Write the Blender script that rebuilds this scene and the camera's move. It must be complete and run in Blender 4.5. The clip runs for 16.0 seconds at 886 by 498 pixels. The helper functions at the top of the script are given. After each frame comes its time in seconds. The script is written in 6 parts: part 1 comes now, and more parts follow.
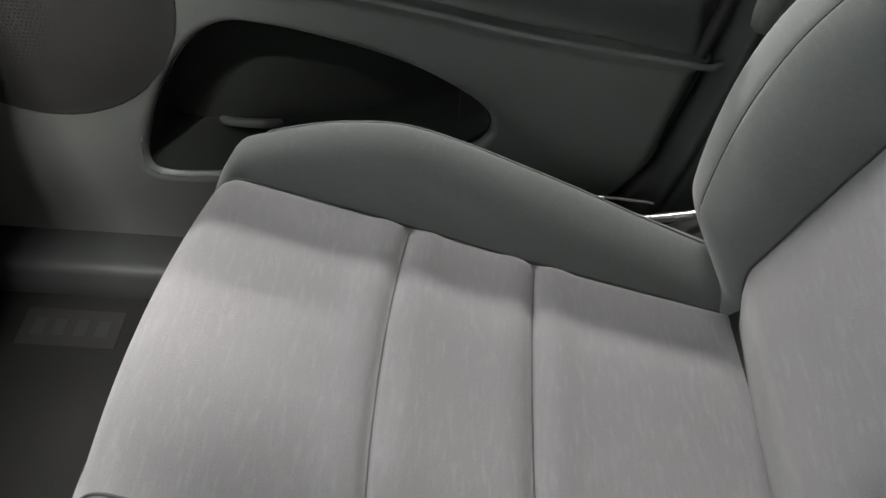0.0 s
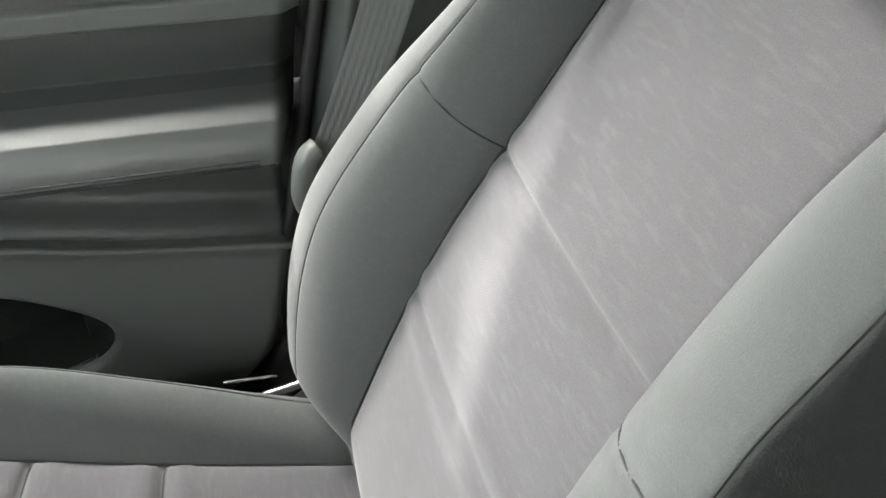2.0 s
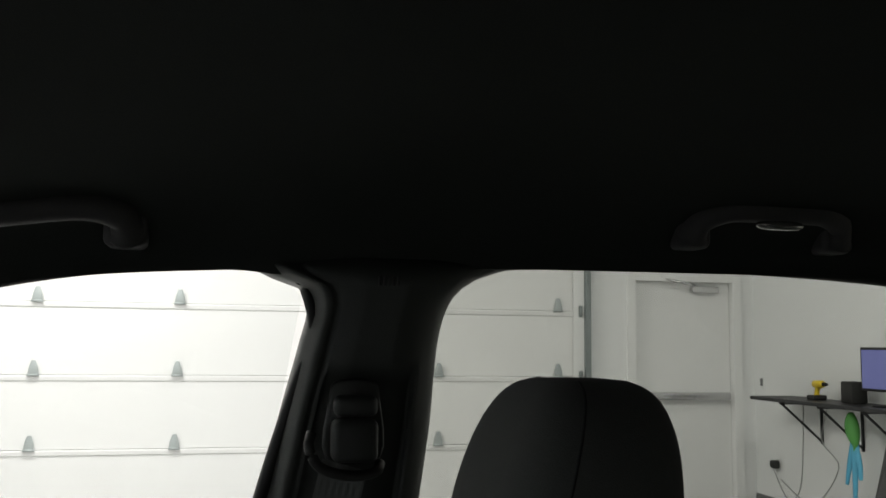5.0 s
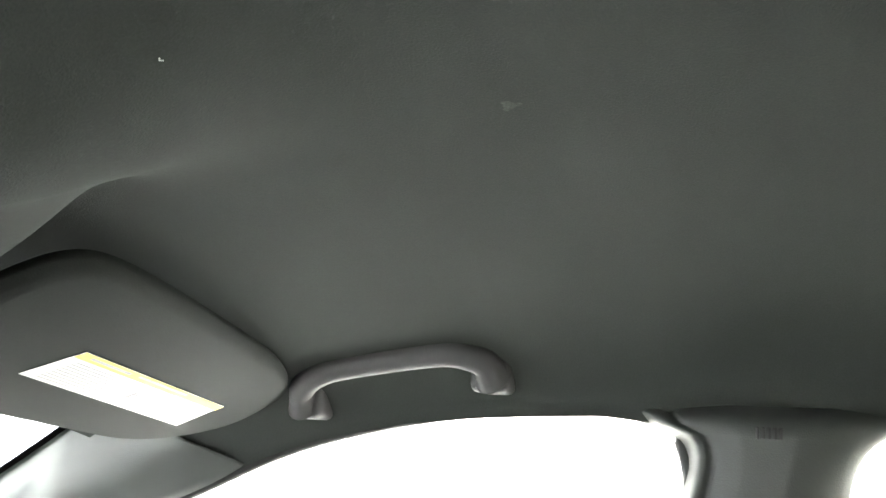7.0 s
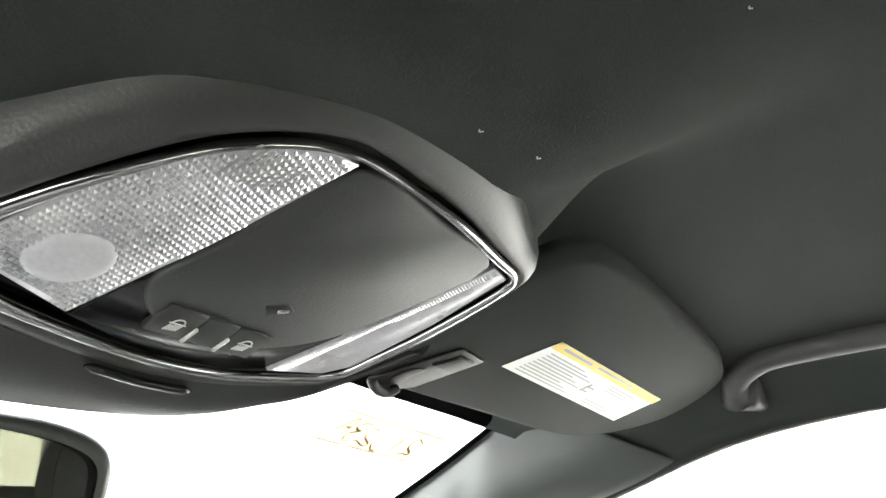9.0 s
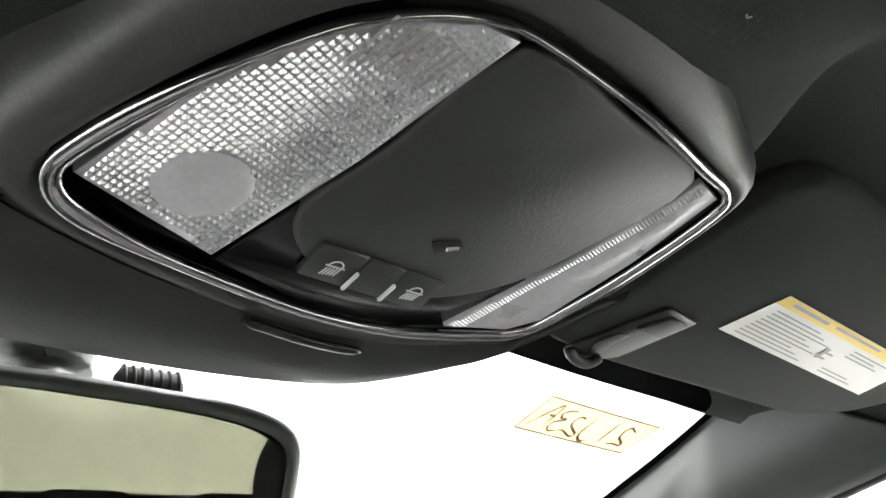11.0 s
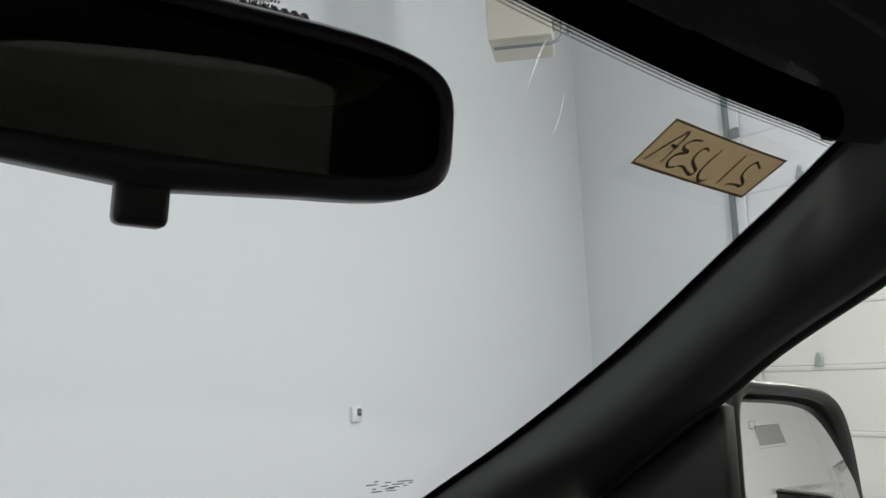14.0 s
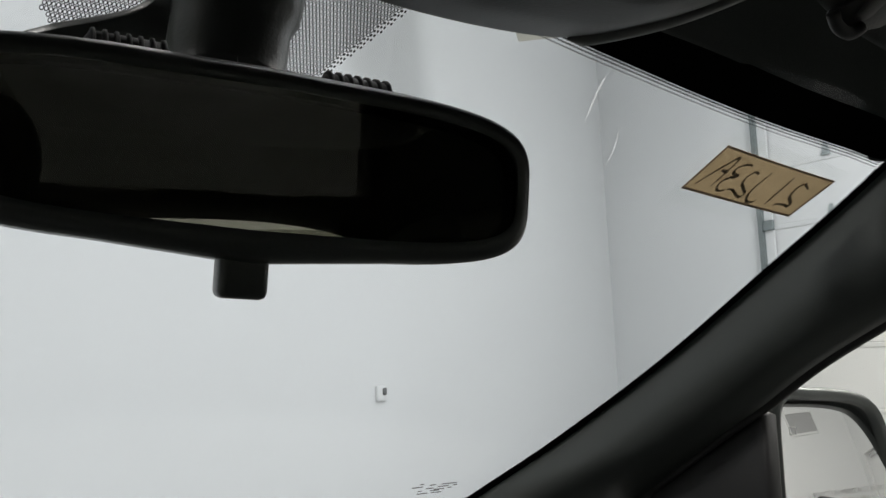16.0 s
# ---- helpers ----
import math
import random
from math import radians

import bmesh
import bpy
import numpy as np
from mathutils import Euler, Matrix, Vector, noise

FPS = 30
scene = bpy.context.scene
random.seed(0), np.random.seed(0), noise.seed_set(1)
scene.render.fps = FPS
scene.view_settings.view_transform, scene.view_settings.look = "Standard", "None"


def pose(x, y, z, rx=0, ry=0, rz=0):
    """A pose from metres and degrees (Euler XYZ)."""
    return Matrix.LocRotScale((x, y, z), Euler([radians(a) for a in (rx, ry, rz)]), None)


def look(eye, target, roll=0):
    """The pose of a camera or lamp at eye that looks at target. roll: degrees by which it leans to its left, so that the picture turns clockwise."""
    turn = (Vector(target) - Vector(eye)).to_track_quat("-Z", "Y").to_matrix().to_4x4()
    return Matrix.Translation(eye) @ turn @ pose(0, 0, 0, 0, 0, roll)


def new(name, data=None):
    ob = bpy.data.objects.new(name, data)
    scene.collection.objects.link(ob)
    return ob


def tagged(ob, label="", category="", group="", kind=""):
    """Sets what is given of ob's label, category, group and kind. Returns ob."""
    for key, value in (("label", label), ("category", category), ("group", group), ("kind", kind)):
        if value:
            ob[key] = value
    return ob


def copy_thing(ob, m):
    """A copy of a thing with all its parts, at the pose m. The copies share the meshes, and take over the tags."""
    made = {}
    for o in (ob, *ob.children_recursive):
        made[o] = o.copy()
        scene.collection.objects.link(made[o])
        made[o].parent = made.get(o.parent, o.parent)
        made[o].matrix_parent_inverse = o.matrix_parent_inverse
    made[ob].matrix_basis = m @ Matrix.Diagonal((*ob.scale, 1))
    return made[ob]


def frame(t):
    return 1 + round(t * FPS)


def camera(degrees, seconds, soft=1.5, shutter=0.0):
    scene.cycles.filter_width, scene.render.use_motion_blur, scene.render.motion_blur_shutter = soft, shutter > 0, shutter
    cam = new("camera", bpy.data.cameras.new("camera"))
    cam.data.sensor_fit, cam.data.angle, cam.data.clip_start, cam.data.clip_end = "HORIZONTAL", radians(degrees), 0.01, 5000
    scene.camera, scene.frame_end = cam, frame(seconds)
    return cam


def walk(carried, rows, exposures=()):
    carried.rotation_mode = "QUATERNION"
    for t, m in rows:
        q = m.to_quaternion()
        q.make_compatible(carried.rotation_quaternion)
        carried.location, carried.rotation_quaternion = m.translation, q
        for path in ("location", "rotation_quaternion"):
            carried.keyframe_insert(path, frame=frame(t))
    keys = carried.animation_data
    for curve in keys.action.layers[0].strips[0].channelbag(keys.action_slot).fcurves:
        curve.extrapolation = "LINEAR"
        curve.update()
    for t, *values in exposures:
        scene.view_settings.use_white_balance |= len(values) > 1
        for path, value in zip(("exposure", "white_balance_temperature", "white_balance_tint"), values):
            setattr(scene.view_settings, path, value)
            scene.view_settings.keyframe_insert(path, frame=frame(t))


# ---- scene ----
cam = camera(52.87, 16.0)
PATH = [
    (0, (-0.0610, 0.3636, 1.2946), (1.3137, 0.3725, -0.1580), 3.40),
    (0.5, (-0.0625, 0.3432, 1.3333), (1.2924, 0.1854, -0.1294), 4.32),
    (1, (-0.0650, 0.2951, 1.3789), (1.2472, 0.0264, -0.1064), 3.23),
    (1.5, (-0.0900, 0.1870, 1.3633), (1.3374, -0.1244, -0.0026), -0.96),
    (2, (-0.0969, 0.1520, 1.3806), (1.4322, -0.2639, 0.1604), 0.71),
    (2.5, (-0.1168, 0.1294, 1.3949), (1.5251, -0.3915, 0.3786), 2.03),
    (3, (-0.1469, 0.1059, 1.4136), (1.5787, -0.4819, 0.5909), 1.34),
    (3.5, (-0.1603, 0.0576, 1.4237), (1.6447, -0.5538, 0.8168), 0.61),
    (4, (-0.1940, 0.0468, 1.4240), (1.6690, -0.5914, 1.0750), 0.45),
    (4.2, (-0.2134, 0.0394, 1.4340), (1.6652, -0.6073, 1.2048), 0.68),
    (4.5, (-0.2387, 0.0441, 1.4386), (1.6565, -0.5923, 1.3831), 0.32),
    (5, (-0.2640, 0.0325, 1.4500), (1.6760, -0.4000, 1.6615), 0.65),
    (5.2, (-0.2800, 0.0335, 1.4510), (1.6640, -0.3120, 1.7670), 0.90),
    (7.3, (-0.2001, -0.1468, 1.4750), (1.5549, 0.6980, 1.9293), 4.04),
    (7.5, (-0.2161, -0.1308, 1.4687), (1.5054, 0.7756, 1.9324), 4.04),
    (8, (-0.2402, -0.0841, 1.4555), (1.3937, 0.9670, 1.9303), 3.57),
    (8.5, (-0.2586, -0.0499, 1.4483), (1.2927, 1.1216, 1.9186), 3.45),
    (9, (-0.2659, -0.0140, 1.4354), (1.2103, 1.2520, 1.9025), 2.97),
    (9.2, (-0.2678, 0.0014, 1.4312), (1.1823, 1.2973, 1.8980), 2.69),
    (11.3, (-0.2036, 0.0324, 1.4083), (0.9054, 1.6270, 1.8850), 0.89),
    (11.5, (-0.2069, 0.0340, 1.4022), (0.8848, 1.6380, 1.8871), -0.05),
    (12, (-0.1931, 0.0795, 1.3499), (0.8892, 1.6877, 1.8422), -1.53),
    (12.5, (-0.1606, 0.1365, 1.2526), (0.9185, 1.7406, 1.7647), -1.88),
    (13, (-0.1498, 0.1922, 1.2077), (0.9594, 1.7908, 1.6707), -2.69),
    (13.5, (-0.1771, 0.2024, 1.2176), (0.9537, 1.8176, 1.5528), -2.68),
    (14, (-0.2142, 0.1921, 1.2600), (0.9424, 1.8006, 1.5338), -2.60),
    (14.5, (-0.2312, 0.1749, 1.3088), (0.9403, 1.7779, 1.5492), -2.44),
    (15, (-0.2405, 0.1940, 1.3176), (0.9294, 1.8004, 1.5432), -2.49),
    (15.5, (-0.2492, 0.1937, 1.3191), (0.9119, 1.8076, 1.5363), -2.63),
    (16, (-0.2575, 0.1883, 1.3095), (0.8658, 1.8286, 1.5272), -2.77),
]
EXPOSURES = [(0.0, 1.75), (0.5, 2.2), (1.0, 2.32), (1.5, 2.48), (2.0, 2.48), (2.5, 2.46), (3.0, 1.8), (3.5, 1.0), (4.0, 0.38), (4.5, -0.3), (5.0, -0.72), (5.2, -0.7),
             (7.3, 4.08), (7.5, 3.98), (8.0, 3.8), (8.5, 3.42), (9.0, 3.12), (9.2, 3.0), (11.3, 2.22), (11.5, 1.98), (12.0, 0.9), (12.5, -0.6), (13.0, -1.15), (14.5, -1.05), (16.0, -0.98)]
walk(cam, [(t, look(eye, target, roll)) for t, eye, target, roll in PATH], EXPOSURES)

# ---- light ----
scene.view_settings.exposure = 0.0
world = bpy.data.worlds.new("world")
scene.world = world
world.use_nodes = True
world.node_tree.nodes["Background"].inputs[0].default_value = (0.75, 0.8, 0.85, 1)
world.node_tree.nodes["Background"].inputs[1].default_value = 0.02


def strip_lamp(x, y, watts, z=4.12, size=(0.12, 1.2)):
    data = bpy.data.lights.new("ceiling_lamp", "AREA")
    data.shape, data.size, data.size_y = "RECTANGLE", *size
    data.energy, data.color = watts, (1.0, 0.968, 0.93)
    ob = new("ceiling_lamp", data)
    ob.matrix_world = pose(x, y, z)
    return ob


for lx, ly, watts in ((2.4, 0.9, 82), (2.7, -2.6, 160), (-2.3, 0.6, 210), (-2.6, -2.6, 15), (5.2, 1.6, 215)):
    strip_lamp(lx, ly, watts)
strip_lamp(1.4, 1.3, 85, size=(0.9, 1.2))
for lx, ly, watts in ((0.8, 3.0, 72), (5.2, 2.7, 245)):
    globe = bpy.data.lights.new("ceiling_globe", "POINT")
    globe.energy, globe.color, globe.shadow_soft_size = watts, (1.0, 0.968, 0.93), 0.22
    new("ceiling_globe", globe).matrix_world = pose(lx, ly, 4.4)

# ---- materials ----


def material(name, colour, rough=0.6, metal=0.0, grain=400.0, bump=0.1, vary=0.12, patch=6.0, spec=0.5, coat=0.0, stretch=(1, 1, 1), height=0.002):
    """A surface with variation at two scales: broad patches and fine grain with relief."""
    m = bpy.data.materials.new(name)
    m.use_nodes = True
    nt = m.node_tree
    b = nt.nodes["Principled BSDF"]
    co = nt.nodes.new("ShaderNodeTexCoord")
    mp = nt.nodes.new("ShaderNodeMapping")
    mp.inputs["Scale"].default_value = stretch
    nt.links.new(co.outputs["Object"], mp.inputs["Vector"])
    n1 = nt.nodes.new("ShaderNodeTexNoise")
    n1.inputs["Scale"].default_value, n1.inputs["Detail"].default_value = patch, 4
    n2 = nt.nodes.new("ShaderNodeTexNoise")
    n2.inputs["Scale"].default_value, n2.inputs["Detail"].default_value = grain, 3
    nt.links.new(co.outputs["Object"], n1.inputs["Vector"])
    nt.links.new(mp.outputs["Vector"], n2.inputs["Vector"])
    add = nt.nodes.new("ShaderNodeMath")
    add.operation = "ADD"
    nt.links.new(n1.outputs["Fac"], add.inputs[0])
    nt.links.new(n2.outputs["Fac"], add.inputs[1])
    rng = nt.nodes.new("ShaderNodeMapRange")
    rng.inputs["From Min"].default_value, rng.inputs["From Max"].default_value = 0.6, 1.4
    rng.inputs["To Min"].default_value, rng.inputs["To Max"].default_value = 1 - vary, 1 + vary
    nt.links.new(add.outputs[0], rng.inputs["Value"])
    mul = nt.nodes.new("ShaderNodeVectorMath")
    mul.operation = "SCALE"
    mul.inputs[0].default_value = colour
    nt.links.new(rng.outputs[0], mul.inputs["Scale"])
    nt.links.new(mul.outputs[0], b.inputs["Base Color"])
    r2 = nt.nodes.new("ShaderNodeMapRange")
    r2.inputs["To Min"].default_value, r2.inputs["To Max"].default_value = max(0.02, rough - 0.08), min(1, rough + 0.08)
    nt.links.new(n1.outputs["Fac"], r2.inputs["Value"])
    nt.links.new(r2.outputs[0], b.inputs["Roughness"])
    b.inputs["Metallic"].default_value = metal
    b.inputs["Specular IOR Level"].default_value = spec
    b.inputs["Coat Weight"].default_value = coat
    if bump > 0:
        bp = nt.nodes.new("ShaderNodeBump")
        bp.inputs["Strength"].default_value, bp.inputs["Distance"].default_value = bump, height
        nt.links.new(n2.outputs["Fac"], bp.inputs["Height"])
        nt.links.new(bp.outputs[0], b.inputs["Normal"])
    return m


def woven(name, colour, pale, scale=900.0, sheen=0.3):
    """Seat cloth: a fine weave with broken streaks and worn, paler patches."""
    m = bpy.data.materials.new(name)
    m.use_nodes = True
    nt = m.node_tree
    b = nt.nodes["Principled BSDF"]
    co = nt.nodes.new("ShaderNodeTexCoord")
    mp = nt.nodes.new("ShaderNodeMapping")
    mp.inputs["Scale"].default_value = (0.22, 1.0, 1.0)
    nt.links.new(co.outputs["Object"], mp.inputs["Vector"])
    streak = nt.nodes.new("ShaderNodeTexNoise")
    streak.inputs["Scale"].default_value, streak.inputs["Detail"].default_value = 190, 4
    nt.links.new(mp.outputs[0], streak.inputs["Vector"])
    patch = nt.nodes.new("ShaderNodeTexNoise")
    patch.inputs["Scale"].default_value, patch.inputs["Detail"].default_value = 9, 5
    nt.links.new(co.outputs["Object"], patch.inputs["Vector"])
    fine = nt.nodes.new("ShaderNodeTexNoise")
    fine.inputs["Scale"].default_value, fine.inputs["Detail"].default_value = scale, 2
    nt.links.new(co.outputs["Object"], fine.inputs["Vector"])
    ramp = nt.nodes.new("ShaderNodeValToRGB")
    ramp.color_ramp.elements[0].position, ramp.color_ramp.elements[1].position = 0.5, 0.85
    nt.links.new(streak.outputs["Fac"], ramp.inputs[0])
    mask = nt.nodes.new("ShaderNodeMath")
    mask.operation = "MULTIPLY"
    nt.links.new(ramp.outputs[0], mask.inputs[0])
    nt.links.new(patch.outputs["Fac"], mask.inputs[1])
    mix = nt.nodes.new("ShaderNodeMix")
    mix.data_type = "RGBA"
    mix.inputs[6].default_value, mix.inputs[7].default_value = (*colour, 1), (*pale, 1)
    nt.links.new(mask.outputs[0], mix.inputs[0])
    rng = nt.nodes.new("ShaderNodeMapRange")
    rng.inputs["To Min"].default_value, rng.inputs["To Max"].default_value = 0.8, 1.2
    nt.links.new(fine.outputs["Fac"], rng.inputs["Value"])
    mul = nt.nodes.new("ShaderNodeVectorMath")
    mul.operation = "SCALE"
    nt.links.new(mix.outputs[2], mul.inputs[0])
    nt.links.new(rng.outputs[0], mul.inputs["Scale"])
    nt.links.new(mul.outputs[0], b.inputs["Base Color"])
    b.inputs["Roughness"].default_value = 0.95
    b.inputs["Specular IOR Level"].default_value = 0.15
    b.inputs["Sheen Weight"].default_value = sheen
    b.inputs["Sheen Roughness"].default_value = 0.5
    bp = nt.nodes.new("ShaderNodeBump")
    bp.inputs["Strength"].default_value, bp.inputs["Distance"].default_value = 0.35, 0.0008
    nt.links.new(fine.outputs["Fac"], bp.inputs["Height"])
    nt.links.new(bp.outputs[0], b.inputs["Normal"])
    return m


def glass(name, tint=(1, 1, 1), alpha=0.04, rough=0.0):
    """A clear pane: mostly see-through, with a faint sharp gloss."""
    m = bpy.data.materials.new(name)
    m.use_nodes = True
    nt = m.node_tree
    nt.nodes.remove(nt.nodes["Principled BSDF"])
    out = nt.nodes["Material Output"]
    tr = nt.nodes.new("ShaderNodeBsdfTransparent")
    tr.inputs[0].default_value = (*tint, 1)
    gl = nt.nodes.new("ShaderNodeBsdfGlossy")
    gl.inputs["Roughness"].default_value = rough
    mix = nt.nodes.new("ShaderNodeMixShader")
    mix.inputs[0].default_value = alpha
    nt.links.new(tr.outputs[0], mix.inputs[1])
    nt.links.new(gl.outputs[0], mix.inputs[2])
    nt.links.new(mix.outputs[0], out.inputs[0])
    return m


def glowing(name, colour, strength):
    m = bpy.data.materials.new(name)
    m.use_nodes = True
    b = m.node_tree.nodes["Principled BSDF"]
    b.inputs["Base Color"].default_value = (*colour, 1)
    b.inputs["Emission Color"].default_value = (*colour, 1)
    b.inputs["Emission Strength"].default_value = strength
    return m


def checker_paint(name, colour, rough, dots):
    """Coloured plastic with a fine moulded leather grain."""
    return material(name, colour, rough, grain=dots, bump=0.25, vary=0.08, height=0.0008)


CLOTH = woven("seat_cloth", (0.118, 0.115, 0.119), (0.172, 0.169, 0.174))
BOLSTER = woven("bolster_cloth", (0.09, 0.096, 0.094), (0.115, 0.12, 0.117), sheen=0.35)
HEADCLOTH = woven("headrest_cloth", (0.064, 0.068, 0.064), (0.08, 0.084, 0.08), sheen=0.15)
# bolster cloth again, with the shade on the backrest's left side in its colour
SHADEDCLOTH = woven("shaded_bolster_cloth", (0.03, 0.032, 0.031), (0.04, 0.042, 0.041), sheen=0.1)
THREAD = material("seam_thread", (0.03, 0.032, 0.032), 0.8, bump=0)
LINER = material("headliner_felt", (0.038, 0.042, 0.039), 0.95, grain=700, bump=0.5, vary=0.15, patch=4, spec=0.1, height=0.001)
SCUFF = material("rubbed_felt", (0.058, 0.06, 0.057), 0.95, grain=500, bump=0.5, vary=0.3, patch=200, spec=0.1)
VISOR = material("visor_fabric", (0.038, 0.041, 0.039), 0.9, grain=600, bump=0.4, vary=0.1, spec=0.15, height=0.0008)
PLASTIC = checker_paint("grained_plastic", (0.034, 0.037, 0.036), 0.5, 520)
SOFT = checker_paint("soft_touch_plastic", (0.048, 0.053, 0.05), 0.34, 420)
PALEPLASTIC = checker_paint("grey_door_plastic", (0.10, 0.106, 0.10), 0.45, 480)
PILLAR = checker_paint("pillar_plastic", (0.04, 0.045, 0.042), 0.5, 600)
REARTRIM = checker_paint("black_door_plastic", (0.011, 0.012, 0.012), 0.5, 480)
CLIPPLASTIC = material("visor_clip_plastic", (0.013, 0.014, 0.0135), 0.55, bump=0.1)
PADVINYL = material("armrest_vinyl", (0.05, 0.055, 0.053), 0.42, grain=300, bump=0.1, vary=0.08, spec=1.0, height=0.0003)
BEZEL = checker_paint("satin_bezel_plastic", (0.045, 0.047, 0.045), 0.42, 520)
FAIRING = checker_paint("black_fairing_plastic", (0.02, 0.022, 0.021), 0.5, 520)
DARKCHROME = material("dark_chrome", (0.42, 0.42, 0.43), 0.14, metal=1.0, bump=0, vary=0.1)
GUIDE = material("pale_guide_plastic", (0.22, 0.22, 0.21), 0.4, bump=0.05)
BLACK = material("black_rubber", (0.012, 0.012, 0.012), 0.6, bump=0.05)
GLOSSBLACK = material("gloss_black", (0.008, 0.008, 0.009), 0.16, bump=0, vary=0.05)
CHROME = material("chrome", (0.85, 0.85, 0.86), 0.09, metal=1.0, bump=0, vary=0.04)
SATIN = material("satin_metal", (0.62, 0.62, 0.61), 0.42, metal=0.35, bump=0.0, vary=0.06)
STEEL = material("brushed_steel", (0.6, 0.6, 0.6), 0.25, metal=1.0, bump=0.03, vary=0.08)
HINGESTEEL = material("door_hinge_steel", (0.42, 0.46, 0.46), 0.45, metal=0.4, bump=0.08, vary=0.2, patch=12)
GALV = material("galvanised_steel", (0.26, 0.29, 0.29), 0.45, metal=0.6, bump=0.08, vary=0.2, patch=12)
CARPET = material("carpet", (0.011, 0.011, 0.011), 1.0, grain=900, bump=0.9, vary=0.35, height=0.004)
MATTEXT = material("mat_badge", (0.015, 0.015, 0.015), 0.8, bump=0.2)
BADGEMARK = material("mat_badge_mark", (0.026, 0.026, 0.026), 0.8, bump=0.2)
HANDLE = checker_paint("handle_plastic", (0.048, 0.047, 0.049), 0.55, 520)
BELT = material("belt_webbing", (0.13, 0.137, 0.133), 0.7, grain=500, bump=0.4, vary=0.12, stretch=(1, 1, 0.15), height=0.001)
WALLPAINT = material("white_wall_paint", (0.80, 0.81, 0.81), 0.7, grain=60, bump=0.05, vary=0.02, patch=0.8)
DOORPAINT = material("white_door_paint", (0.82, 0.825, 0.82), 0.5, grain=120, bump=0.06, vary=0.02, patch=1.5)
CONCRETE = material("garage_concrete", (0.42, 0.42, 0.41), 0.45, grain=90, bump=0.1, vary=0.14, patch=1.2)
COVEBASE = material("grey_cove_base", (0.16, 0.165, 0.165), 0.6, bump=0.05)
WOODACCENT = material("dark_accent_trim", (0.062, 0.062, 0.06), 0.4, bump=0.02, vary=0.2)
GLASS = glass("window_glass", (0.97, 0.98, 0.975), 0.035)
REARSIDE = glass("rear_side_glass", (0.72, 0.73, 0.71), 0.035)
WINDSHIELD = glass("windshield_glass", (0.92, 0.95, 0.98), 0.03)
PRISM = glass("mirror_prism_glass", (0.95, 0.97, 0.93), 0.03)
MIRROR = material("mirror_glass", (0.78, 0.78, 0.78), 0.02, metal=1.0, bump=0, vary=0.02)
DARKMIRROR = material("dimming_mirror_glass", (0.19, 0.185, 0.165), 0.03, metal=1.0, bump=0, vary=0.02)
for m_, r_ in ((MIRROR, 0.005), (DARKMIRROR, 0.005)):
    rough_in = m_.node_tree.nodes["Principled BSDF"].inputs["Roughness"]
    m_.node_tree.links.remove(rough_in.links[0])
    rough_in.default_value = r_
PAPER = material("white_label_paper", (0.78, 0.78, 0.76), 0.6, bump=0.02, vary=0.03)
YELLOW = material("yellow_label_band", (0.75, 0.55, 0.1), 0.6, bump=0.02, vary=0.03)
INK = material("grey_print", (0.34, 0.34, 0.34), 0.7, bump=0, vary=0.05)
INKDARK = material("dark_glass_print", (0.07, 0.07, 0.07), 0.7, bump=0, vary=0.05)
TAN = material("tan_tag_paper", (0.50, 0.37, 0.21), 0.8, grain=80, bump=0.05, vary=0.08)
nt_ = TAN.node_tree
tl_, mx_ = nt_.nodes.new("ShaderNodeBsdfTranslucent"), nt_.nodes.new("ShaderNodeMixShader")
tl_.inputs[0].default_value, mx_.inputs[0].default_value = (0.5, 0.38, 0.22, 1), 0.22
nt_.links.new(nt_.nodes["Principled BSDF"].outputs[0], mx_.inputs[1])
nt_.links.new(tl_.outputs[0], mx_.inputs[2])
nt_.links.new(mx_.outputs[0], nt_.nodes["Material Output"].inputs[0])
TANEDGE = material("tan_tag_border", (0.43, 0.29, 0.19), 0.8, bump=0.02)
PENINK = material("brown_pen_ink", (0.27, 0.20, 0.115), 0.7, bump=0, vary=0.1)
WHITEPRINT = material("white_print", (0.75, 0.75, 0.75), 0.6, bump=0)
BEIGE = material("beige_enamel", (0.62, 0.59, 0.50), 0.4, grain=100, bump=0.03, vary=0.05)
FRIT = material("black_ceramic_frit", (0.006, 0.006, 0.006), 0.9, bump=0, vary=0.02, spec=0.0)
BEIGEGREY = material("grey_plastic_flap", (0.42, 0.42, 0.42), 0.5, bump=0.02, vary=0.04)
DARKGRILLE = material("dark_grille", (0.018, 0.018, 0.017), 0.75, bump=0.1)
SHELFBLACK = material("black_shelf", (0.02, 0.02, 0.022), 0.5, bump=0.05)
BLUECLOTH = material("blue_glove_rubber", (0.10, 0.42, 0.62), 0.6, bump=0.2)
GREENCLOTH = material("green_glove_rubber", (0.08, 0.30, 0.06), 0.6, bump=0.2)
YELLOWPLASTIC = material("yellow_tool_plastic", (0.75, 0.55, 0.03), 0.4, bump=0.05)
SCREEN = glowing("monitor_screen", (0.12, 0.13, 0.32), 1.2)

# ---- building helpers ----


def part(name, bm, mat, parent=None, label="", smooth=True):
    mesh = bpy.data.meshes.new(name)
    bmesh.ops.recalc_face_normals(bm, faces=bm.faces)
    bm.to_mesh(mesh)
    bm.free()
    mesh.materials.append(mat)
    for p in mesh.polygons:
        p.use_smooth = smooth
    ob = new(name, mesh)
    if parent is not None:
        ob.parent = parent
    if label:
        tagged(ob, label)
    return ob


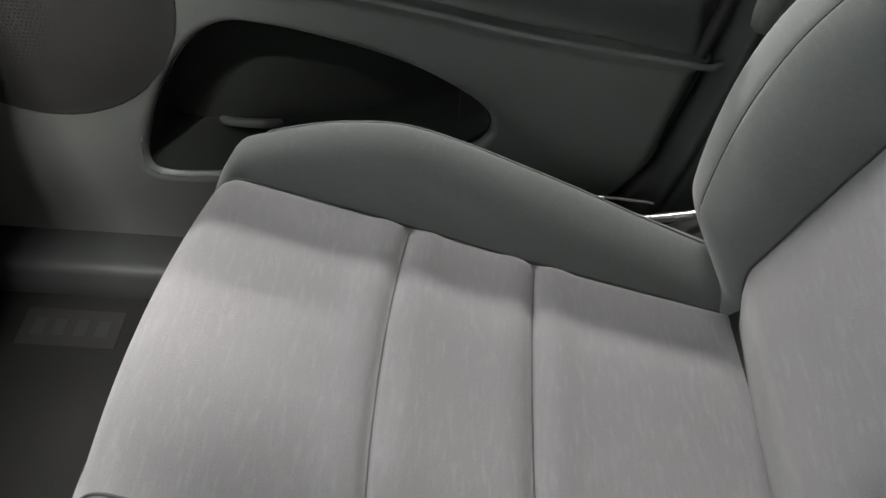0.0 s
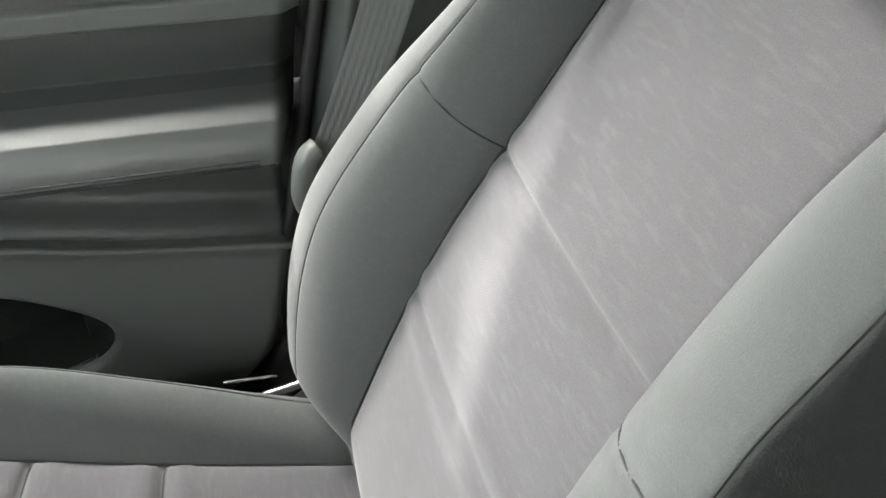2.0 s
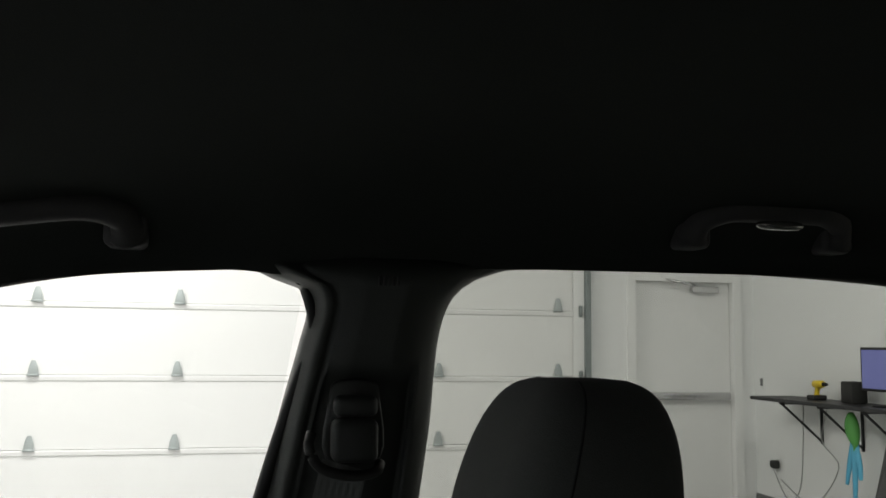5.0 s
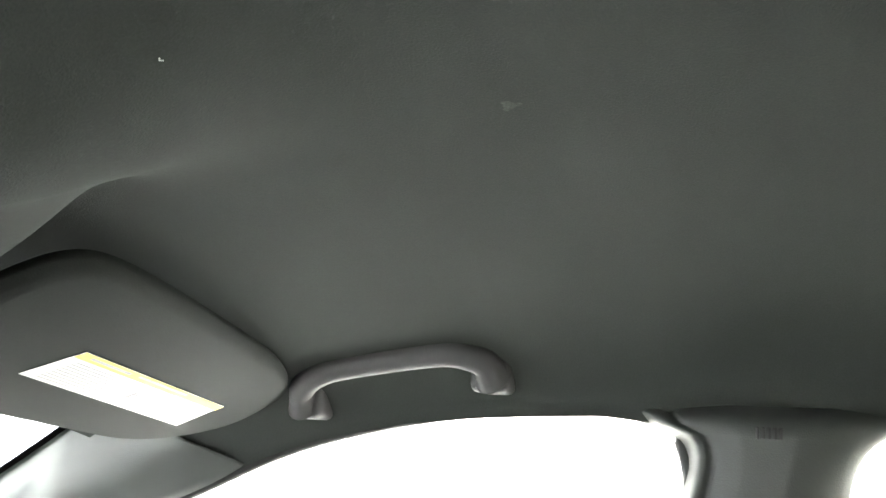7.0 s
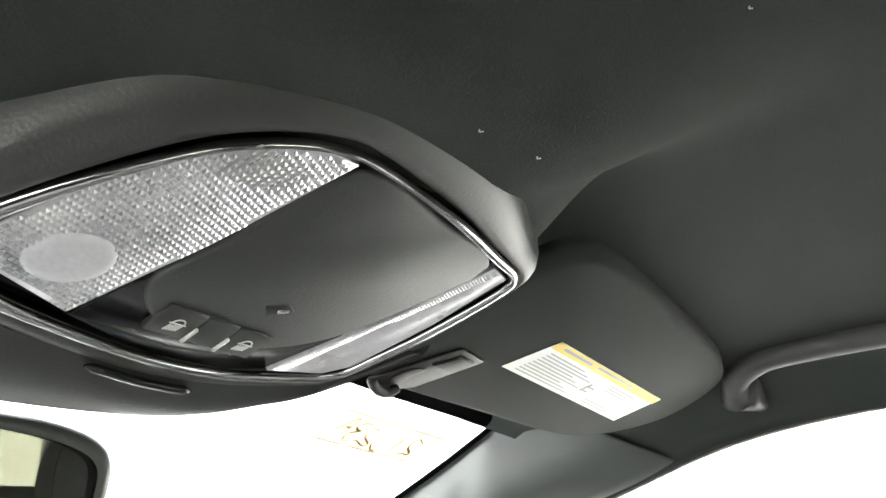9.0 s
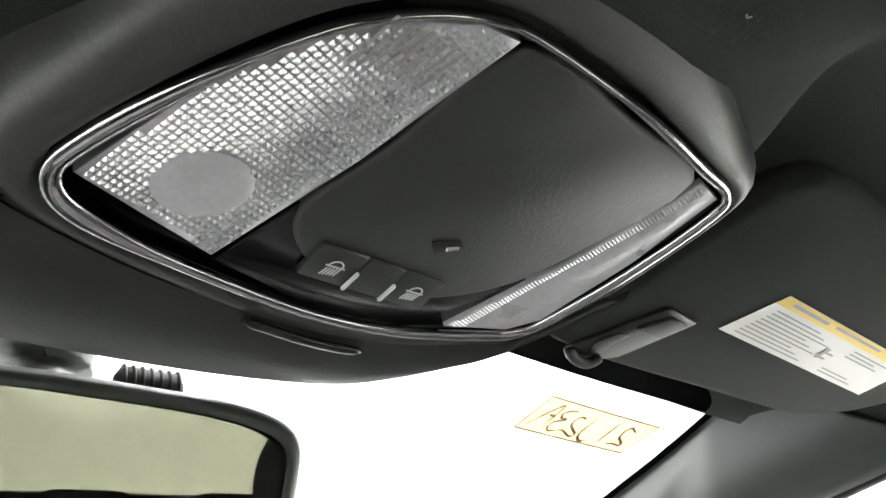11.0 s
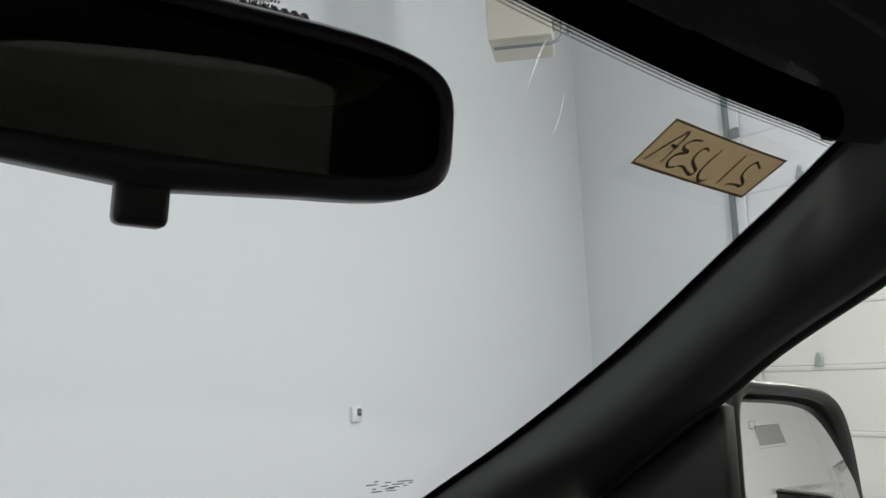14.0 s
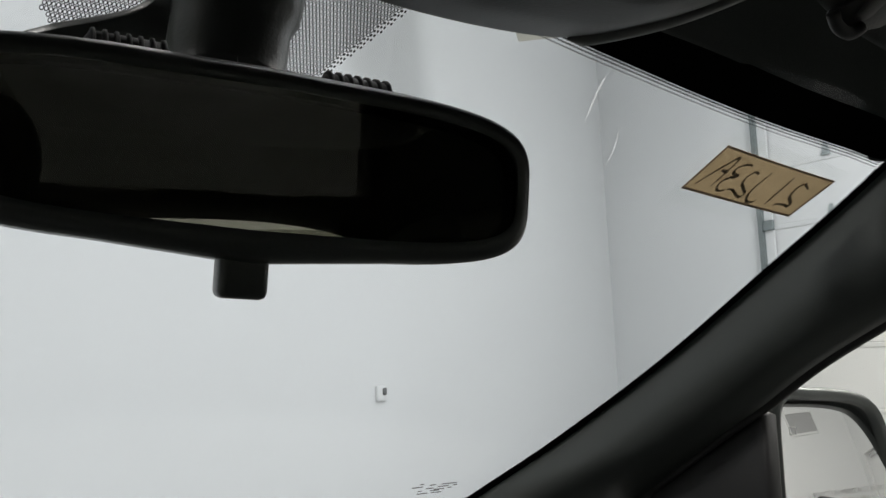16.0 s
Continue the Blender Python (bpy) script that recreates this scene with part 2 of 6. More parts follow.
def thing(name, label, category, group="", kind="", at=(0, 0, 0)):
    ob = new(name)
    ob.empty_display_size = 0.05
    ob.location = at
    return tagged(ob, label, category, group, kind)


def local(ob, parent):
    """Keeps the place in the world of a part whose thing stands off the origin."""
    if ob.parent == parent:
        ob.matrix_parent_inverse = Matrix.Translation(parent.location).inverted()
    return ob


def box(bm, lo, hi, bevel=0.0, seg=2, m=None):
    vs = [bm.verts.new((x, y, z)) for x in (lo[0], hi[0]) for y in (lo[1], hi[1]) for z in (lo[2], hi[2])]
    fs = [bm.faces.new([vs[i] for i in q]) for q in ((0, 1, 3, 2), (4, 6, 7, 5), (0, 4, 5, 1), (2, 3, 7, 6), (0, 2, 6, 4), (1, 5, 7, 3))]
    if m is not None:
        bmesh.ops.transform(bm, matrix=m, verts=vs)
    if bevel > 0:
        es = list({e for f in fs for e in f.edges})
        bmesh.ops.bevel(bm, geom=es, offset=bevel, segments=seg, profile=0.5, affect="EDGES")
    return bm


def sheet(bm, rows, close=False):
    """A surface through rows of points."""
    grid = [[bm.verts.new(p) for p in row] for row in rows]
    for a, b in zip(grid, grid[1:]):
        n = len(a)
        for i in range(n if close else n - 1):
            j = (i + 1) % n
            try:
                bm.faces.new((a[i], a[j], b[j], b[i]))
            except ValueError:
                pass
    return grid


def loft(bm, rings, cap=True):
    grid = sheet(bm, rings, True)
    if cap:
        bm.faces.new(grid[0])
        bm.faces.new(list(reversed(grid[-1])))
    return bm


def tube(bm, path, radius, sides=10, flat=1.0):
    pts = [Vector(p) for p in path]
    rings = []
    for i, p in enumerate(pts):
        d = (pts[min(i + 1, len(pts) - 1)] - pts[max(i - 1, 0)]).normalized()
        up = Vector((0, 0, 1)) if abs(d.z) < 0.9 else Vector((0, 1, 0))
        a = d.cross(up).normalized()
        b = a.cross(d).normalized()
        r = radius[i] if isinstance(radius, (list, tuple)) else radius
        rings.append([p + a * math.cos(2 * math.pi * k / sides) * r + b * math.sin(2 * math.pi * k / sides) * r * flat for k in range(sides)])
    return loft(bm, rings)


def smooth_path(pts, n=8, closed=False):
    """Catmull-Rom curve through points."""
    P = [Vector(p) for p in pts]
    out = []
    N = len(P)
    for i in range(N if closed else N - 1):
        if closed:
            p0, p1, p2, p3 = P[i - 1], P[i], P[(i + 1) % N], P[(i + 2) % N]
        else:
            p0, p1, p2, p3 = P[max(i - 1, 0)], P[i], P[i + 1], P[min(i + 2, N - 1)]
        for k in range(n):
            t = k / n
            out.append(0.5 * (2 * p1 + (p2 - p0) * t + (2 * p0 - 5 * p1 + 4 * p2 - p3) * t * t + (3 * p1 - p0 - 3 * p2 + p3) * t ** 3))
    if not closed:
        out.append(P[-1])
    return out


def slab(bm, outline, normal, thick, round_=0.3, inset=0.0):
    """A plate with a rounded rim: outline (3D, in one plane) grown along normal by thick."""
    n = Vector(normal).normalized()
    c = sum((Vector(p) for p in outline), Vector()) / len(outline)
    r = thick * round_
    prof = [(r, 0), (r * 0.3, r * 0.3), (0, r), (0, thick - r), (r * 0.3, thick - r * 0.3), (r, thick)]
    rings = []
    for ins, h in prof:
        ring = []
        for p in outline:
            v = Vector(p) - c
            l = max(v.length, 1e-6)
            ring.append(c + v * (1 - ins / l) + n * h)
        rings.append(ring)
    return loft(bm, rings)


def step(t):
    t = max(0.0, min(1.0, t))
    return t * t * (3 - 2 * t)


def smoothtable(x, table):
    if x <= table[0][0]:
        return table[0][1]
    n = len(table)
    for i in range(n - 1):
        (a, va), (b, vb) = table[i], table[i + 1]
        if x <= b:
            t = (x - a) / (b - a)
            s0 = (vb - table[i - 1][1]) / (b - table[i - 1][0]) * (b - a) if i > 0 else (vb - va)
            s1 = (table[i + 2][1] - va) / (table[i + 2][0] - a) * (b - a) if i + 2 < n else (vb - va)
            return va * (2 * t ** 3 - 3 * t * t + 1) + s0 * (t ** 3 - 2 * t * t + t) + vb * (-2 * t ** 3 + 3 * t * t) + s1 * (t ** 3 - t * t)
    return table[-1][1]


def grid_of(n):
    return [i / n for i in range(n + 1)]


def rim(bm, loop_a, loop_b):
    return sheet(bm, [loop_a, loop_b], True)

# ---- garage ----
GX, GF, GR, GL, GC = 7.35, 8.0, -4.68, -6.5, 6.2   # right, front corner, rear, left walls and ceiling
WALLM = Matrix.Translation((1.614, 5.732, 0)) @ Euler((0, 0, radians(19.8))).to_matrix().to_4x4()   # the front wall runs aslant


def structure(name, lo, hi, mat, label, category):
    ob = part(name, box(bmesh.new(), lo, hi), mat, None, "", False)
    return tagged(ob, label, category, kind="structure")


structure("floor", (GL - 0.2, GR - 0.2, -0.15), (GX + 0.2, GF + 0.2, 0), CONCRETE, "smooth grey sealed concrete garage floor", "floor")
structure("ceiling", (GL - 0.2, GR - 0.2, GC), (GX + 0.2, GF + 0.2, GC + 0.15), WALLPAINT, "white painted garage ceiling", "ceiling")
tagged(part("wall_front", box(bmesh.new(), (-8.7, 0, 0), (6.2, 0.2, GC), m=WALLM), WALLPAINT, None, "", False), "plain white painted garage wall", "wall", kind="structure")
structure("wall_rear", (GL, GR - 0.2, 0), (GX, GR, GC), WALLPAINT, "white painted garage wall behind the shelf", "wall")
structure("wall_left", (GL - 0.2, GR, 0), (GL, GF, GC), WALLPAINT, "white painted garage wall", "wall")
DY0, DY1, SEC = -2.96, 5.6, 0.585
structure("wall_right_a", (GX, GR, 0), (GX + 0.2, -4.47, GC), WALLPAINT, "white painted wall beside the service door", "wall")
structure("wall_right_b", (GX, -4.47, 2.06), (GX + 0.2, -3.47, GC), WALLPAINT, "white painted wall above the service door", "wall")
structure("wall_right_c", (GX, -3.47, 0), (GX + 0.2, DY0, GC), WALLPAINT, "white painted wall between the doors", "wall")
structure("wall_right_d", (GX, DY1, 0), (GX + 0.2, GF, GC), WALLPAINT, "white painted wall in the corner", "wall")
structure("wall_right_e", (GX, DY0, 7 * SEC), (GX + 0.2, DY1, GC), WALLPAINT, "white painted wall above the overhead door", "wall")
structure("baseboard", (4.0, GR, 0), (GX, GR + 0.012, 0.11), COVEBASE, "dark grey rubber cove base along the wall", "baseboard")

# overhead door: seven steel sections with hinges and a vertical track at each end
gdoor = thing("garage_door", "white sectional steel overhead garage door, closed", "garage door")
HINGE_Y = [0.54 + 1.09 * k for k in range(-3, 5)]
for k in range(7):
    z0, z1 = SEC * k + (0.012 if k == 0 else 0.003), SEC * (k + 1) - 0.001
    bm = bmesh.new()
    # the section leans in slightly at its top lip, so each joint throws a line of shade
    prof = [(0, z0), (0, z1 - 0.05), (-0.012, z1 - 0.04), (-0.016, z1 - 0.012), (-0.012, z1), (0.05, z1), (0.05, z0)]
    sheet(bm, [[(GX + 0.02 + px, y, pz) for px, pz in prof] for y in (DY0, DY1)], True)
    part("section", bm, DOORPAINT, gdoor, smooth=False)
for k in range(1, 7):
    for y in HINGE_Y:
        bm = bmesh.new()
        z = SEC * k
        plate = [(GX, y - 0.04, z - 0.005), (GX, y + 0.04, z - 0.005), (GX, y + 0.035, z + 0.05), (GX, y + 0.015, z + 0.115), (GX, y - 0.015, z + 0.115), (GX, y - 0.035, z + 0.05)]
        slab(bm, plate, (-1, 0, 0), 0.014, 0.2)
        tube(bm, [(GX - 0.014, y - 0.045, z), (GX - 0.014, y + 0.045, z)], 0.009, 8)
        part("hinge", bm, HINGESTEEL, gdoor)
for y in (DY0 - 0.035, DY1 + 0.035):
    bm = bmesh.new()
    box(bm, (GX - 0.07, y - 0.022, 0.0), (GX - 0.058, y + 0.022, 4.1))
    box(bm, (GX - 0.07, y - 0.026, 0.0), (GX - 0.03, y - 0.022, 4.1))
    box(bm, (GX - 0.07, y + 0.022, 0.0), (GX - 0.03, y + 0.026, 4.1))
    part("track", bm, GALV, gdoor, "galvanised steel door track", False)
    s = 1 if y > 0 else -1
    bm = bmesh.new()
    box(bm, (GX - 0.03, min(y, y - s * 0.12), 0), (GX - 0.004, max(y, y - s * 0.12), 4.1))
    part("end_stile", bm, DOORPAINT, gdoor, smooth=False)
    for k in range(1, 7):
        bm = bmesh.new()
        box(bm, (GX - 0.06, y - s * 0.11 - 0.03, SEC * k - 0.05), (GX - 0.03, y - s * 0.02 + 0.03, SEC * k + 0.05), 0.005)
        part("roller_bracket", bm, GALV, gdoor)

# service door with frame, closer and push bar
sdoor = tagged(new("door_1"), "white steel service door, closed, with a push bar", "door", kind="structure")
part("door_leaf", box(bmesh.new(), (GX + 0.05, -4.46, 0.01), (GX + 0.095, -3.48, 2.05), 0.004), DOORPAINT, sdoor, smooth=False)
for lo, hi in (((GX - 0.02, -4.55, 0), (GX + 0.05, -4.46, 2.14)), ((GX - 0.02, -3.48, 0), (GX + 0.05, -3.39, 2.14)), ((GX - 0.02, -4.46, 2.05), (GX + 0.05, -3.48, 2.14))):
    part("door_frame", box(bmesh.new(), lo, hi, 0.004), DOORPAINT, sdoor, smooth=False)
bm = bmesh.new()
box(bm, (GX - 0.01, -4.33, 1.95), (GX + 0.05, -4.05, 2.01), 0.008)
tube(bm, [(GX - 0.02, -4.08, 2.02), (GX - 0.09, -3.95, 2.03), (GX - 0.02, -3.78, 2.07)], 0.012, 8)
part("door_closer", bm, STEEL, sdoor, "grey metal door closer")
bm = bmesh.new()
box(bm, (GX - 0.03, -4.42, 0.96), (GX + 0.04, -3.55, 1.03), 0.01)
part("push_bar", bm, STEEL, sdoor, "steel push bar")

# light switch and outlet on the rear wall
def wall_plate(x, z, label):
    t = thing("wall_plate", label, "wall plate", at=(x, GR, z))
    local(part("plate", box(bmesh.new(), (x - 0.035, GR, z - 0.057), (x + 0.035, GR + 0.006, z + 0.057), 0.002), WALLPAINT, t), t)
    local(part("socket", box(bmesh.new(), (x - 0.018, GR + 0.006, z - 0.035), (x + 0.018, GR + 0.014, z + 0.035), 0.002), COVEBASE, t), t)
    return t


wall_plate(7.22, 1.13, "small wall switch with a dark toggle")
plug = wall_plate(7.0, 0.42, "wall outlet with a black plug pushed in")
local(part("plug", box(bmesh.new(), (6.95, GR + 0.014, 0.38), (7.04, GR + 0.07, 0.45), 0.015), BLACK, plug), plug)

# grey panel high on the rear wall, caught by the side mirror
wp = thing("wall_panel", "flat grey access panel in a white frame high on the wall", "wall panel", at=(5.9, GR, 2.75))
local(part("panel", box(bmesh.new(), (5.52, GR, 2.59), (6.28, GR + 0.012, 2.91), 0.003), BEIGEGREY, wp, "", False), wp)
for lo_, hi_ in (((5.48, GR, 2.912), (6.32, GR + 0.02, 2.95)), ((5.48, GR, 2.55), (6.32, GR + 0.02, 2.588)), ((5.48, GR, 2.589), (5.518, GR + 0.02, 2.911)), ((6.282, GR, 2.589), (6.32, GR + 0.02, 2.911))):
    local(part("frame_bar", box(bmesh.new(), lo_, hi_, 0.003), DOORPAINT, wp, "", False), wp)

# shelf with steel brackets, and the things on and under it
shelf = thing("wall_shelf", "black wall-mounted shelf on triangular steel brackets", "shelf", at=(5.7, GR, 1.02))
local(part("board", box(bmesh.new(), (4.55, GR, 1.005), (6.75, GR + 0.42, 1.035), 0.004), SHELFBLACK, shelf, smooth=False), shelf)
for x in (4.75, 5.35, 5.85, 6.35):
    bm = bmesh.new()
    tube(bm, [(x, GR + 0.012, 1.0), (x, GR + 0.012, 0.66)], 0.012, 6)
    tube(bm, [(x, GR + 0.012, 0.68), (x, GR + 0.38, 0.995)], 0.01, 6)
    tube(bm, [(x, GR + 0.012, 0.995), (x, GR + 0.4, 0.995)], 0.01, 6)
    local(part("bracket", bm, SHELFBLACK, shelf), shelf)
mon = thing("computer_monitor", "black laptop-like monitor with a dim blue screen", "monitor", at=(5.3, GR + 0.2, 1.035))
bm = bmesh.new()
box(bm, (5.03, GR + 0.2, 1.14), (5.57, GR + 0.225, 1.46), 0.006)
local(part("casing", bm, BLACK, mon), mon)
bm = bmesh.new()
box(bm, (5.05, GR + 0.226, 1.16), (5.55, GR + 0.229, 1.44))
local(part("screen", bm, SCREEN, mon, "dim blue lit screen", False), mon)
bm = bmesh.new()
box(bm, (5.21, GR + 0.1, 1.035), (5.39, GR + 0.28, 1.05), 0.004)
box(bm, (5.27, GR + 0.17, 1.05), (5.33, GR + 0.2, 1.3), 0.004)
local(part("stand", bm, BLACK, mon), mon)
def small_box(name, lo, hi, mat, label, category, bevel=0.01):
    return tagged(part(name, box(bmesh.new(), lo, hi, bevel), mat), label, category)


tool = thing("power_tool", "black and yellow cordless power tool on the shelf", "tool", at=(6.14, GR + 0.19, 1.036))
local(part("battery", box(bmesh.new(), (6.10, GR + 0.13, 1.036), (6.2, GR + 0.25, 1.075), 0.008), BLACK, tool), tool)
local(part("handle", tube(bmesh.new(), smooth_path([(6.15, GR + 0.19, 1.075), (6.14, GR + 0.19, 1.12), (6.12, GR + 0.19, 1.15)], 4), 0.022, 10), YELLOWPLASTIC, tool), tool)
local(part("motor", tube(bmesh.new(), [(6.18, GR + 0.19, 1.16), (6.17, GR + 0.19, 1.16), (6.06, GR + 0.2, 1.165), (6.05, GR + 0.2, 1.165)], [0.018, 0.03, 0.03, 0.02], 12), YELLOWPLASTIC, tool), tool)
local(part("chuck", tube(bmesh.new(), [(6.05, GR + 0.2, 1.165), (6.0, GR + 0.2, 1.165)], [0.018, 0.012], 10), BLACK, tool), tool)
small_box("speaker_box", (5.66, GR + 0.1, 1.036), (5.79, GR + 0.24, 1.2), DARKGRILLE, "small dark grey box standing on the shelf", "box")
small_box("yellow_cup", (4.92, GR + 0.15, 1.036), (5.0, GR + 0.23, 1.17), YELLOWPLASTIC, "yellow plastic container on the shelf", "container", 0.02)
for i, (x, w, hgt) in enumerate(((4.99, 0.03, 0.03), (4.8, 0.12, 0.06), (4.66, 0.08, 0.08))):
    small_box("shelf_item", (x, GR + 0.15, 1.036), (x + w, GR + 0.28, 1.036 + hgt), (DARKGRILLE, STEEL, INK)[i], "small dark item lying on the shelf", "item", 0.01)
bm = bmesh.new()
for dx, z1, r in ((0, 0.34, 0.035), (0.06, 0.45, 0.03), (-0.05, 0.5, 0.03)):
    tube(bm, smooth_path([(5.57, GR + 0.3, 0.78), (5.57 + dx, GR + 0.3, 0.6), (5.57 + dx * 1.4, GR + 0.31, z1)], 5), [r * (1.15 - 0.6 * i / 10) for i in range(11)], 8, 0.6)
gloves = part("rubber_gloves", bm, BLUECLOTH)
tagged(gloves, "blue rubber gloves hanging under the shelf", "gloves")
bm = bmesh.new()
tube(bm, smooth_path([(5.60, GR + 0.3, 0.98), (5.59, GR + 0.3, 0.88), (5.55, GR + 0.31, 0.76), (5.57, GR + 0.3, 0.68)], 4), [0.02 + 0.045 * math.sin(math.pi * min(1, i / 9)) for i in range(13)], 9, 0.7)
tagged(part("green_cloth", bm, GREENCLOTH), "green cloth hanging from the shelf bracket", "cloth")
case = thing("tool_case", "dark grey tool case on the floor under the shelf", "case", at=(5.65, GR + 0.25, 0))
local(part("body", box(bmesh.new(), (5.45, GR + 0.06, 0.0), (5.84, GR + 0.44, 0.27), 0.012), DARKGRILLE, case), case)
local(part("lid", box(bmesh.new(), (5.44, GR + 0.05, 0.272), (5.85, GR + 0.45, 0.30), 0.012), DARKGRILLE, case), case)
cord = bmesh.new()
tube(cord, smooth_path([(7.0, GR + 0.06, 0.4), (6.8, GR + 0.05, 0.15), (6.6, GR + 0.05, 0.3), (6.55, GR + 0.04, 0.98)], 8), 0.005, 6)
tagged(part("extension_lead", cord, INK), "thin grey power cord running up to the shelf", "cord")
cord = bmesh.new()
tube(cord, smooth_path([(6.2, GR + 0.05, 1.0), (6.3, GR + 0.05, 0.7), (6.1, GR + 0.05, 0.5), (6.45, GR + 0.05, 0.16), (6.9, GR + 0.05, 0.3)], 8), 0.005, 6)
tagged(part("extension_lead", cord, INK), "thin grey power cord looping under the shelf", "cord")

# air conditioner, unit heater and thermostat at the front wall
ac = thing("air_conditioner", "white wall-mounted split air conditioner indoor unit", "air conditioner", at=(2.25, 5.9, 2.9))
WL = lambda x, y, z: WALLM @ Vector((x, y, z))
bm = bmesh.new()
prof = [(0, 3.30), (-0.17, 3.30), (-0.205, 3.26), (-0.225, 3.12), (-0.22, 3.06), (-0.19, 3.02), (-0.08, 2.925), (0, 2.9)]
sheet(bm, [[WL(x, py, pz) for py, pz in prof] for x in (0.02, 1.35)], False)
for x in (0.02, 1.35):
    bm.faces.new([bm.verts.new(WL(x, py, pz)) for py, pz in prof])
local(part("casing", bm, DOORPAINT, ac, smooth=False), ac)
bm = bmesh.new()
sheet(bm, [[WL(x, py, pz) for py, pz in ((-0.205, 3.03), (-0.05, 2.9125), (-0.045, 2.92))] for x in (0.12, 1.25)])
local(part("louvre", bm, DOORPAINT, ac, "white outlet flap"), ac)
for py, pz in ((-0.125, 2.956),):
    bm = bmesh.new()
    tube(bm, [WL(0.12, py, pz), WL(1.24, py, pz)], 0.004, 6)
    local(part("outlet_slot", bm, INK, ac, "dark outlet slot"), ac)

heater = thing("unit_heater", "beige ceiling-hung gas unit heater with a dark louvred grille", "heater", at=(3.95, 4.9, 3.53))
HM = Matrix.Translation((3.95, 4.9, 3.66)) @ Euler((0, 0, radians(-45))).to_matrix().to_4x4()
HB = lambda lo, hi, bevel=0.0: box(bmesh.new(), lo, hi, bevel, 2, HM)
PH = lambda name, bm, mat, label="": local(part(name, bm, mat, heater, label, False), heater)
PH("cabinet", HB((-0.235, 0.03, 0.0), (0.235, 0.5, 0.95), 0.012), BEIGE)
PH("front_panel", HB((-0.235, -0.01, 0.0), (0.235, 0.029, 0.33), 0.008), BEIGE)
PH("top_lip", HB((-0.235, -0.03, 0.332), (0.235, 0.029, 0.37), 0.008), BEIGE)
PH("side_frame", HB((-0.235, -0.02, 0.372), (-0.205, 0.029, 0.95)), BEIGE)
PH("side_frame", HB((0.205, -0.02, 0.372), (0.235, 0.029, 0.95)), BEIGE)
PH("grille_back", HB((-0.204, 0.02, 0.372), (0.204, 0.029, 0.95)), DARKGRILLE)
for k in range(8):
    PH("louvre", HB((-0.204, -0.012, 0.40 + 0.07 * k), (0.204, 0.018, 0.408 + 0.07 * k)), GALV)
for k in range(7):
    PH("fin", HB((-0.19 + 0.058 * k, 0.0, 0.376), (-0.166 + 0.058 * k, 0.017, 0.95)), DARKGRILLE)
PH("control_box", HB((0.237, 0.03, 0.13), (0.33, 0.3, 0.6), 0.01), BEIGE)
bm = bmesh.new()
tube(bm, smooth_path([HM @ Vector(p) for p in ((0.30, 0.1, 0.13), (0.30, 0.1, 0.02), (0.24, 0.08, -0.03), (0.15, 0.06, -0.045), (-0.2, 0.06, -0.045))], 6), 0.013, 8)
tube(bm, [HM @ Vector((0.35, 0.12, 0.04)), HM @ Vector((0.35, 0.12, 0.95))], 0.012, 8)
tube(bm, [HM @ Vector((0.35, 0.2, 0.45)), HM @ Vector((0.9, 0.3, 0.62))], 0.008, 8)
PH("gas_pipe", bm, GALV)
for x in (-0.18, 0.18):
    PH("hanger_rod", tube(bmesh.new(), [HM @ Vector((x, 0.25, 0.95)), HM @ Vector((x, 0.25, GC - 3.66))], 0.008, 6), GALV)

thermo = thing("thermostat", "small white wall thermostat with a grey display", "thermostat", at=(3.28, 6.3, 0.95))
local(part("casing", box(bmesh.new(), (1.72, -0.03, 0.91), (1.83, 0, 1.03), 0.006, 2, WALLM), DOORPAINT, thermo), thermo)
local(part("display", box(bmesh.new(), (1.775, -0.034, 0.955), (1.82, -0.029, 1.01), 0, 2, WALLM), COVEBASE, thermo), thermo)

# ---- car shell ----
Z_CENTRE = [(-1.9, 1.60), (-1.2, 1.665), (-0.5, 1.69), (0.0, 1.682), (0.15, 1.66), (0.3, 1.632), (0.5, 1.60), (0.72, 1.552)]
Z_EDGE = [(-1.9, 1.45), (-1.2, 1.52), (-0.8, 1.535), (-0.26, 1.535), (-0.17, 1.531), (-0.1, 1.528), (-0.02, 1.521), (0.05, 1.525), (0.25, 1.508), (0.39, 1.474), (0.52, 1.418)]


def headliner_point(u, y):
    """Underside of the roof lining: u across from -1 to 1, y along the car."""
    xe, ye, ze = 0.70, y, smoothtable(y, Z_EDGE)
    if y > 0.5:
        t = (y - 0.5) / 0.22
        xe, ye = 0.70 - 0.045 * t, 0.5 + 0.205 * t
        ze = 1.424 + 0.062 * t
    a = abs(u)
    zc = smoothtable(y, Z_CENTRE)
    g = math.sqrt(max(0.0, 1 - a ** 2.6))
    x = xe * u
    yy = y + (ye - y) * a * a
    z = ze + (zc - ze) * g
    # the lining bulges down round the console, with a crease along its foot towards the visor
    foot = 0.206 + 0.45 * (y - 0.24)
    ax = x if x > 0 else -0.6 * x
    sharp = max(0.0, min(1.0, (foot - ax) / 0.085))
    soft = step((0.268 - ax) / 0.225)
    crease = step((y - 0.22) / 0.07)
    ramp = crease * min(1.0, sharp * (1.3 - 0.3 * sharp)) + (1 - crease) * soft
    d = 0.085 * ramp * step((y - 0.05) / 0.16) * step((0.50 - y) / 0.10)
    if y > 0.5:
        yy = 0.5 + (yy - 0.5) * (0.62 + 0.38 * a * a)
    return Vector((x, yy, z - d))


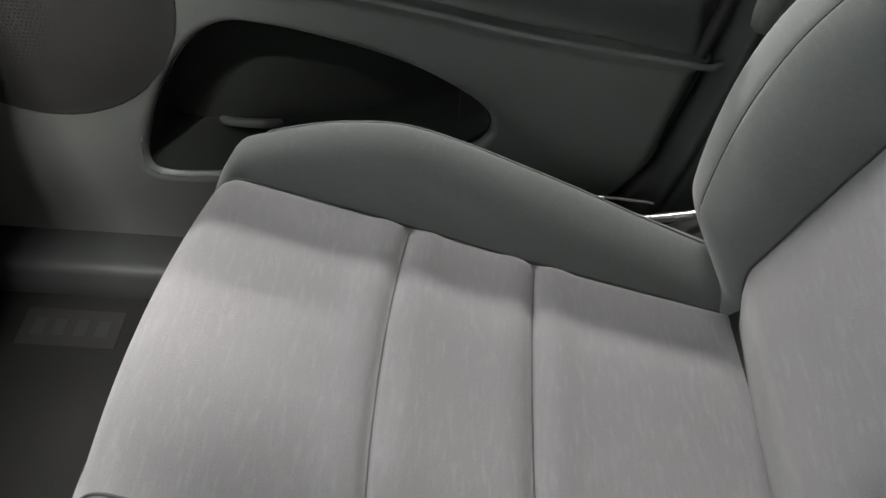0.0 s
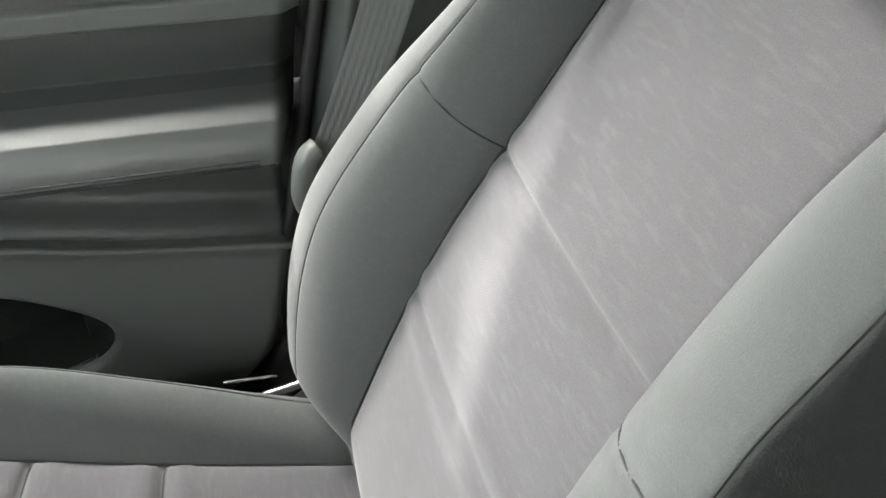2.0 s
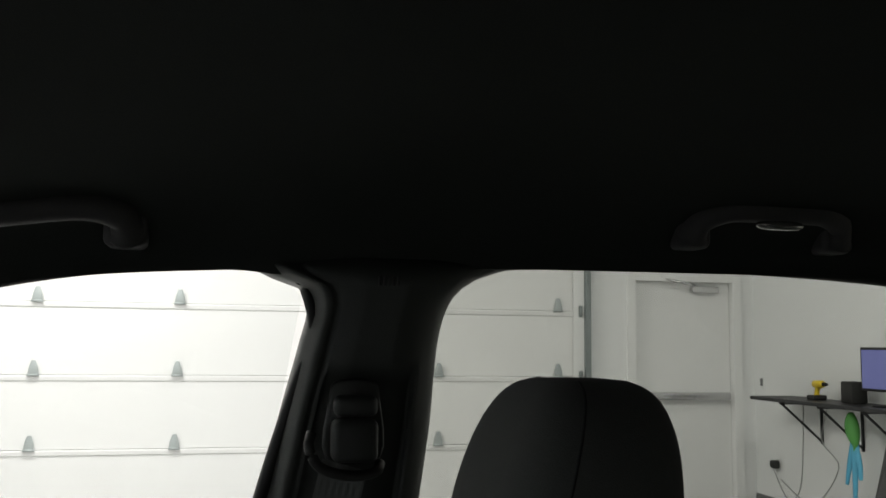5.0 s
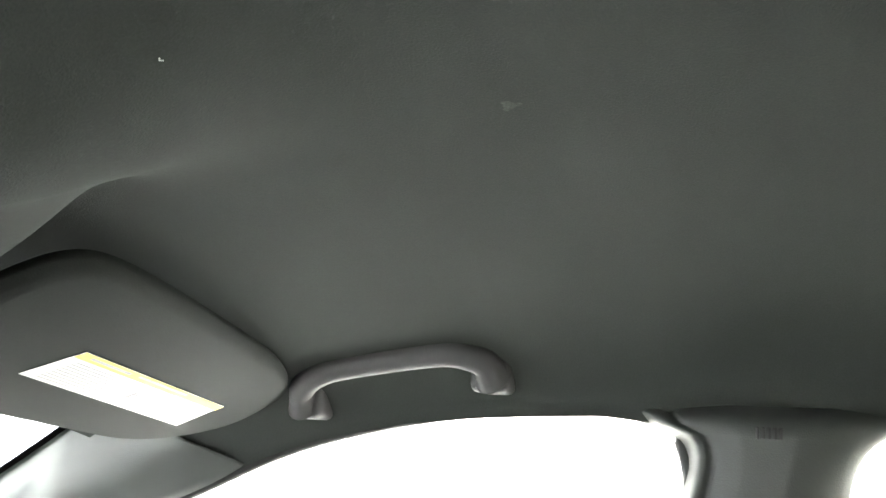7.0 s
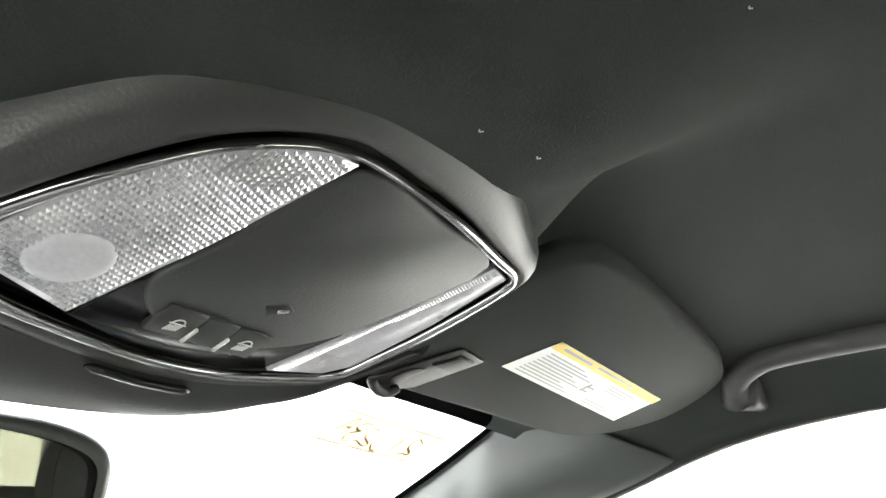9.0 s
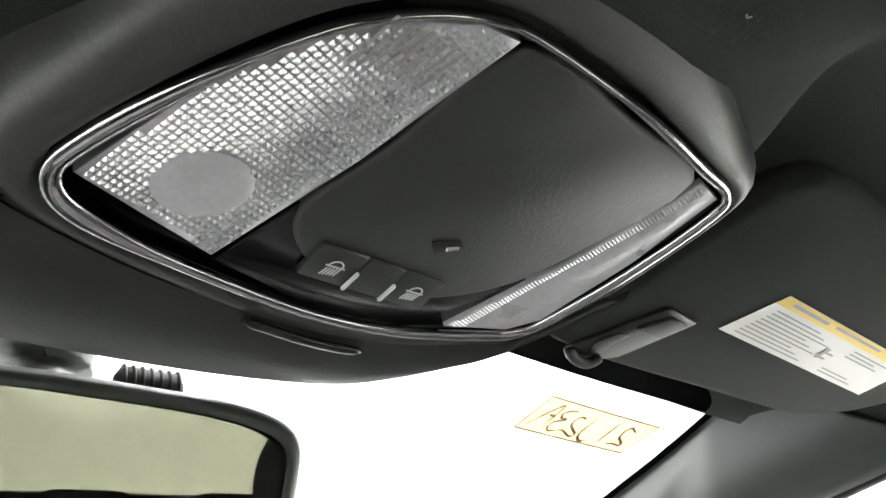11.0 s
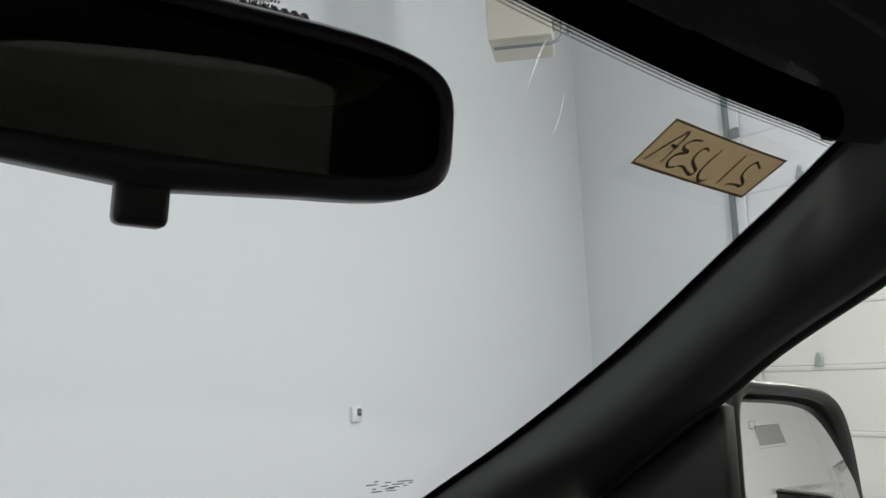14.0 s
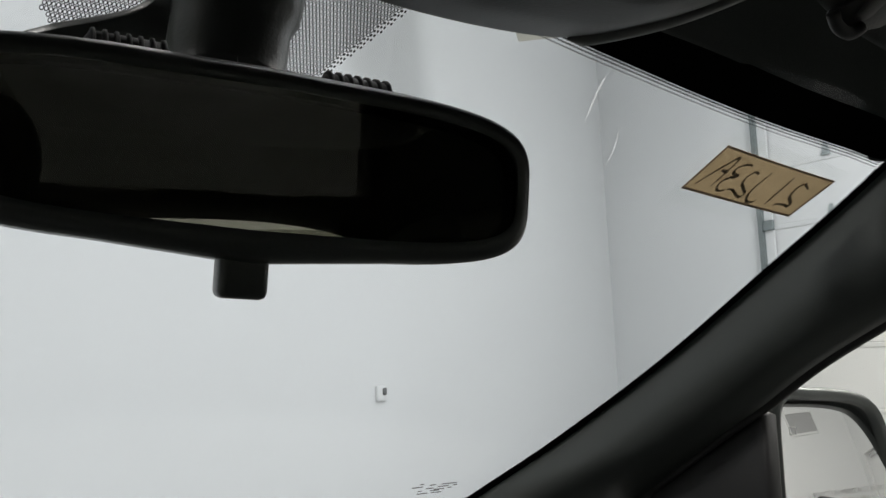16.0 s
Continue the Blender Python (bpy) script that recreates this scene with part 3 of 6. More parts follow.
def roof_lining():
    bm = bmesh.new()
    us = [0.55 * (2 * t - 1) + 0.45 * math.sin(math.pi / 2 * (2 * t - 1)) for t in grid_of(190)]
    ys = [-1.9 + 1.9 * t for t in grid_of(50)] + [0.72 * t for t in grid_of(110)][1:]
    low = [[headliner_point(u, y) for u in us] for y in ys]
    sheet(bm, low)
    up = [[p + Vector((0.06 * u, 0, 0.05)) for u, p in zip(us, row)] for row in low]
    sheet(bm, up)
    sheet(bm, [low[0], up[0]])
    sheet(bm, [low[-1], up[-1]])
    sheet(bm, [[r[0] for r in low], [r[0] for r in up]])
    sheet(bm, [[r[-1] for r in low], [r[-1] for r in up]])
    bmesh.ops.remove_doubles(bm, verts=bm.verts, dist=0.0002)
    return bm


tagged(part("headliner", roof_lining(), LINER), "dark grey felt car headliner bulging round the console", "headliner", kind="structure")

# windshield edge and front window edge bound the pillar beside the windshield
WS_EDGE = [(0.662, 0.70, 1.482), (0.664, 0.78, 1.43), (0.661, 0.85, 1.383), (0.655, 1.02, 1.275), (0.625, 1.2, 1.165), (0.585, 1.345, 1.08), (0.56, 1.45, 1.02)]
FW_EDGE = [(0.70, 0.50, 1.424), (0.715, 0.62, 1.374), (0.722, 0.70, 1.335), (0.726, 0.83, 1.27), (0.728, 0.92, 1.214), (0.73, 1.0, 1.168), (0.738, 1.16, 1.07)]


def a_pillar(side):
    bm = bmesh.new()
    a, b = smooth_path([(0.668, 0.65, 1.516)] + [(x + 0.011, y, z) for x, y, z in WS_EDGE], 6), smooth_path([(0.70, 0.45, 1.452)] + FW_EDGE, 6)
    rows = []
    for p, q in zip(a, b):
        out = Vector((-0.62, -0.55, -0.08)).normalized()
        row = []
        for t in grid_of(12):
            bow = 0.03 * math.sin(math.pi * t) ** 1.2
            v = p.lerp(q, t) + out * bow
            row.append(Vector((v.x * side, v.y, v.z)))
        rows.append(row)
    low = rows
    up = [[v + Vector((0.022 * side, 0.014, 0.0)) for v in r] for r in rows]
    sheet(bm, low), sheet(bm, up)
    sheet(bm, [low[0], up[0]]), sheet(bm, [low[-1], up[-1]])
    sheet(bm, [[r[0] for r in low], [r[0] for r in up]])
    sheet(bm, [[r[-1] for r in low], [r[-1] for r in up]])
    bmesh.ops.remove_doubles(bm, verts=bm.verts, dist=0.0002)
    return bm


PILLAR_F = [(0.45, 0.185), (0.55, 0.145), (0.62, 0.122), (0.72, 0.099), (0.85, 0.078), (0.95, 0.06), (1.05, 0.042), (1.19, 0.022), (1.35, -0.006), (1.45, -0.03), (1.49, -0.038), (1.508, -0.03), (1.518, -0.014), (1.523, 0.008), (1.532, 0.025), (1.55, 0.035)]
PILLAR_R = [(0.45, -0.05), (0.9, -0.10), (1.05, -0.13), (1.19, -0.155), (1.35, -0.175), (1.45, -0.182), (1.49, -0.192), (1.51, -0.206), (1.525, -0.23), (1.54, -0.28), (1.55, -0.32)]
PILLAR_X = [(0.45, 0.74), (0.9, 0.745), (1.15, 0.735), (1.35, 0.712), (1.53, 0.695)]


def b_pillar(side):
    bm = bmesh.new()
    rows = []
    for t in grid_of(110):
        z = 0.45 + 1.102 * t
        # the top end turns outward behind the lining
        f, r, x = smoothtable(z, PILLAR_F), smoothtable(z, PILLAR_R), smoothtable(z, PILLAR_X) + 1.5 * max(0.0, z - 1.526)
        row = []
        for s in grid_of(64):
            y = f + (r - f) * s
            bow = 0.042 * min(1, (math.sin(math.pi * s) ** 0.55) * 1.05) if 0 < s < 1 else 0
            # a rolled front edge with a groove behind it, and a sunk panel round the belt guide
            bow += 0.007 * math.exp(-((s - 0.11) / 0.045) ** 2) - 0.006 * math.exp(-((s - 0.18) / 0.014) ** 2)
            sunk = 0.018 * step((s - 0.2) / 0.025) * step((0.84 - s) / 0.025) * step((z - 1.212 - 0.06 * max(0.0, s - 0.6)) / 0.01) * step((1.425 - z) / 0.02)
            row.append((side * (x - bow + sunk + 0.02), y, z))
        rows.append(row)
    sheet(bm, rows)
    back = [[(v[0] + side * 0.07 * (1 if 0 < i < 64 else 0.5), v[1], v[2]) for i, v in enumerate(r)] for r in rows]
    sheet(bm, back)
    sheet(bm, [[r[0] for r in rows], [r[0] for r in back]])
    sheet(bm, [[r[-1] for r in rows], [r[-1] for r in back]])
    bmesh.ops.remove_doubles(bm, verts=bm.verts, dist=0.0002)
    return bm


def weather_seal(side):
    """Rubber seal along the rear and top of the front window."""
    return tube(bmesh.new(), smooth_path(seal_line(side), 5), 0.008, 8)


def seal_line(side):
    back = [(0.6, 0.01), (0.9, 0.01), (1.05, 0.009), (1.19, 0.008), (1.3, 0.0), (1.4, -0.008), (1.46, -0.012)]
    pts = [(side * (smoothtable(z, PILLAR_X) + 0.012), smoothtable(z, PILLAR_F) + d, z) for z, d in back]
    pts += [(side * 0.713, -0.030, 1.516), (side * 0.708, 0.0, 1.534), (side * 0.706, 0.12, 1.531), (side * 0.707, 0.25, 1.514), (side * 0.71, 0.39, 1.477), (side * 0.716, 0.52, 1.42)]
    pts += [(side * (p[0] + 0.012), p[1], p[2] + 0.002) for p in FW_EDGE[1:]]
    return pts


def opening_frame(line, side, centre):
    """Black door frame behind a window's seal."""
    bm = bmesh.new()
    rows = []
    for p in line:
        p = Vector(p)
        out = Vector((0, (p.y - centre[0]) * 0.7, (p.z - centre[1]) * 1.6)).normalized()
        rows.append([p + out * k + Vector((side * dx, 0, 0)) for k, dx in ((0.0, 0.004), (0.05, 0.012), (0.05, 0.03), (0.006, 0.02), (0.0, 0.004))])
    sheet(bm, rows)
    return bm


REAR_WIN = [(0.76, -0.143, 1.178), (0.735, -0.164, 1.36), (0.725, -0.176, 1.47), (0.718, -0.198, 1.52), (0.714, -0.24, 1.543), (0.712, -0.5, 1.549), (0.714, -0.765, 1.538), (0.716, -0.80, 1.522), (0.728, -0.812, 1.39), (0.76, -0.768, 1.178)]


def rear_seal(side):
    return tube(bmesh.new(), smooth_path([(side * x, y, z) for x, y, z in REAR_WIN], 5, True), 0.010, 8)


def pane(outline, side, thick=0.004):
    bm = bmesh.new()
    a = [bm.verts.new((side * x, y, z)) for x, y, z in outline]
    b = [bm.verts.new((side * (x + thick), y, z)) for x, y, z in outline]
    bm.faces.new(a)
    bm.faces.new(list(reversed(b)))
    n = len(a)
    for i in range(n):
        bm.faces.new((a[i], a[(i + 1) % n], b[(i + 1) % n], b[i]))
    return bm


FRONT_PANE = [(0.798, 0.03, 1.13), (0.727, -0.03, 1.5), (0.722, 0.0, 1.53), (0.722, 0.13, 1.53), (0.724, 0.39, 1.49), (0.74, 0.62, 1.4), (0.76, 0.92, 1.235), (0.80, 1.05, 1.0)]
REAR_PANE = [(0.80, -0.14, 1.15), (0.73, -0.2, 1.54), (0.73, -0.82, 1.55), (0.74, -0.85, 1.39), (0.80, -0.79, 1.15)]


def inner_sheet(points_fn, nu, nv, side, thick, mat, name, parent=None, label=""):
    """A trim shell from a function of two parameters, thickened outward."""
    bm = bmesh.new()
    rows = [[Vector(points_fn(i / nu, j / nv)) for j in range(nv + 1)] for i in range(nu + 1)]
    rows = [[Vector((side * p.x, p.y, p.z)) for p in r] for r in rows]
    back = [[p + Vector((side * thick, 0, 0)) for p in r] for r in rows]
    sheet(bm, rows), sheet(bm, back)
    sheet(bm, [rows[0], back[0]]), sheet(bm, [rows[-1], back[-1]])
    sheet(bm, [[r[0] for r in rows], [r[0] for r in back]]), sheet(bm, [[r[-1] for r in rows], [r[-1] for r in back]])
    bmesh.ops.remove_doubles(bm, verts=bm.verts, dist=0.0001)
    return part(name, bm, mat, parent, label)


def c_panel(u, v):
    """Trim behind the rear window, from its rear edge back to the rear pillar."""
    z = 1.17 + 0.375 * v
    y0 = smoothtable(z, [(1.17, -0.768), (1.38, -0.806), (1.5, -0.803), (1.545, -0.78)])
    y = y0 + (-1.0 - y0) * u
    return (0.74 - 0.045 * v - 0.03 * u, y, z)


def quarter(u, v):
    z = 0.35 + 1.25 * v
    return (0.757 - 0.05 * step((z - 1.15) / 0.4) - 0.04 * step(u * 2), -0.83 - 1.15 * u, z)


for side, tag in ((1, "beside the passenger seat"), (-1, "beside the driver seat")):
    tagged(part("windshield_pillar", a_pillar(side), PILLAR), "dark grey grained plastic windshield pillar trim " + tag, "pillar trim", kind="structure")
    tagged(part("belt_pillar", b_pillar(side), PILLAR), "dark grey plastic pillar trim carrying the seat belt", "pillar trim", kind="structure")
    tagged(part("weather_seal", weather_seal(side), BLACK), "black rubber door seal round the front window", "door seal", kind="structure")
    tagged(part("window_frame", opening_frame(smooth_path(seal_line(side), 3), side, (0.35, 1.2)), BLACK), "black painted door frame round the front window", "door frame", kind="structure")
    tagged(part("window_frame", opening_frame(smooth_path([(side * x, y, z) for x, y, z in REAR_WIN], 3), side, (-0.48, 1.3)), BLACK), "black painted door frame round the rear window", "door frame", kind="structure")
    tagged(part("weather_seal", rear_seal(side), BLACK), "black rubber seal round the rear window", "door seal", kind="structure")
    for nm, outline in (("window_front", FRONT_PANE), ("window_back", REAR_PANE)):
        w = tagged(part(nm, pane(outline, side), GLASS if nm == "window_front" else REARSIDE, smooth=False), "clear side window glass, closed" if nm == "window_front" else "lightly tinted rear side window glass, closed", "car window", kind="structure")
        w.visible_shadow = nm == "window_back"   # only the tinted panes dim the lamps
    tagged(inner_sheet(c_panel, 12, 12, side, 0.05, BLACK, "rear_pillar"), "black plastic trim behind the rear window", "pillar trim", kind="structure")
    tagged(inner_sheet(quarter, 6, 6, side, 0.05, PLASTIC, "quarter_trim"), "black plastic trim beside the cargo space", "trim", kind="structure")

# moulded mark on the belt pillar and etched print on the side glass, as plain bars
mk = thing("moulded_mark", "small moulded lettering on the pillar trim", "moulded mark", at=(0.66, -0.117, 1.516))
for k in range(5):
    bm = bmesh.new()
    y0 = -0.1055 - 0.005 * k
    slab(bm, [(0.669, y0, 1.5105), (0.669, y0 - 0.0028, 1.5105), (0.667, y0 - 0.0028, 1.5205), (0.667, y0, 1.5205)], (-1, 0, 0), 0.0025, 0.2)
    local(part("raised_bar", bm, BLACK, mk), mk)
ETCH = material("etched_glass_print", (0.6, 0.6, 0.59), 0.8, bump=0)
for yc, zc, xg in ((0.052, 1.197, 0.776), (-0.745, 1.197, 0.786)):
    et = thing("glass_print", "small grey etched print in the corner of the window", "glass print", group="glass prints", at=(xg, yc, zc))
    for k, (a, b, c) in enumerate(((-0.004, 0.016, 0.012), (-0.012, 0.016, 0.006), (-0.006, 0.013, 0.001), (-0.013, 0.014, -0.005), (-0.004, 0.006, -0.011))):
        for g in range(4):
            u0 = a + (b - a) * g / 4
            bm = bmesh.new()
            bm.faces.new([bm.verts.new((xg - 0.165 * (c + dz) - 0.003, yc - y_, zc + c + dz)) for y_, dz in ((u0, 0), (u0 + (b - a) * 0.19, 0), (u0 + (b - a) * 0.19, 0.0022), (u0, 0.0022))])
            local(part("print_bar", bm, ETCH, et, smooth=False), et)

# windshield glass: bowed, leaning back
def glass_y(x, z):
    return (1.6963 - 0.035 - 0.125 * x * x - 0.84 * z) / 0.526


bm = bmesh.new()
rows = []
for t in grid_of(20):
    z = 0.98 + 0.60 * t
    rows.append([(x, glass_y(x, z), z + 0.003) for x in [-0.70 + 1.4 * s for s in grid_of(24)]])
sheet(bm, rows)
sheet(bm, [[(x, y + 0.004, z + 0.004) for x, y, z in r] for r in rows])
ws = tagged(part("windshield", bm, WINDSHIELD), "clear bowed windshield with faint streaks", "windshield", kind="structure")
ws.visible_shadow = False

REARGLASS = glass("tinted_rear_glass", (0.52, 0.53, 0.47), 0.04)
bm = pane([(-0.62, -1.99, 1.12), (0.62, -1.99, 1.12), (0.6, -1.82, 1.56), (-0.6, -1.82, 1.56)], 1, 0.0005)
tagged(part("window_rear", bm, REARGLASS, smooth=False), "dark tinted rear window glass", "car window", kind="structure")
structure("tailgate_pillar", (0.6, -1.99, 1.1), (0.72, -1.8, 1.6), PLASTIC, "black plastic tailgate pillar trim", "pillar trim")
structure("tailgate_pillar", (-0.72, -1.99, 1.1), (-0.6, -1.8, 1.6), PLASTIC, "black plastic tailgate pillar trim", "pillar trim")
# floor pan, toe board, cowl, rear end: plain closing panels
structure("car_floor", (-0.78, -1.95, 0.28), (0.78, 1.25, 0.34), CARPET, "black carpeted car floor", "car floor")
structure("toe_board", (-0.78, 1.25, 0.28), (0.78, 1.3, 1.02), CARPET, "black carpeted toe board below the dashboard", "panel")
structure("tailgate_lower", (-0.72, -2.0, 0.3), (0.72, -1.95, 1.12), PLASTIC, "black plastic tailgate trim", "panel")
structure("transmission_tunnel", (-0.11, -0.2, 0.34), (0.04, 1.2, 0.56), PLASTIC, "black plastic centre tunnel", "panel")

# ---- passenger door ----
POCKETFELT = material("pocket_felt", (0.022, 0.025, 0.023), 0.9, grain=500, bump=0.3, spec=0.15)
RIDGE = [(0.08, 0.755), (0.30, 0.784), (0.40, 0.803), (0.50, 0.818), (0.66, 0.826), (1.1, 0.83)]


BELT_LINE = [(0.0, 1.169), (0.19, 1.161), (0.4, 1.143), (0.6, 1.113), (0.8, 1.075), (1.0, 1.03), (1.2, 0.99)]


def beltz(y):
    return smoothtable(y, BELT_LINE)


def door_surface(y, z):
    """Inner face of the door: x for a place along (y) and up (z)."""
    r = smoothtable(y, RIDGE)
    x = 0.765
    if z > r:
        # ridge lip, hollow face, armrest pad with a sloping top, pull recess, ledge, upper trim
        x = 0.752 + 0.028 * step((z - r) / 0.05)
        nose = max(0.0, min(1.0, (z - 0.886) / 0.044))
        top = max(0.0, min(1.0, (z - 0.93) / 0.032))
        pad = step((y - 0.074) / 0.03) * step((z - 0.862) / 0.024) * (1 - 0.2 * nose ** 2) * (1 - 0.75 * top - 0.25 * top * top)
        x -= 0.078 * pad
        x -= 0.012 * step((z - 0.955) / 0.06)
        x -= 0.024 * step((z - 1.022) / 0.009) - 0.008 * step((z - 1.049) / 0.006)
        x += 0.046 * step((z + 0.022 - beltz(y)) / 0.022) ** 2
    else:
        x = 0.742 - 0.008 * math.exp(-((r - z) / 0.012) ** 2) + 0.03 * step((0.6 - z) / 0.25)
        # swell behind the pocket
        x -= 0.018 * math.exp(-((z - 0.6) / 0.05) ** 2) * step((0.45 - y) / 0.15)
    x += 0.02 * step((0.10 - y) / 0.03)
    return x


DOOR_REAR = [(0.40, 0.30), (0.48, 0.235), (0.543, 0.18), (0.6, 0.142), (0.664, 0.116), (0.757, 0.096), (0.85, 0.088), (0.95, 0.078), (1.03, 0.07), (1.1, 0.058), (1.2, 0.042)]
POCKET = [(0.324, 0.652), (0.338, 0.682), (0.40, 0.720), (0.46, 0.742), (0.52, 0.757), (0.57, 0.766), (0.615, 0.766), (0.655, 0.74), (0.695, 0.68), (0.722, 0.61), (0.73, 0.568), (0.712, 0.552), (0.646, 0.556), (0.54, 0.569), (0.43, 0.598), (0.355, 0.624)]


def inside(y, z, poly):
    c = False
    n = len(poly)
    for i in range(n):
        (y1, z1), (y2, z2) = poly[i], poly[(i + 1) % n]
        if (z1 > z) != (z2 > z) and y < (y2 - y1) * (z - z1) / (z2 - z1) + y1:
            c = not c
    return c


def edge_distance(y, z, poly):
    best = 9.0
    n = len(poly)
    for i in range(n):
        (y1, z1), (y2, z2) = poly[i], poly[(i + 1) % n]
        t = max(0, min(1, ((y - y1) * (y2 - y1) + (z - z1) * (z2 - z1)) / ((y2 - y1) ** 2 + (z2 - z1) ** 2)))
        best = min(best, math.hypot(y - y1 - t * (y2 - y1), z - z1 - t * (z2 - z1)))
    return best


POCKET_S = [(p.x, p.y) for p in smooth_path([(a, b, 0) for a, b in POCKET], 4, True)]


def door_panel(side, name="car_door"):
    d = thing(name, "closed front car door, grey trim with armrest and map pocket", "car door", at=(side * 0.76, 0.5, 0.4))
    bands = [(0.40, None, PALEPLASTIC, "lower_panel"), (None, 0.886, SOFT, "armrest_panel"), (0.886, 0.952, PADVINYL, "armrest_pad"), (0.952, 1.02, SOFT, "pull_recess"), (1.02, 1.168, PALEPLASTIC, "upper_panel")]
    ys = [0.075 + 1.1 * t for t in grid_of(220)]
    for lo, hi, mat, nm in bands:
        bm = bmesh.new()
        n = 110 if nm == "lower_panel" else 60
        rows = []
        for y in ys:
            r = smoothtable(y, RIDGE)
            a = r if lo is None else lo
            b = r if hi is None else hi
            b = beltz(y) if hi == 1.168 else b
            row = []
            for t in grid_of(n):
                z = a + (b - a) * t
                x = door_surface(y, z - 1e-5 if nm == "lower_panel" else z + 1e-5)
                # the rear edge runs forward towards the sill
                back = smoothtable(z, DOOR_REAR) - 0.075
                row.append((side * x, y + back * (1 - (y - 0.075) / 1.1) ** 4, z))
            rows.append(row)
        sheet(bm, rows)
        if nm == "upper_panel":
            sheet(bm, [[r[-1] for r in rows], [(side * 0.80, r[-1][1], r[-1][2] - 0.004) for r in rows]])
        if nm == "lower_panel":
            sheet(bm, [[r[-1] for r in rows], [(side * 0.757, r[-1][1], r[-1][2] + 0.003) for r in rows]])
            # the map pocket is an opening in the panel
            cut = [f for f in bm.faces if 0.31 < f.calc_center_median().y < 0.76 and (inside(f.calc_center_median().y, f.calc_center_median().z, POCKET_S) or edge_distance(f.calc_center_median().y, f.calc_center_median().z, POCKET_S) < 0.0085)]
            bmesh.ops.delete(bm, geom=cut, context="FACES")
        local(part(nm, bm, mat, d), d)
    bm = bmesh.new()
    ring = []
    for k in range(len(POCKET_S)):
        (y0, z0), (y1, z1), (y, z) = POCKET_S[k - 1], POCKET_S[(k + 1) % len(POCKET_S)], POCKET_S[k]
        nrm = Vector((0, z1 - z0, y0 - y1)).normalized()
        # broad along the lower edge, tighter above
        w = 0.011 + 0.006 * step((0.66 - z) / 0.08)
        row = []
        for q in grid_of(10):
            ang = math.pi / 2 * q
            o = nrm * (w * (1 - math.sin(ang)) + 0.001)
            yy, zz = y - o.y, z - o.z
            xx = door_surface(y - nrm.y * w, z - nrm.z * w) - 0.002 + w * (1 - math.cos(ang)) * 1.1
            row.append(Vector((side * xx, yy, zz)))
        ring.append(row)
    sheet(bm, ring + [ring[0]])
    local(part("pocket_rim", bm, PALEPLASTIC, d), d)
    bm = bmesh.new()
    tube(bm, [(side * (door_surface(y, smoothtable(y, RIDGE) - 0.004) - 0.001), y, smoothtable(y, RIDGE) - 0.001) for y in [0.085 + 0.012 * i for i in range(88)]], 0.0042, 8)
    local(part("ridge_lip", bm, PALEPLASTIC, d), d)
    # stitched seam under the nose of the armrest pad
    for zs in (0.8865, 0.8805):
        bm = bmesh.new()
        tube(bm, [(side * (door_surface(y, zs) - 0.0004), y, zs) for y in [0.115 + 0.01 * i for i in range(90)]], 0.0011, 5)
        local(part("pad_seam", bm, THREAD, d), d)
    # outer skin closes the door
    bm = bmesh.new()
    sheet(bm, [[(side * 0.9, y, z) for z in (0.4, 0.8, beltz(y) - 0.02)] + [(side * 0.86, y, beltz(y) - 0.006)] for y in [0.05 + 0.115 * k_ for k_ in range(11)]])
    local(part("outer_skin", bm, GLOSSBLACK, d), d)
    bm = bmesh.new()
    sheet(bm, [[(side * 0.798, y, beltz(y) - 0.05), (side * 0.798, y, beltz(y) - 0.001), (side * 0.805, y, beltz(y) + 0.001), (side * 0.862, y, beltz(y) - 0.006)] for y in [0.05 + 0.115 * k_ for k_ in range(11)]])
    local(part("window_sill", bm, BLACK, d), d)
    bm = bmesh.new()
    box(bm, (min(side * 0.768, side * 0.87), 0.0, 0.4), (max(side * 0.768, side * 0.87), 0.056, 1.13), 0.004)
    box(bm, (min(side * 0.785, side * 0.87), 0.03, 0.38), (max(side * 0.785, side * 0.87), 0.36, 0.9), 0.004)
    local(part("door_edge", bm, BLACK, d), d)
    # accent strip over the pull cup
    bm = bmesh.new()
    top, bot = [], []
    for t in grid_of(30):
        y = 0.147 + 0.75 * t
        top.append((side * (door_surface(y, 1.066) - 0.003), y, 1.056 + 0.026 * math.sqrt(min(1, t * 9)) + 0.01 * t))
        bot.append((side * (door_surface(y, 1.066) - 0.004), y, 1.055))
    sheet(bm, [top, bot])
    sheet(bm, [[(x + side * 0.004, y, z + 0.003) for x, y, z in top], top])
    local(part("accent_strip", bm, WOODACCENT, d, "brownish grey accent strip"), d)
    bm = bmesh.new()
    tube(bm, smooth_path([Vector((side * (door_surface(p[1], 1.066) - 0.003), p[1], p[2])) for p in top[::3]], 3), 0.0022, 6)
    local(part("accent_edge", bm, GLOSSBLACK, d), d)
    # lock knob with collar
    kx, ky, kz = 0.785, 0.104, 1.153
    bm = bmesh.new()
    tube(bm, [(side * kx, ky, kz), (side * kx, ky, kz + 0.012), (side * kx, ky, kz + 0.024), (side * kx, ky, kz + 0.027)], [0.0045, 0.0045, 0.0055, 0.004], 12)
    local(part("lock_knob", bm, SATIN, d, "satin metal lock knob"), d)
    bm = bmesh.new()
    tube(bm, [(side * kx, ky, kz - 0.002), (side * kx, ky, kz + 0.001), (side * kx, ky, kz + 0.003)], [0.016, 0.016, 0.010], 20)
    local(part("knob_collar", bm, PALEPLASTIC, d), d)
    # stitched line on the armrest pad
    bm = bmesh.new()
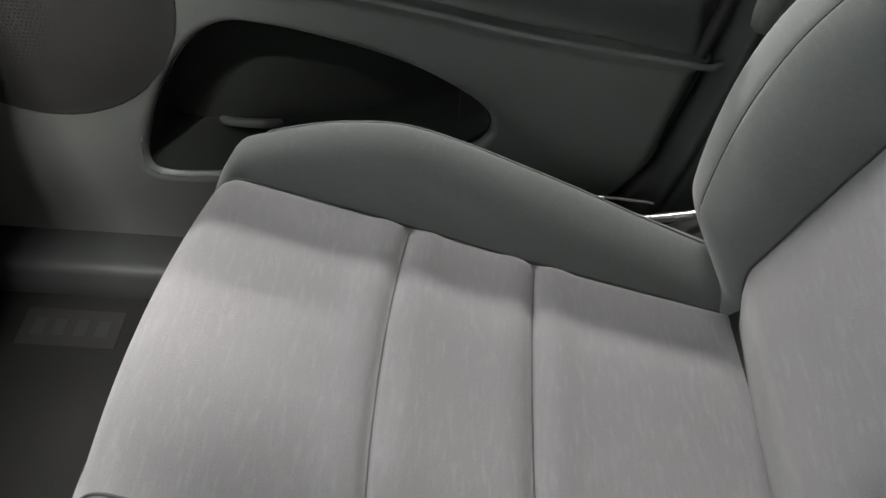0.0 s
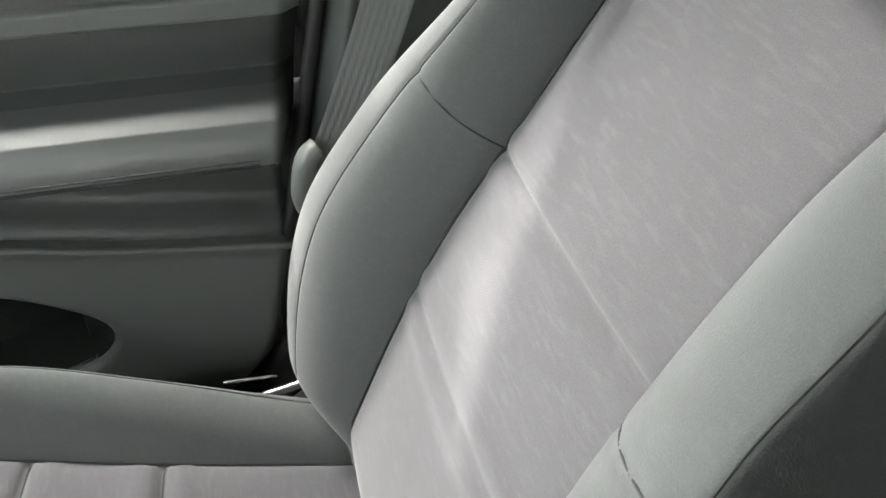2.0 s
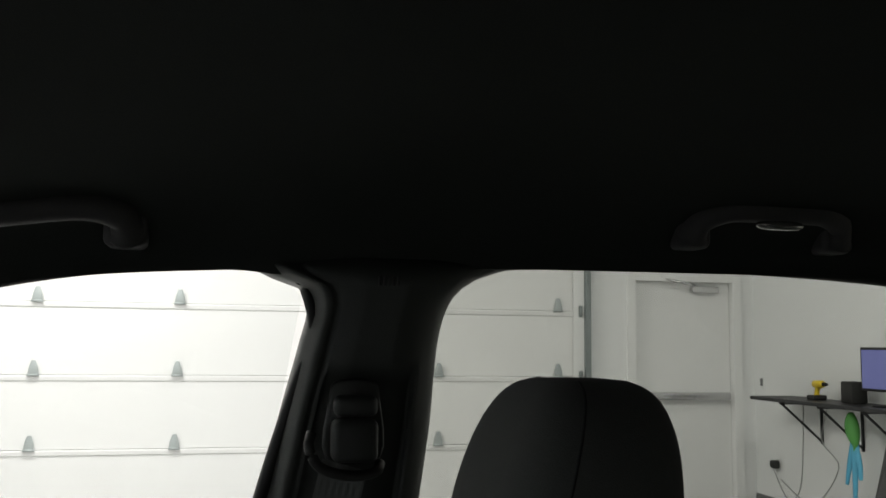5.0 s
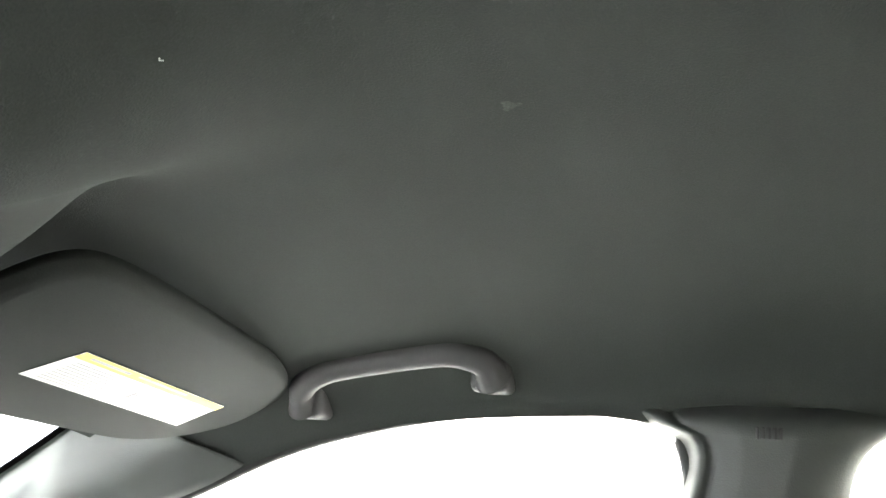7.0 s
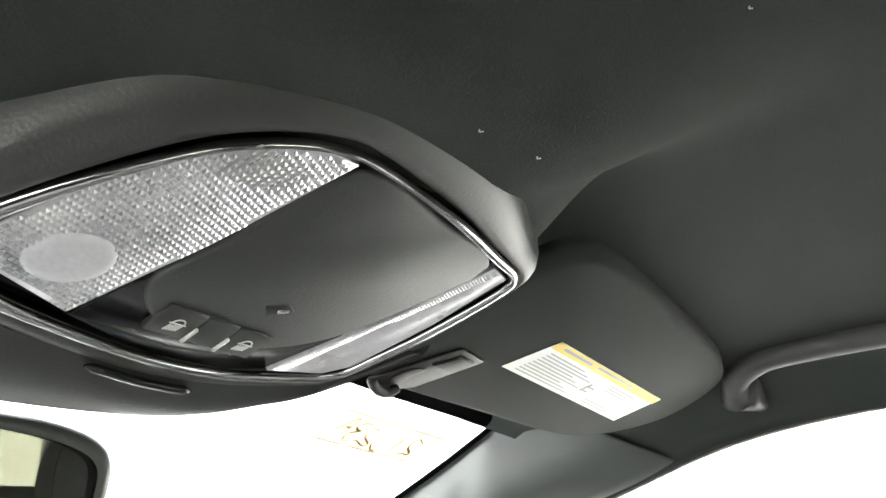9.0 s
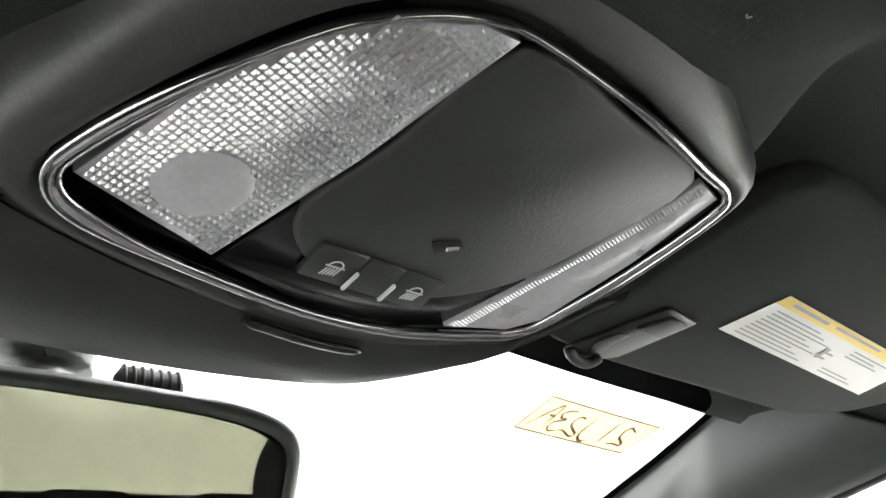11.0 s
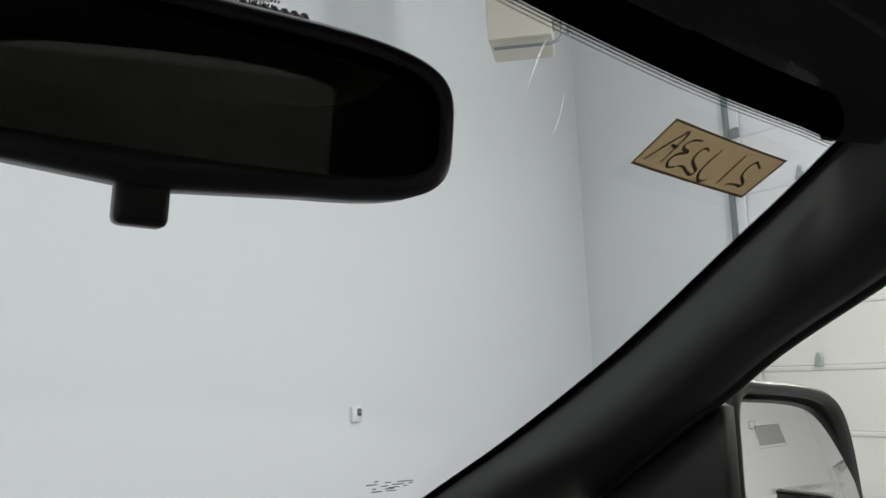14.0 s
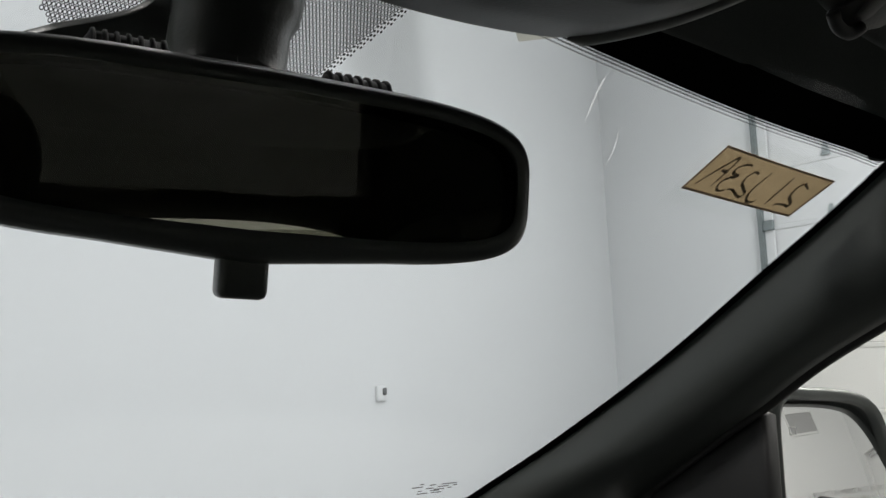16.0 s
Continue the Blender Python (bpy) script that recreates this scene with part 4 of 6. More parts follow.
    for zz in (0.8945, 0.889):
        tube(bm, [(side * (door_surface(y, zz) - 0.0006), y, zz) for y in [0.13 + 0.012 * i for i in range(60)]], 0.0011, 5)
    local(part("stitching", bm, THREAD, d), d)
    # speaker grille: a shallow dish of small raised bars
    cy, cz, r = 0.825, 0.80, 0.165
    bm = bmesh.new()
    rings = []
    for k in range(10):
        q = k / 9
        rr = r * q
        rings.append([(side * (door_surface(0.9, 0.70) - 0.003 - 0.005 * math.sqrt(max(0, 1 - q * q))), cy + rr * math.cos(a), cz + rr * math.sin(a)) for a in [2 * math.pi * i / 48 for i in range(48)]])
    sheet(bm, rings[1:], True)
    bm.faces.new([bm.verts.new(p) for p in rings[1]])
    sp = local(part("speaker_grille", bm, DARKGRILLE, d, "dark perforated speaker grille"), d)
    bm = bmesh.new()
    for i in range(-32, 33):
        for j in range(-32, 33):
            y, z = cy + i * 0.005 + (0.0025 if j % 2 else 0), cz + j * 0.0048
            q = math.hypot(y - cy, z - cz) / r
            if q < 0.94 and y < cy + 0.09:
                x = door_surface(0.9, 0.70) - 0.0042 - 0.005 * math.sqrt(max(0, 1 - q * q))
                s = 0.0014
                bm.faces.new([bm.verts.new((side * x, y + s * math.cos(a), z + s * math.sin(a))) for a in (0, 1.05, 2.09, 3.14, 4.19, 5.24)])
    tagged(local(part("perforation", bm, BLACK, d, smooth=False), d), kind="stuff")
    bm = bmesh.new()
    pc = (0.54, 0.65)
    rings_ = [[(side * (0.742 + 0.11 - 0.004), pc[0] + (y - pc[0]) * k * 0.975, pc[1] + (z - pc[1]) * k * 0.95) for y, z in POCKET_S] for k in (1.0, 0.7, 0.4, 0.1)]
    sheet(bm, rings_, True)
    bm.faces.new([bm.verts.new(p) for p in rings_[-1]])
    sheet(bm, [rings_[0], [(side * 0.748, y, z) for y, z in [(a_, b_) for a_, b_ in POCKET_S]]], True)
    local(part("pocket_liner", bm, POCKETFELT, d, "black felt pocket lining"), d)
    # small moulded grip inside the pocket
    bm = bmesh.new()
    tube(bm, smooth_path([(side * 0.80, 0.65, 0.592), (side * 0.785, 0.63, 0.602), (side * 0.785, 0.595, 0.602), (side * 0.80, 0.58, 0.592)], 5), 0.006, 8)
    local(part("pocket_rib", bm, PALEPLASTIC, d), d)
    return d


door_panel(1)
door_panel(-1)


def rear_door(side):
    d = thing("rear_car_door", "closed rear car door with black plastic trim", "car door", at=(side * 0.76, -0.45, 0.4))

    def surf(u, v):
        z = 0.4 + 0.785 * v
        y = -0.14 - 0.74 * u
        x = 0.755 - 0.02 * math.exp(-((z - 0.92) / 0.05) ** 4) + 0.045 * step((z - 1.148) / 0.037) ** 2 + 0.02 * step((0.6 - z) / 0.2)
        return (x, y, z)
    local(inner_sheet(surf, 20, 60, side, 0.04, REARTRIM, "trim_panel", d), d)
    bm = bmesh.new()
    box(bm, (min(side * 0.80, side * 0.87), -0.9, 0.4), (max(side * 0.80, side * 0.87), -0.1, 1.176), 0.006)
    local(part("outer_skin", bm, GLOSSBLACK, d), d)
    kx, ky, kz = 0.772, -0.716, 1.176
    bm = bmesh.new()
    tube(bm, [(side * kx, ky, kz - 0.005), (side * kx, ky, kz + 0.012), (side * kx, ky, kz + 0.04), (side * kx, ky, kz + 0.043)], [0.0045, 0.0045, 0.0055, 0.004], 12)
    local(part("lock_knob", bm, SATIN, d, "satin metal lock knob"), d)
    bm = bmesh.new()
    tube(bm, [(side * kx, ky, kz - 0.006), (side * kx, ky, kz + 0.002), (side * kx, ky, kz + 0.004)], [0.016, 0.016, 0.012], 20)
    local(part("knob_collar", bm, PALEPLASTIC, d), d)
    return d


rear_door(1)
rear_door(-1)

# ---- front seats ----
XC, HALF = 0.345, 0.30
BOL_H = [(0.06, 0.03), (0.15, 0.05), (0.28, 0.08), (0.40, 0.096), (0.47, 0.08), (0.53, 0.052), (0.57, 0.028), (0.61, 0.012), (0.66, 0.006)]


INS_CUSH = [(0.0, 0.186), (0.07, 0.19), (0.27, 0.213), (0.40, 0.234), (0.575, 0.259), (0.7, 0.268)]
BOW = [(0.05, 0.0), (0.27, 0.009), (0.40, 0.018), (0.58, 0.034), (0.7, 0.04)]


def cushion_point(u, y):
    q = abs(u)
    zi = 0.60 + 0.165 * (y - 0.07)
    front = 0.25 * step((y - 0.562) / 0.11) ** 1.5
    ins = smoothtable(y, INS_CUSH)
    half = max(HALF * (1 + 0.16 * (y - 0.25)), ins + 0.05)
    if q < 0.75:
        x = ins * q / 0.75
        z = zi + 0.012 * (1 - (q / 0.75) ** 2)
        for sy in (0.398, 0.2715):
            z -= 0.009 * math.exp(-((y - sy) / 0.0045) ** 2)
            z += 0.004 * math.exp(-((abs(y - sy) - 0.022) / 0.016) ** 2)
        z -= 0.007 * math.exp(-((q - 0.75) / 0.02) ** 2)
    else:
        t = (q - 0.75) / 0.25
        x = ins + (half - ins) * t
        h = smoothtable(y, BOL_H)
        z = zi + h * math.sin(math.pi * min(1, t ** 0.75)) ** 0.8 - 0.10 * step((t - 0.6) / 0.4) - 0.007 * math.exp(-((q - 0.75) / 0.02) ** 2)
    # the front edge and the cross seams bow forward in the middle
    yy = y + smoothtable(y, BOW) * max(0.0, 1 - (q / 0.85) ** 2)
    return Vector((XC + math.copysign(x, u), yy, z - front))


BACK_HALF = [(0.0, 0.25), (0.2, 0.275), (0.38, 0.285), (0.55, 0.27), (0.7, 0.245), (0.85, 0.225), (0.95, 0.205), (1.05, 0.18)]
INS_HALF = [(0.0, 0.178), (0.1, 0.168), (0.25, 0.162), (0.45, 0.156), (0.62, 0.146), (0.8, 0.15), (0.92, 0.156), (0.97, 0.138), (1.05, 0.115)]
BACK_BOL = [(0.0, 0.02), (0.12, 0.06), (0.35, 0.09), (0.55, 0.084), (0.75, 0.074), (0.92, 0.064), (1.05, 0.05)]
B0, UPV, NV = Vector((0, 0.088, 0.625)), Vector((0, -0.457, 0.889)), Vector((0, 0.889, 0.457))
BLEN = 0.675


def pipe_w(u, s):
    """Where the piping runs across a back bolster."""
    return 0.44 if u > 0 else 0.72 - 0.06 * step((s - 0.74) / 0.2)


def back_point(u, s):
    """Front face of the backrest: u across (-1..1), s up (0..1)."""
    half, ins = smoothtable(s, BACK_HALF), smoothtable(s, INS_HALF)
    ins += -0.016 * step((s - 0.6) / 0.3) if u < 0 else 0.0
    half += 0.036 * step((s - 0.05) / 0.3) + 0.018 * step((s - 0.7) / 0.2) + 0.03 * step((s - 0.85) / 0.15) if u < 0 else -0.015 * step((s - 0.22) / 0.25) - 0.013 * step((s - 0.55) / 0.2)
    q = abs(u)
    if q < 0.6:
        w = q / 0.6
        x = ins * w
        off = 0.006 * (1 - w * w) - 0.006 * math.exp(-((1 - w) / 0.05) ** 2)
        for ss in (0.60, 0.37):
            off -= (0.005 if ss > 0.5 else 0.0015) * math.exp(-((s - ss) / 0.006) ** 2)
            off += 0.002 * math.exp(-((abs(s - ss) - 0.025) / 0.015) ** 2)
    else:
        w = (q - 0.6) / 0.4
        x = ins + (half - ins) * (1 - (1 - w) ** 1.25)
        h = smoothtable(s, BACK_BOL)
        off = h * math.sin(math.pi * min(1, 0.62 * w ** 0.58)) - 0.16 * step((w - 0.72) / 0.28) ** 2 - 0.006 * math.exp(-(w / 0.06) ** 2)
        line = 0.66 - 0.06 * (1 - w)
        off -= 0.0025 * math.exp(-((s - line) / 0.005) ** 2) * step((0.6 - w) / 0.2)
        off -= 0.0012 * math.exp(-((w - pipe_w(u, s)) / 0.012) ** 2)
    off += 0.016 + 0.034 * math.sin(math.pi * max(0.0, min(1.0, s)))
    off -= 0.05 * (1 - step((s + 0.05) / 0.15))
    k = step((s - 0.90) / 0.14)
    fall = 3.2 if u > 0 else 0.2
    p = B0 + UPV * (BLEN * s - 0.03 * k * k * (1 + fall * step((abs(u) - 0.62) / 0.3))) + NV * max(off - 0.06 * k * k, -0.15)
    p += UPV * ((-0.55 if u > 0 else -1.1) * max(0.0, -off - 0.01) * step((s - 0.7) / 0.3) * step((q - 0.6) / 0.1))
    # shoulders stand a little above the middle, rounded at their outer ends
    lift, drop = (0.022, 0.06) if u > 0 else (0.016, 0.004)
    p += UPV * (lift * step((q - 0.62) / 0.12) * step((s - 0.75) / 0.25) - drop * step((q - 0.78) / 0.22) * step((s - 0.76) / 0.24))
    if u < 0:
        p += UPV * (0.043 * step((q - 0.66) / 0.24) * (1 - 0.7 * step((q - 0.89) / 0.08)) * step((s - 0.72) / 0.26))
    return Vector((XC + math.copysign(x, u), p.y, p.z))


def strip(bm, fn, u0, u1, nu, v0, v1, nv):
    return sheet(bm, [[fn(u0 + (u1 - u0) * i / nu, v0 + (v1 - v0) * j / nv) for j in range(nv + 1)] for i in range(nu + 1)])


def front_seat(mirror=1):
    s = thing("front_seat", "grey cloth front car seat with darker bolsters and adjustable headrest", "car seat", group="front seats", at=(XC, 0.3, 0.34))
    P = lambda name, bm, mat, parent=s, label="": local(part(name, bm, mat, parent, label), s)
    bm = bmesh.new()
    strip(bm, cushion_point, -0.75, 0.75, 60, 0.03, 0.682, 170)
    P("cushion", bm, CLOTH, s, "pale grey woven cushion with two cross seams")
    for a in (-1, 1):
        bm = bmesh.new()
        strip(bm, cushion_point, a * 0.75, a * 1.0, 24, 0.03, 0.682, 96)
        edge = [cushion_point(a, 0.03 + 0.652 * t) for t in grid_of(40)]
        sheet(bm, [edge, [Vector((p.x + a * 0.004, p.y, min(p.z, 0.5) - 0.03)) for p in edge]])
        P("cushion_bolster", bm, BOLSTER)
        bm = bmesh.new()
        tube(bm, [cushion_point(a * 0.872, 0.1 + 0.45 * t) + Vector((0, 0, 0.0008)) for t in grid_of(60)], 0.0013, 5)
        P("bolster_seam", bm, BOLSTER)
        bm = bmesh.new()
        tube(bm, [cushion_point(a * 0.75, 0.06 + 0.54 * t) + Vector((0, 0, 0.0015)) for t in grid_of(80)], 0.0016, 5)
        P("cushion_seam", bm, THREAD)
    bm = bmesh.new()
    tube(bm, [cushion_point(-0.28 - 0.035 * t * t, 0.66 - 0.12 * t) + Vector((0, 0, 0.0012)) for t in grid_of(30)], 0.0014, 5)
    P("cushion_seam", bm, THREAD)
    for sy in (0.398, 0.2715):
        bm = bmesh.new()
        tube(bm, [cushion_point(-0.745 + 1.49 * t, sy) + Vector((0, 0, 0.0006)) for t in grid_of(60)], 0.0011, 5)
        P("cross_seam", bm, THREAD)
    bm = bmesh.new()
    strip(bm, back_point, -0.6, 0.6, 50, -0.04, 1.02, 200)
    P("back_panel", bm, CLOTH, s, "pale grey woven back panel with cross seams")
    for a in (-1, 1):
        bm = bmesh.new()
        strip(bm, lambda w, s_: back_point(a * (0.6 + 0.4 * w * pipe_w(a, s_)), s_), 0, 1, 28, -0.04, 1.03, 120)
        P("back_bolster", bm, BOLSTER)
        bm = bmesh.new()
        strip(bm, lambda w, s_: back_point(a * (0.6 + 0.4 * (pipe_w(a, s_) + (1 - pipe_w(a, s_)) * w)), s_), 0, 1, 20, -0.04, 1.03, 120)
        # beyond the left piping the same cloth is coloured darker for its shade
        P("back_side", bm, BOLSTER if a > 0 else SHADEDCLOTH)
        bm = bmesh.new()
        tube(bm, [back_point(a * 0.6, -0.02 + 1.02 * t) + NV * 0.0015 for t in grid_of(100)], 0.0016, 5)
        P("back_seam", bm, THREAD)
        bm = bmesh.new()
        tube(bm, [back_point(a * (0.6 + 0.4 * pipe_w(a, 0.1 + 0.84 * t)), 0.1 + 0.84 * t) + NV * 0.0004 for t in grid_of(100)], 0.0008, 5)
        P("piping", bm, THREAD)
        bm = bmesh.new()
        tube(bm, [back_point(a * (0.6 + 0.4 * w), 0.66 - 0.06 * (1 - w)) + NV * 0.0003 for w in [pipe_w(a, 0.63) * t for t in grid_of(30)]], 0.0009, 5)
        P("cross_seam", bm, THREAD)
    # black care tag sewn to the door side of the backrest
    bm = bmesh.new()
    slab(bm, [(0.61, -0.111, 1.166), (0.61, -0.131, 1.153), (0.61, -0.146, 1.176), (0.61, -0.126, 1.190)], (1, 0, 0), 0.002, 0.1)
    ct = P("care_tag", bm, BLACK, s, "small black fabric tag with white print")
    for k in range(4):
        bm = bmesh.new()
        a0, a1 = Vector((0.6095, -0.1165, 1.1665)), Vector((0.6095, -0.1275, 1.1845))
        w_ = Vector((0, -0.0125, -0.0075))
        c0 = a0.lerp(a1, 0.2 + 0.2 * k)
        bm.faces.new([bm.verts.new(v_) for v_ in (c0 + w_ * 0.15, c0 + w_ * (0.75 - 0.1 * (k % 2)), c0 + w_ * (0.75 - 0.1 * (k % 2)) + (a1 - a0) * 0.09, c0 + w_ * 0.15 + (a1 - a0) * 0.09)])
        P("print_bar", bm, WHITEPRINT, ct)
    # rear shell of the backrest
    bm = bmesh.new()
    rings = []
    for t in grid_of(16):
        sx = -0.04 + 1.08 * t
        half = smoothtable(sx, BACK_HALF) * (0.975 - 0.09 * step((sx - 0.6) / 0.3))
        c = B0 + UPV * (BLEN * min(sx, 0.945))
        d0, d1 = -0.02 - 0.045 * step((sx - 0.9) / 0.14), -0.135
        ring = []
        for k in range(32):
            ang = 2 * math.pi * k / 32
            cx = math.copysign(abs(math.cos(ang)) ** 0.4, math.cos(ang)) * half
            cn = (d0 + d1) / 2 + math.copysign(abs(math.sin(ang)) ** 0.5, math.sin(ang)) * (d0 - d1) / 2
            p = c + NV * cn
            drop = 0.14 * step((abs(cx) / half - 0.4) / 0.6) * step((sx - 0.66) / 0.34)
            ring.append(Vector((XC + cx, p.y, p.z - drop)))
        rings.append(ring)
    loft(bm, rings)
    P("back_shell", bm, REARTRIM, s, "black plastic backrest shell")
    # seat base with side trim
    bm = bmesh.new()
    box(bm, (XC - 0.27, 0.06, 0.40), (XC + 0.27, 0.56, 0.52), 0.03, 3)
    P("seat_base", bm, PLASTIC)
    for a in (-1, 1):
        bm = bmesh.new()
        outline = smooth_path([(XC + a * 0.285, y, z) for y, z in ((0.60, 0.42), (0.60, 0.5), (0.45, 0.52), (0.2, 0.55), (0.02, 0.66), (-0.06, 0.64), (-0.05, 0.5), (0.1, 0.41))], 4, True)
        slab(bm, outline, (a, 0, 0), 0.03, 0.3)
        P("side_trim", bm, PLASTIC)
        bm = bmesh.new()
        box(bm, (XC + a * 0.2 - 0.025, -0.05, 0.34), (XC + a * 0.2 + 0.025, 0.6, 0.40), 0.006)
        P("seat_rail", bm, STEEL)
    # headrest
    bm = bmesh.new()
    rings = []
    HX = XC - 0.006
    prof = [(0.0, 0.6), (0.03, 0.75), (0.08, 0.86), (0.18, 0.955), (0.32, 1.0), (0.5, 0.99), (0.68, 0.93), (0.8, 0.85), (0.88, 0.755), (0.94, 0.64), (0.98, 0.49), (1.0, 0.32)]
    for t in [1 - (1 - q) ** 1.6 for q in grid_of(40)]:
        z = 1.258 + 0.168 * t
        e = smoothtable(t, prof)
        wx, wy = 0.120 * e, 0.046 * (0.3 + 0.7 * e)
        cy = -0.178 - 0.026 * t
        ring = []
        for k in range(56):
            ang = 2 * math.pi * k / 56
            ca, sa = math.cos(ang), math.sin(ang)
            ring.append(Vector((HX + wx * math.copysign(abs(ca) ** 0.42, ca), cy + wy * math.copysign(abs(sa) ** 0.6, sa) + (0.008 + 0.012 * math.sin(math.pi * t ** 0.75)) * (1 - ca * ca) * (1 if sa > 0 else 0), z)))
        rings.append(ring)
    loft(bm, rings)
    hr = P("headrest", bm, HEADCLOTH, s, "dark charcoal cloth headrest")
    for a in (-1, 1):
        bm = bmesh.new()
        idx = 5 if a > 0 else 23
        line = []
        for i_, r in enumerate(rings[1:-1]):
            f_ = idx + (0.9 if a < 0 else -0.9) + a * (1 - i_ / 38) * 2.5
            k_ = int(f_)
            line.append(r[k_].lerp(r[k_ + 1], f_ - k_) + Vector((0, 0.0004, 0)))
        tube(bm, line, 0.0012, 5)
        P("headrest_seam", bm, THREAD, hr)
        px = XC - 0.016 + a * 0.071
        bm = bmesh.new()
        tube(bm, [(px, -0.2035, 1.2118), (px, -0.221, 1.272)], 0.0065, 14)
        P("post", bm, CHROME, s, "chrome headrest post")
        bm = bmesh.new()
        ug = (px - XC) / 0.26
        c0, cu, cs = back_point(ug, 0.972), back_point(ug + 0.02, 0.972), back_point(ug, 0.98)
        up = (cu - c0).cross(cs - c0).normalized()
        up = up if up.z > 0 else -up
        c0 = Vector((px, -0.2035, 1.2118)) - up * 0.0072
        tube(bm, [c0 - up * 0.005, c0 + up * 0.0008, c0 + up * 0.0022, c0 + up * 0.0026, c0 + up * 0.002], [0.0155, 0.0165, 0.0158, 0.012, 0.007], 32)
        gd = P("post_guide", bm, GUIDE, s, "pale grey plastic post guide")
        bm = bmesh.new()
        tube(bm, [c0 + up * 0.0024 + Vector((dx, 0, 0)) for dx in (-0.0145, -0.007, 0.007, 0.0145)], 0.0011, 6)
        P("slot", bm, BLACK, gd)
    return s


seat = front_seat()
# the driver seat stands behind and left of the camera's way, slid back
copy_thing(seat, pose(-XC - 0.04, 0.3 - 0.16, 0.34))

# ---- belts ----
def belt(side):
    b = thing("seat_belt", "dark grey seat belt hanging from its pillar guide", "seat belt", group="seat belts", at=(side * 0.68, -0.05, 0.9))
    P = lambda name, bm, mat, label="": local(part(name, bm, mat, b, label), b)
    path = smooth_path([(0.672, -0.075, 1.325), (0.672, -0.054, 1.24), (0.672, -0.01, 1.09), (0.668, 0.036, 0.963), (0.66, 0.07, 0.89)], 8)
    bm = bmesh.new()
    rows = []
    for p in path:
        w = 0.024
        row = []
        for k in range(29):
            t = -1 + 2 * k / 28
            rib = 0.0006 * (0, 0.7, 1, 0.7)[k % 4]
            row.append((side * (p.x - 0.002 - rib), p.y + w * t * 0.97, p.z + w * t * 0.28))
        rows.append(row)
    sheet(bm, rows)
    sheet(bm, [[(x + side * 0.002, y, z) for x, y, z in r] for r in rows])
    P("webbing", bm, BELT)
    bm = bmesh.new()
    tube(bm, smooth_path([(side * x, y, z) for x, y, z in ((0.668, -0.04, 1.358), (0.662, -0.037, 1.345), (0.66, -0.045, 1.328), (0.66, -0.06, 1.319), (0.66, -0.085, 1.315), (0.662, -0.106, 1.319), (0.672, -0.112, 1.326))], 5), 0.0055, 8)
    P("guide_loop", bm, BLACK)
    for z0, z1, x0, y0, y1 in ((1.328, 1.372, 0.655, -0.06, -0.108), (1.374, 1.396, 0.66, -0.062, -0.108)):
        bm = bmesh.new()
        box(bm, (min(side * x0, side * 0.69), y1, z0), (max(side * x0, side * 0.69), y0, z1), 0.008, 3)
        P("cover_block", bm, PLASTIC)
    bm = bmesh.new()
    slab(bm, smooth_path([(side * 0.69, y, z) for y, z in ((-0.056, 1.33), (-0.058, 1.39), (-0.066, 1.41), (-0.104, 1.41), (-0.112, 1.39), (-0.113, 1.33))], 4, True), (-side, 0, 0), 0.012, 0.3)
    P("guide_cover", bm, PLASTIC)
    bm = bmesh.new()
    tube(bm, smooth_path([(side * 0.652, 0.075, 0.93), (side * 0.648, 0.088, 0.92), (side * 0.648, 0.094, 0.885), (side * 0.655, 0.09, 0.86)], 4), 0.012, 8)
    P("lower_guide", bm, PALEPLASTIC)
    return b


belt(1)
belt(-1)

# ---- overhead: visor, console, handles ----
VN = Vector((0.0371, 0.4136, 0.9097))


def visor_z(x, y, lift=0.0):
    return (1.5692 - VN.x * x - VN.y * y) / VN.z + lift


VISOR_OUT = [(0.205, 0.468), (0.222, 0.40), (0.232, 0.335), (0.245, 0.307), (0.275, 0.296), (0.35, 0.302), (0.50, 0.325), (0.60, 0.347), (0.65, 0.377), (0.668, 0.425), (0.66, 0.462), (0.62, 0.497), (0.565, 0.513), (0.50, 0.512), (0.40, 0.503), (0.29, 0.492), (0.23, 0.482)]


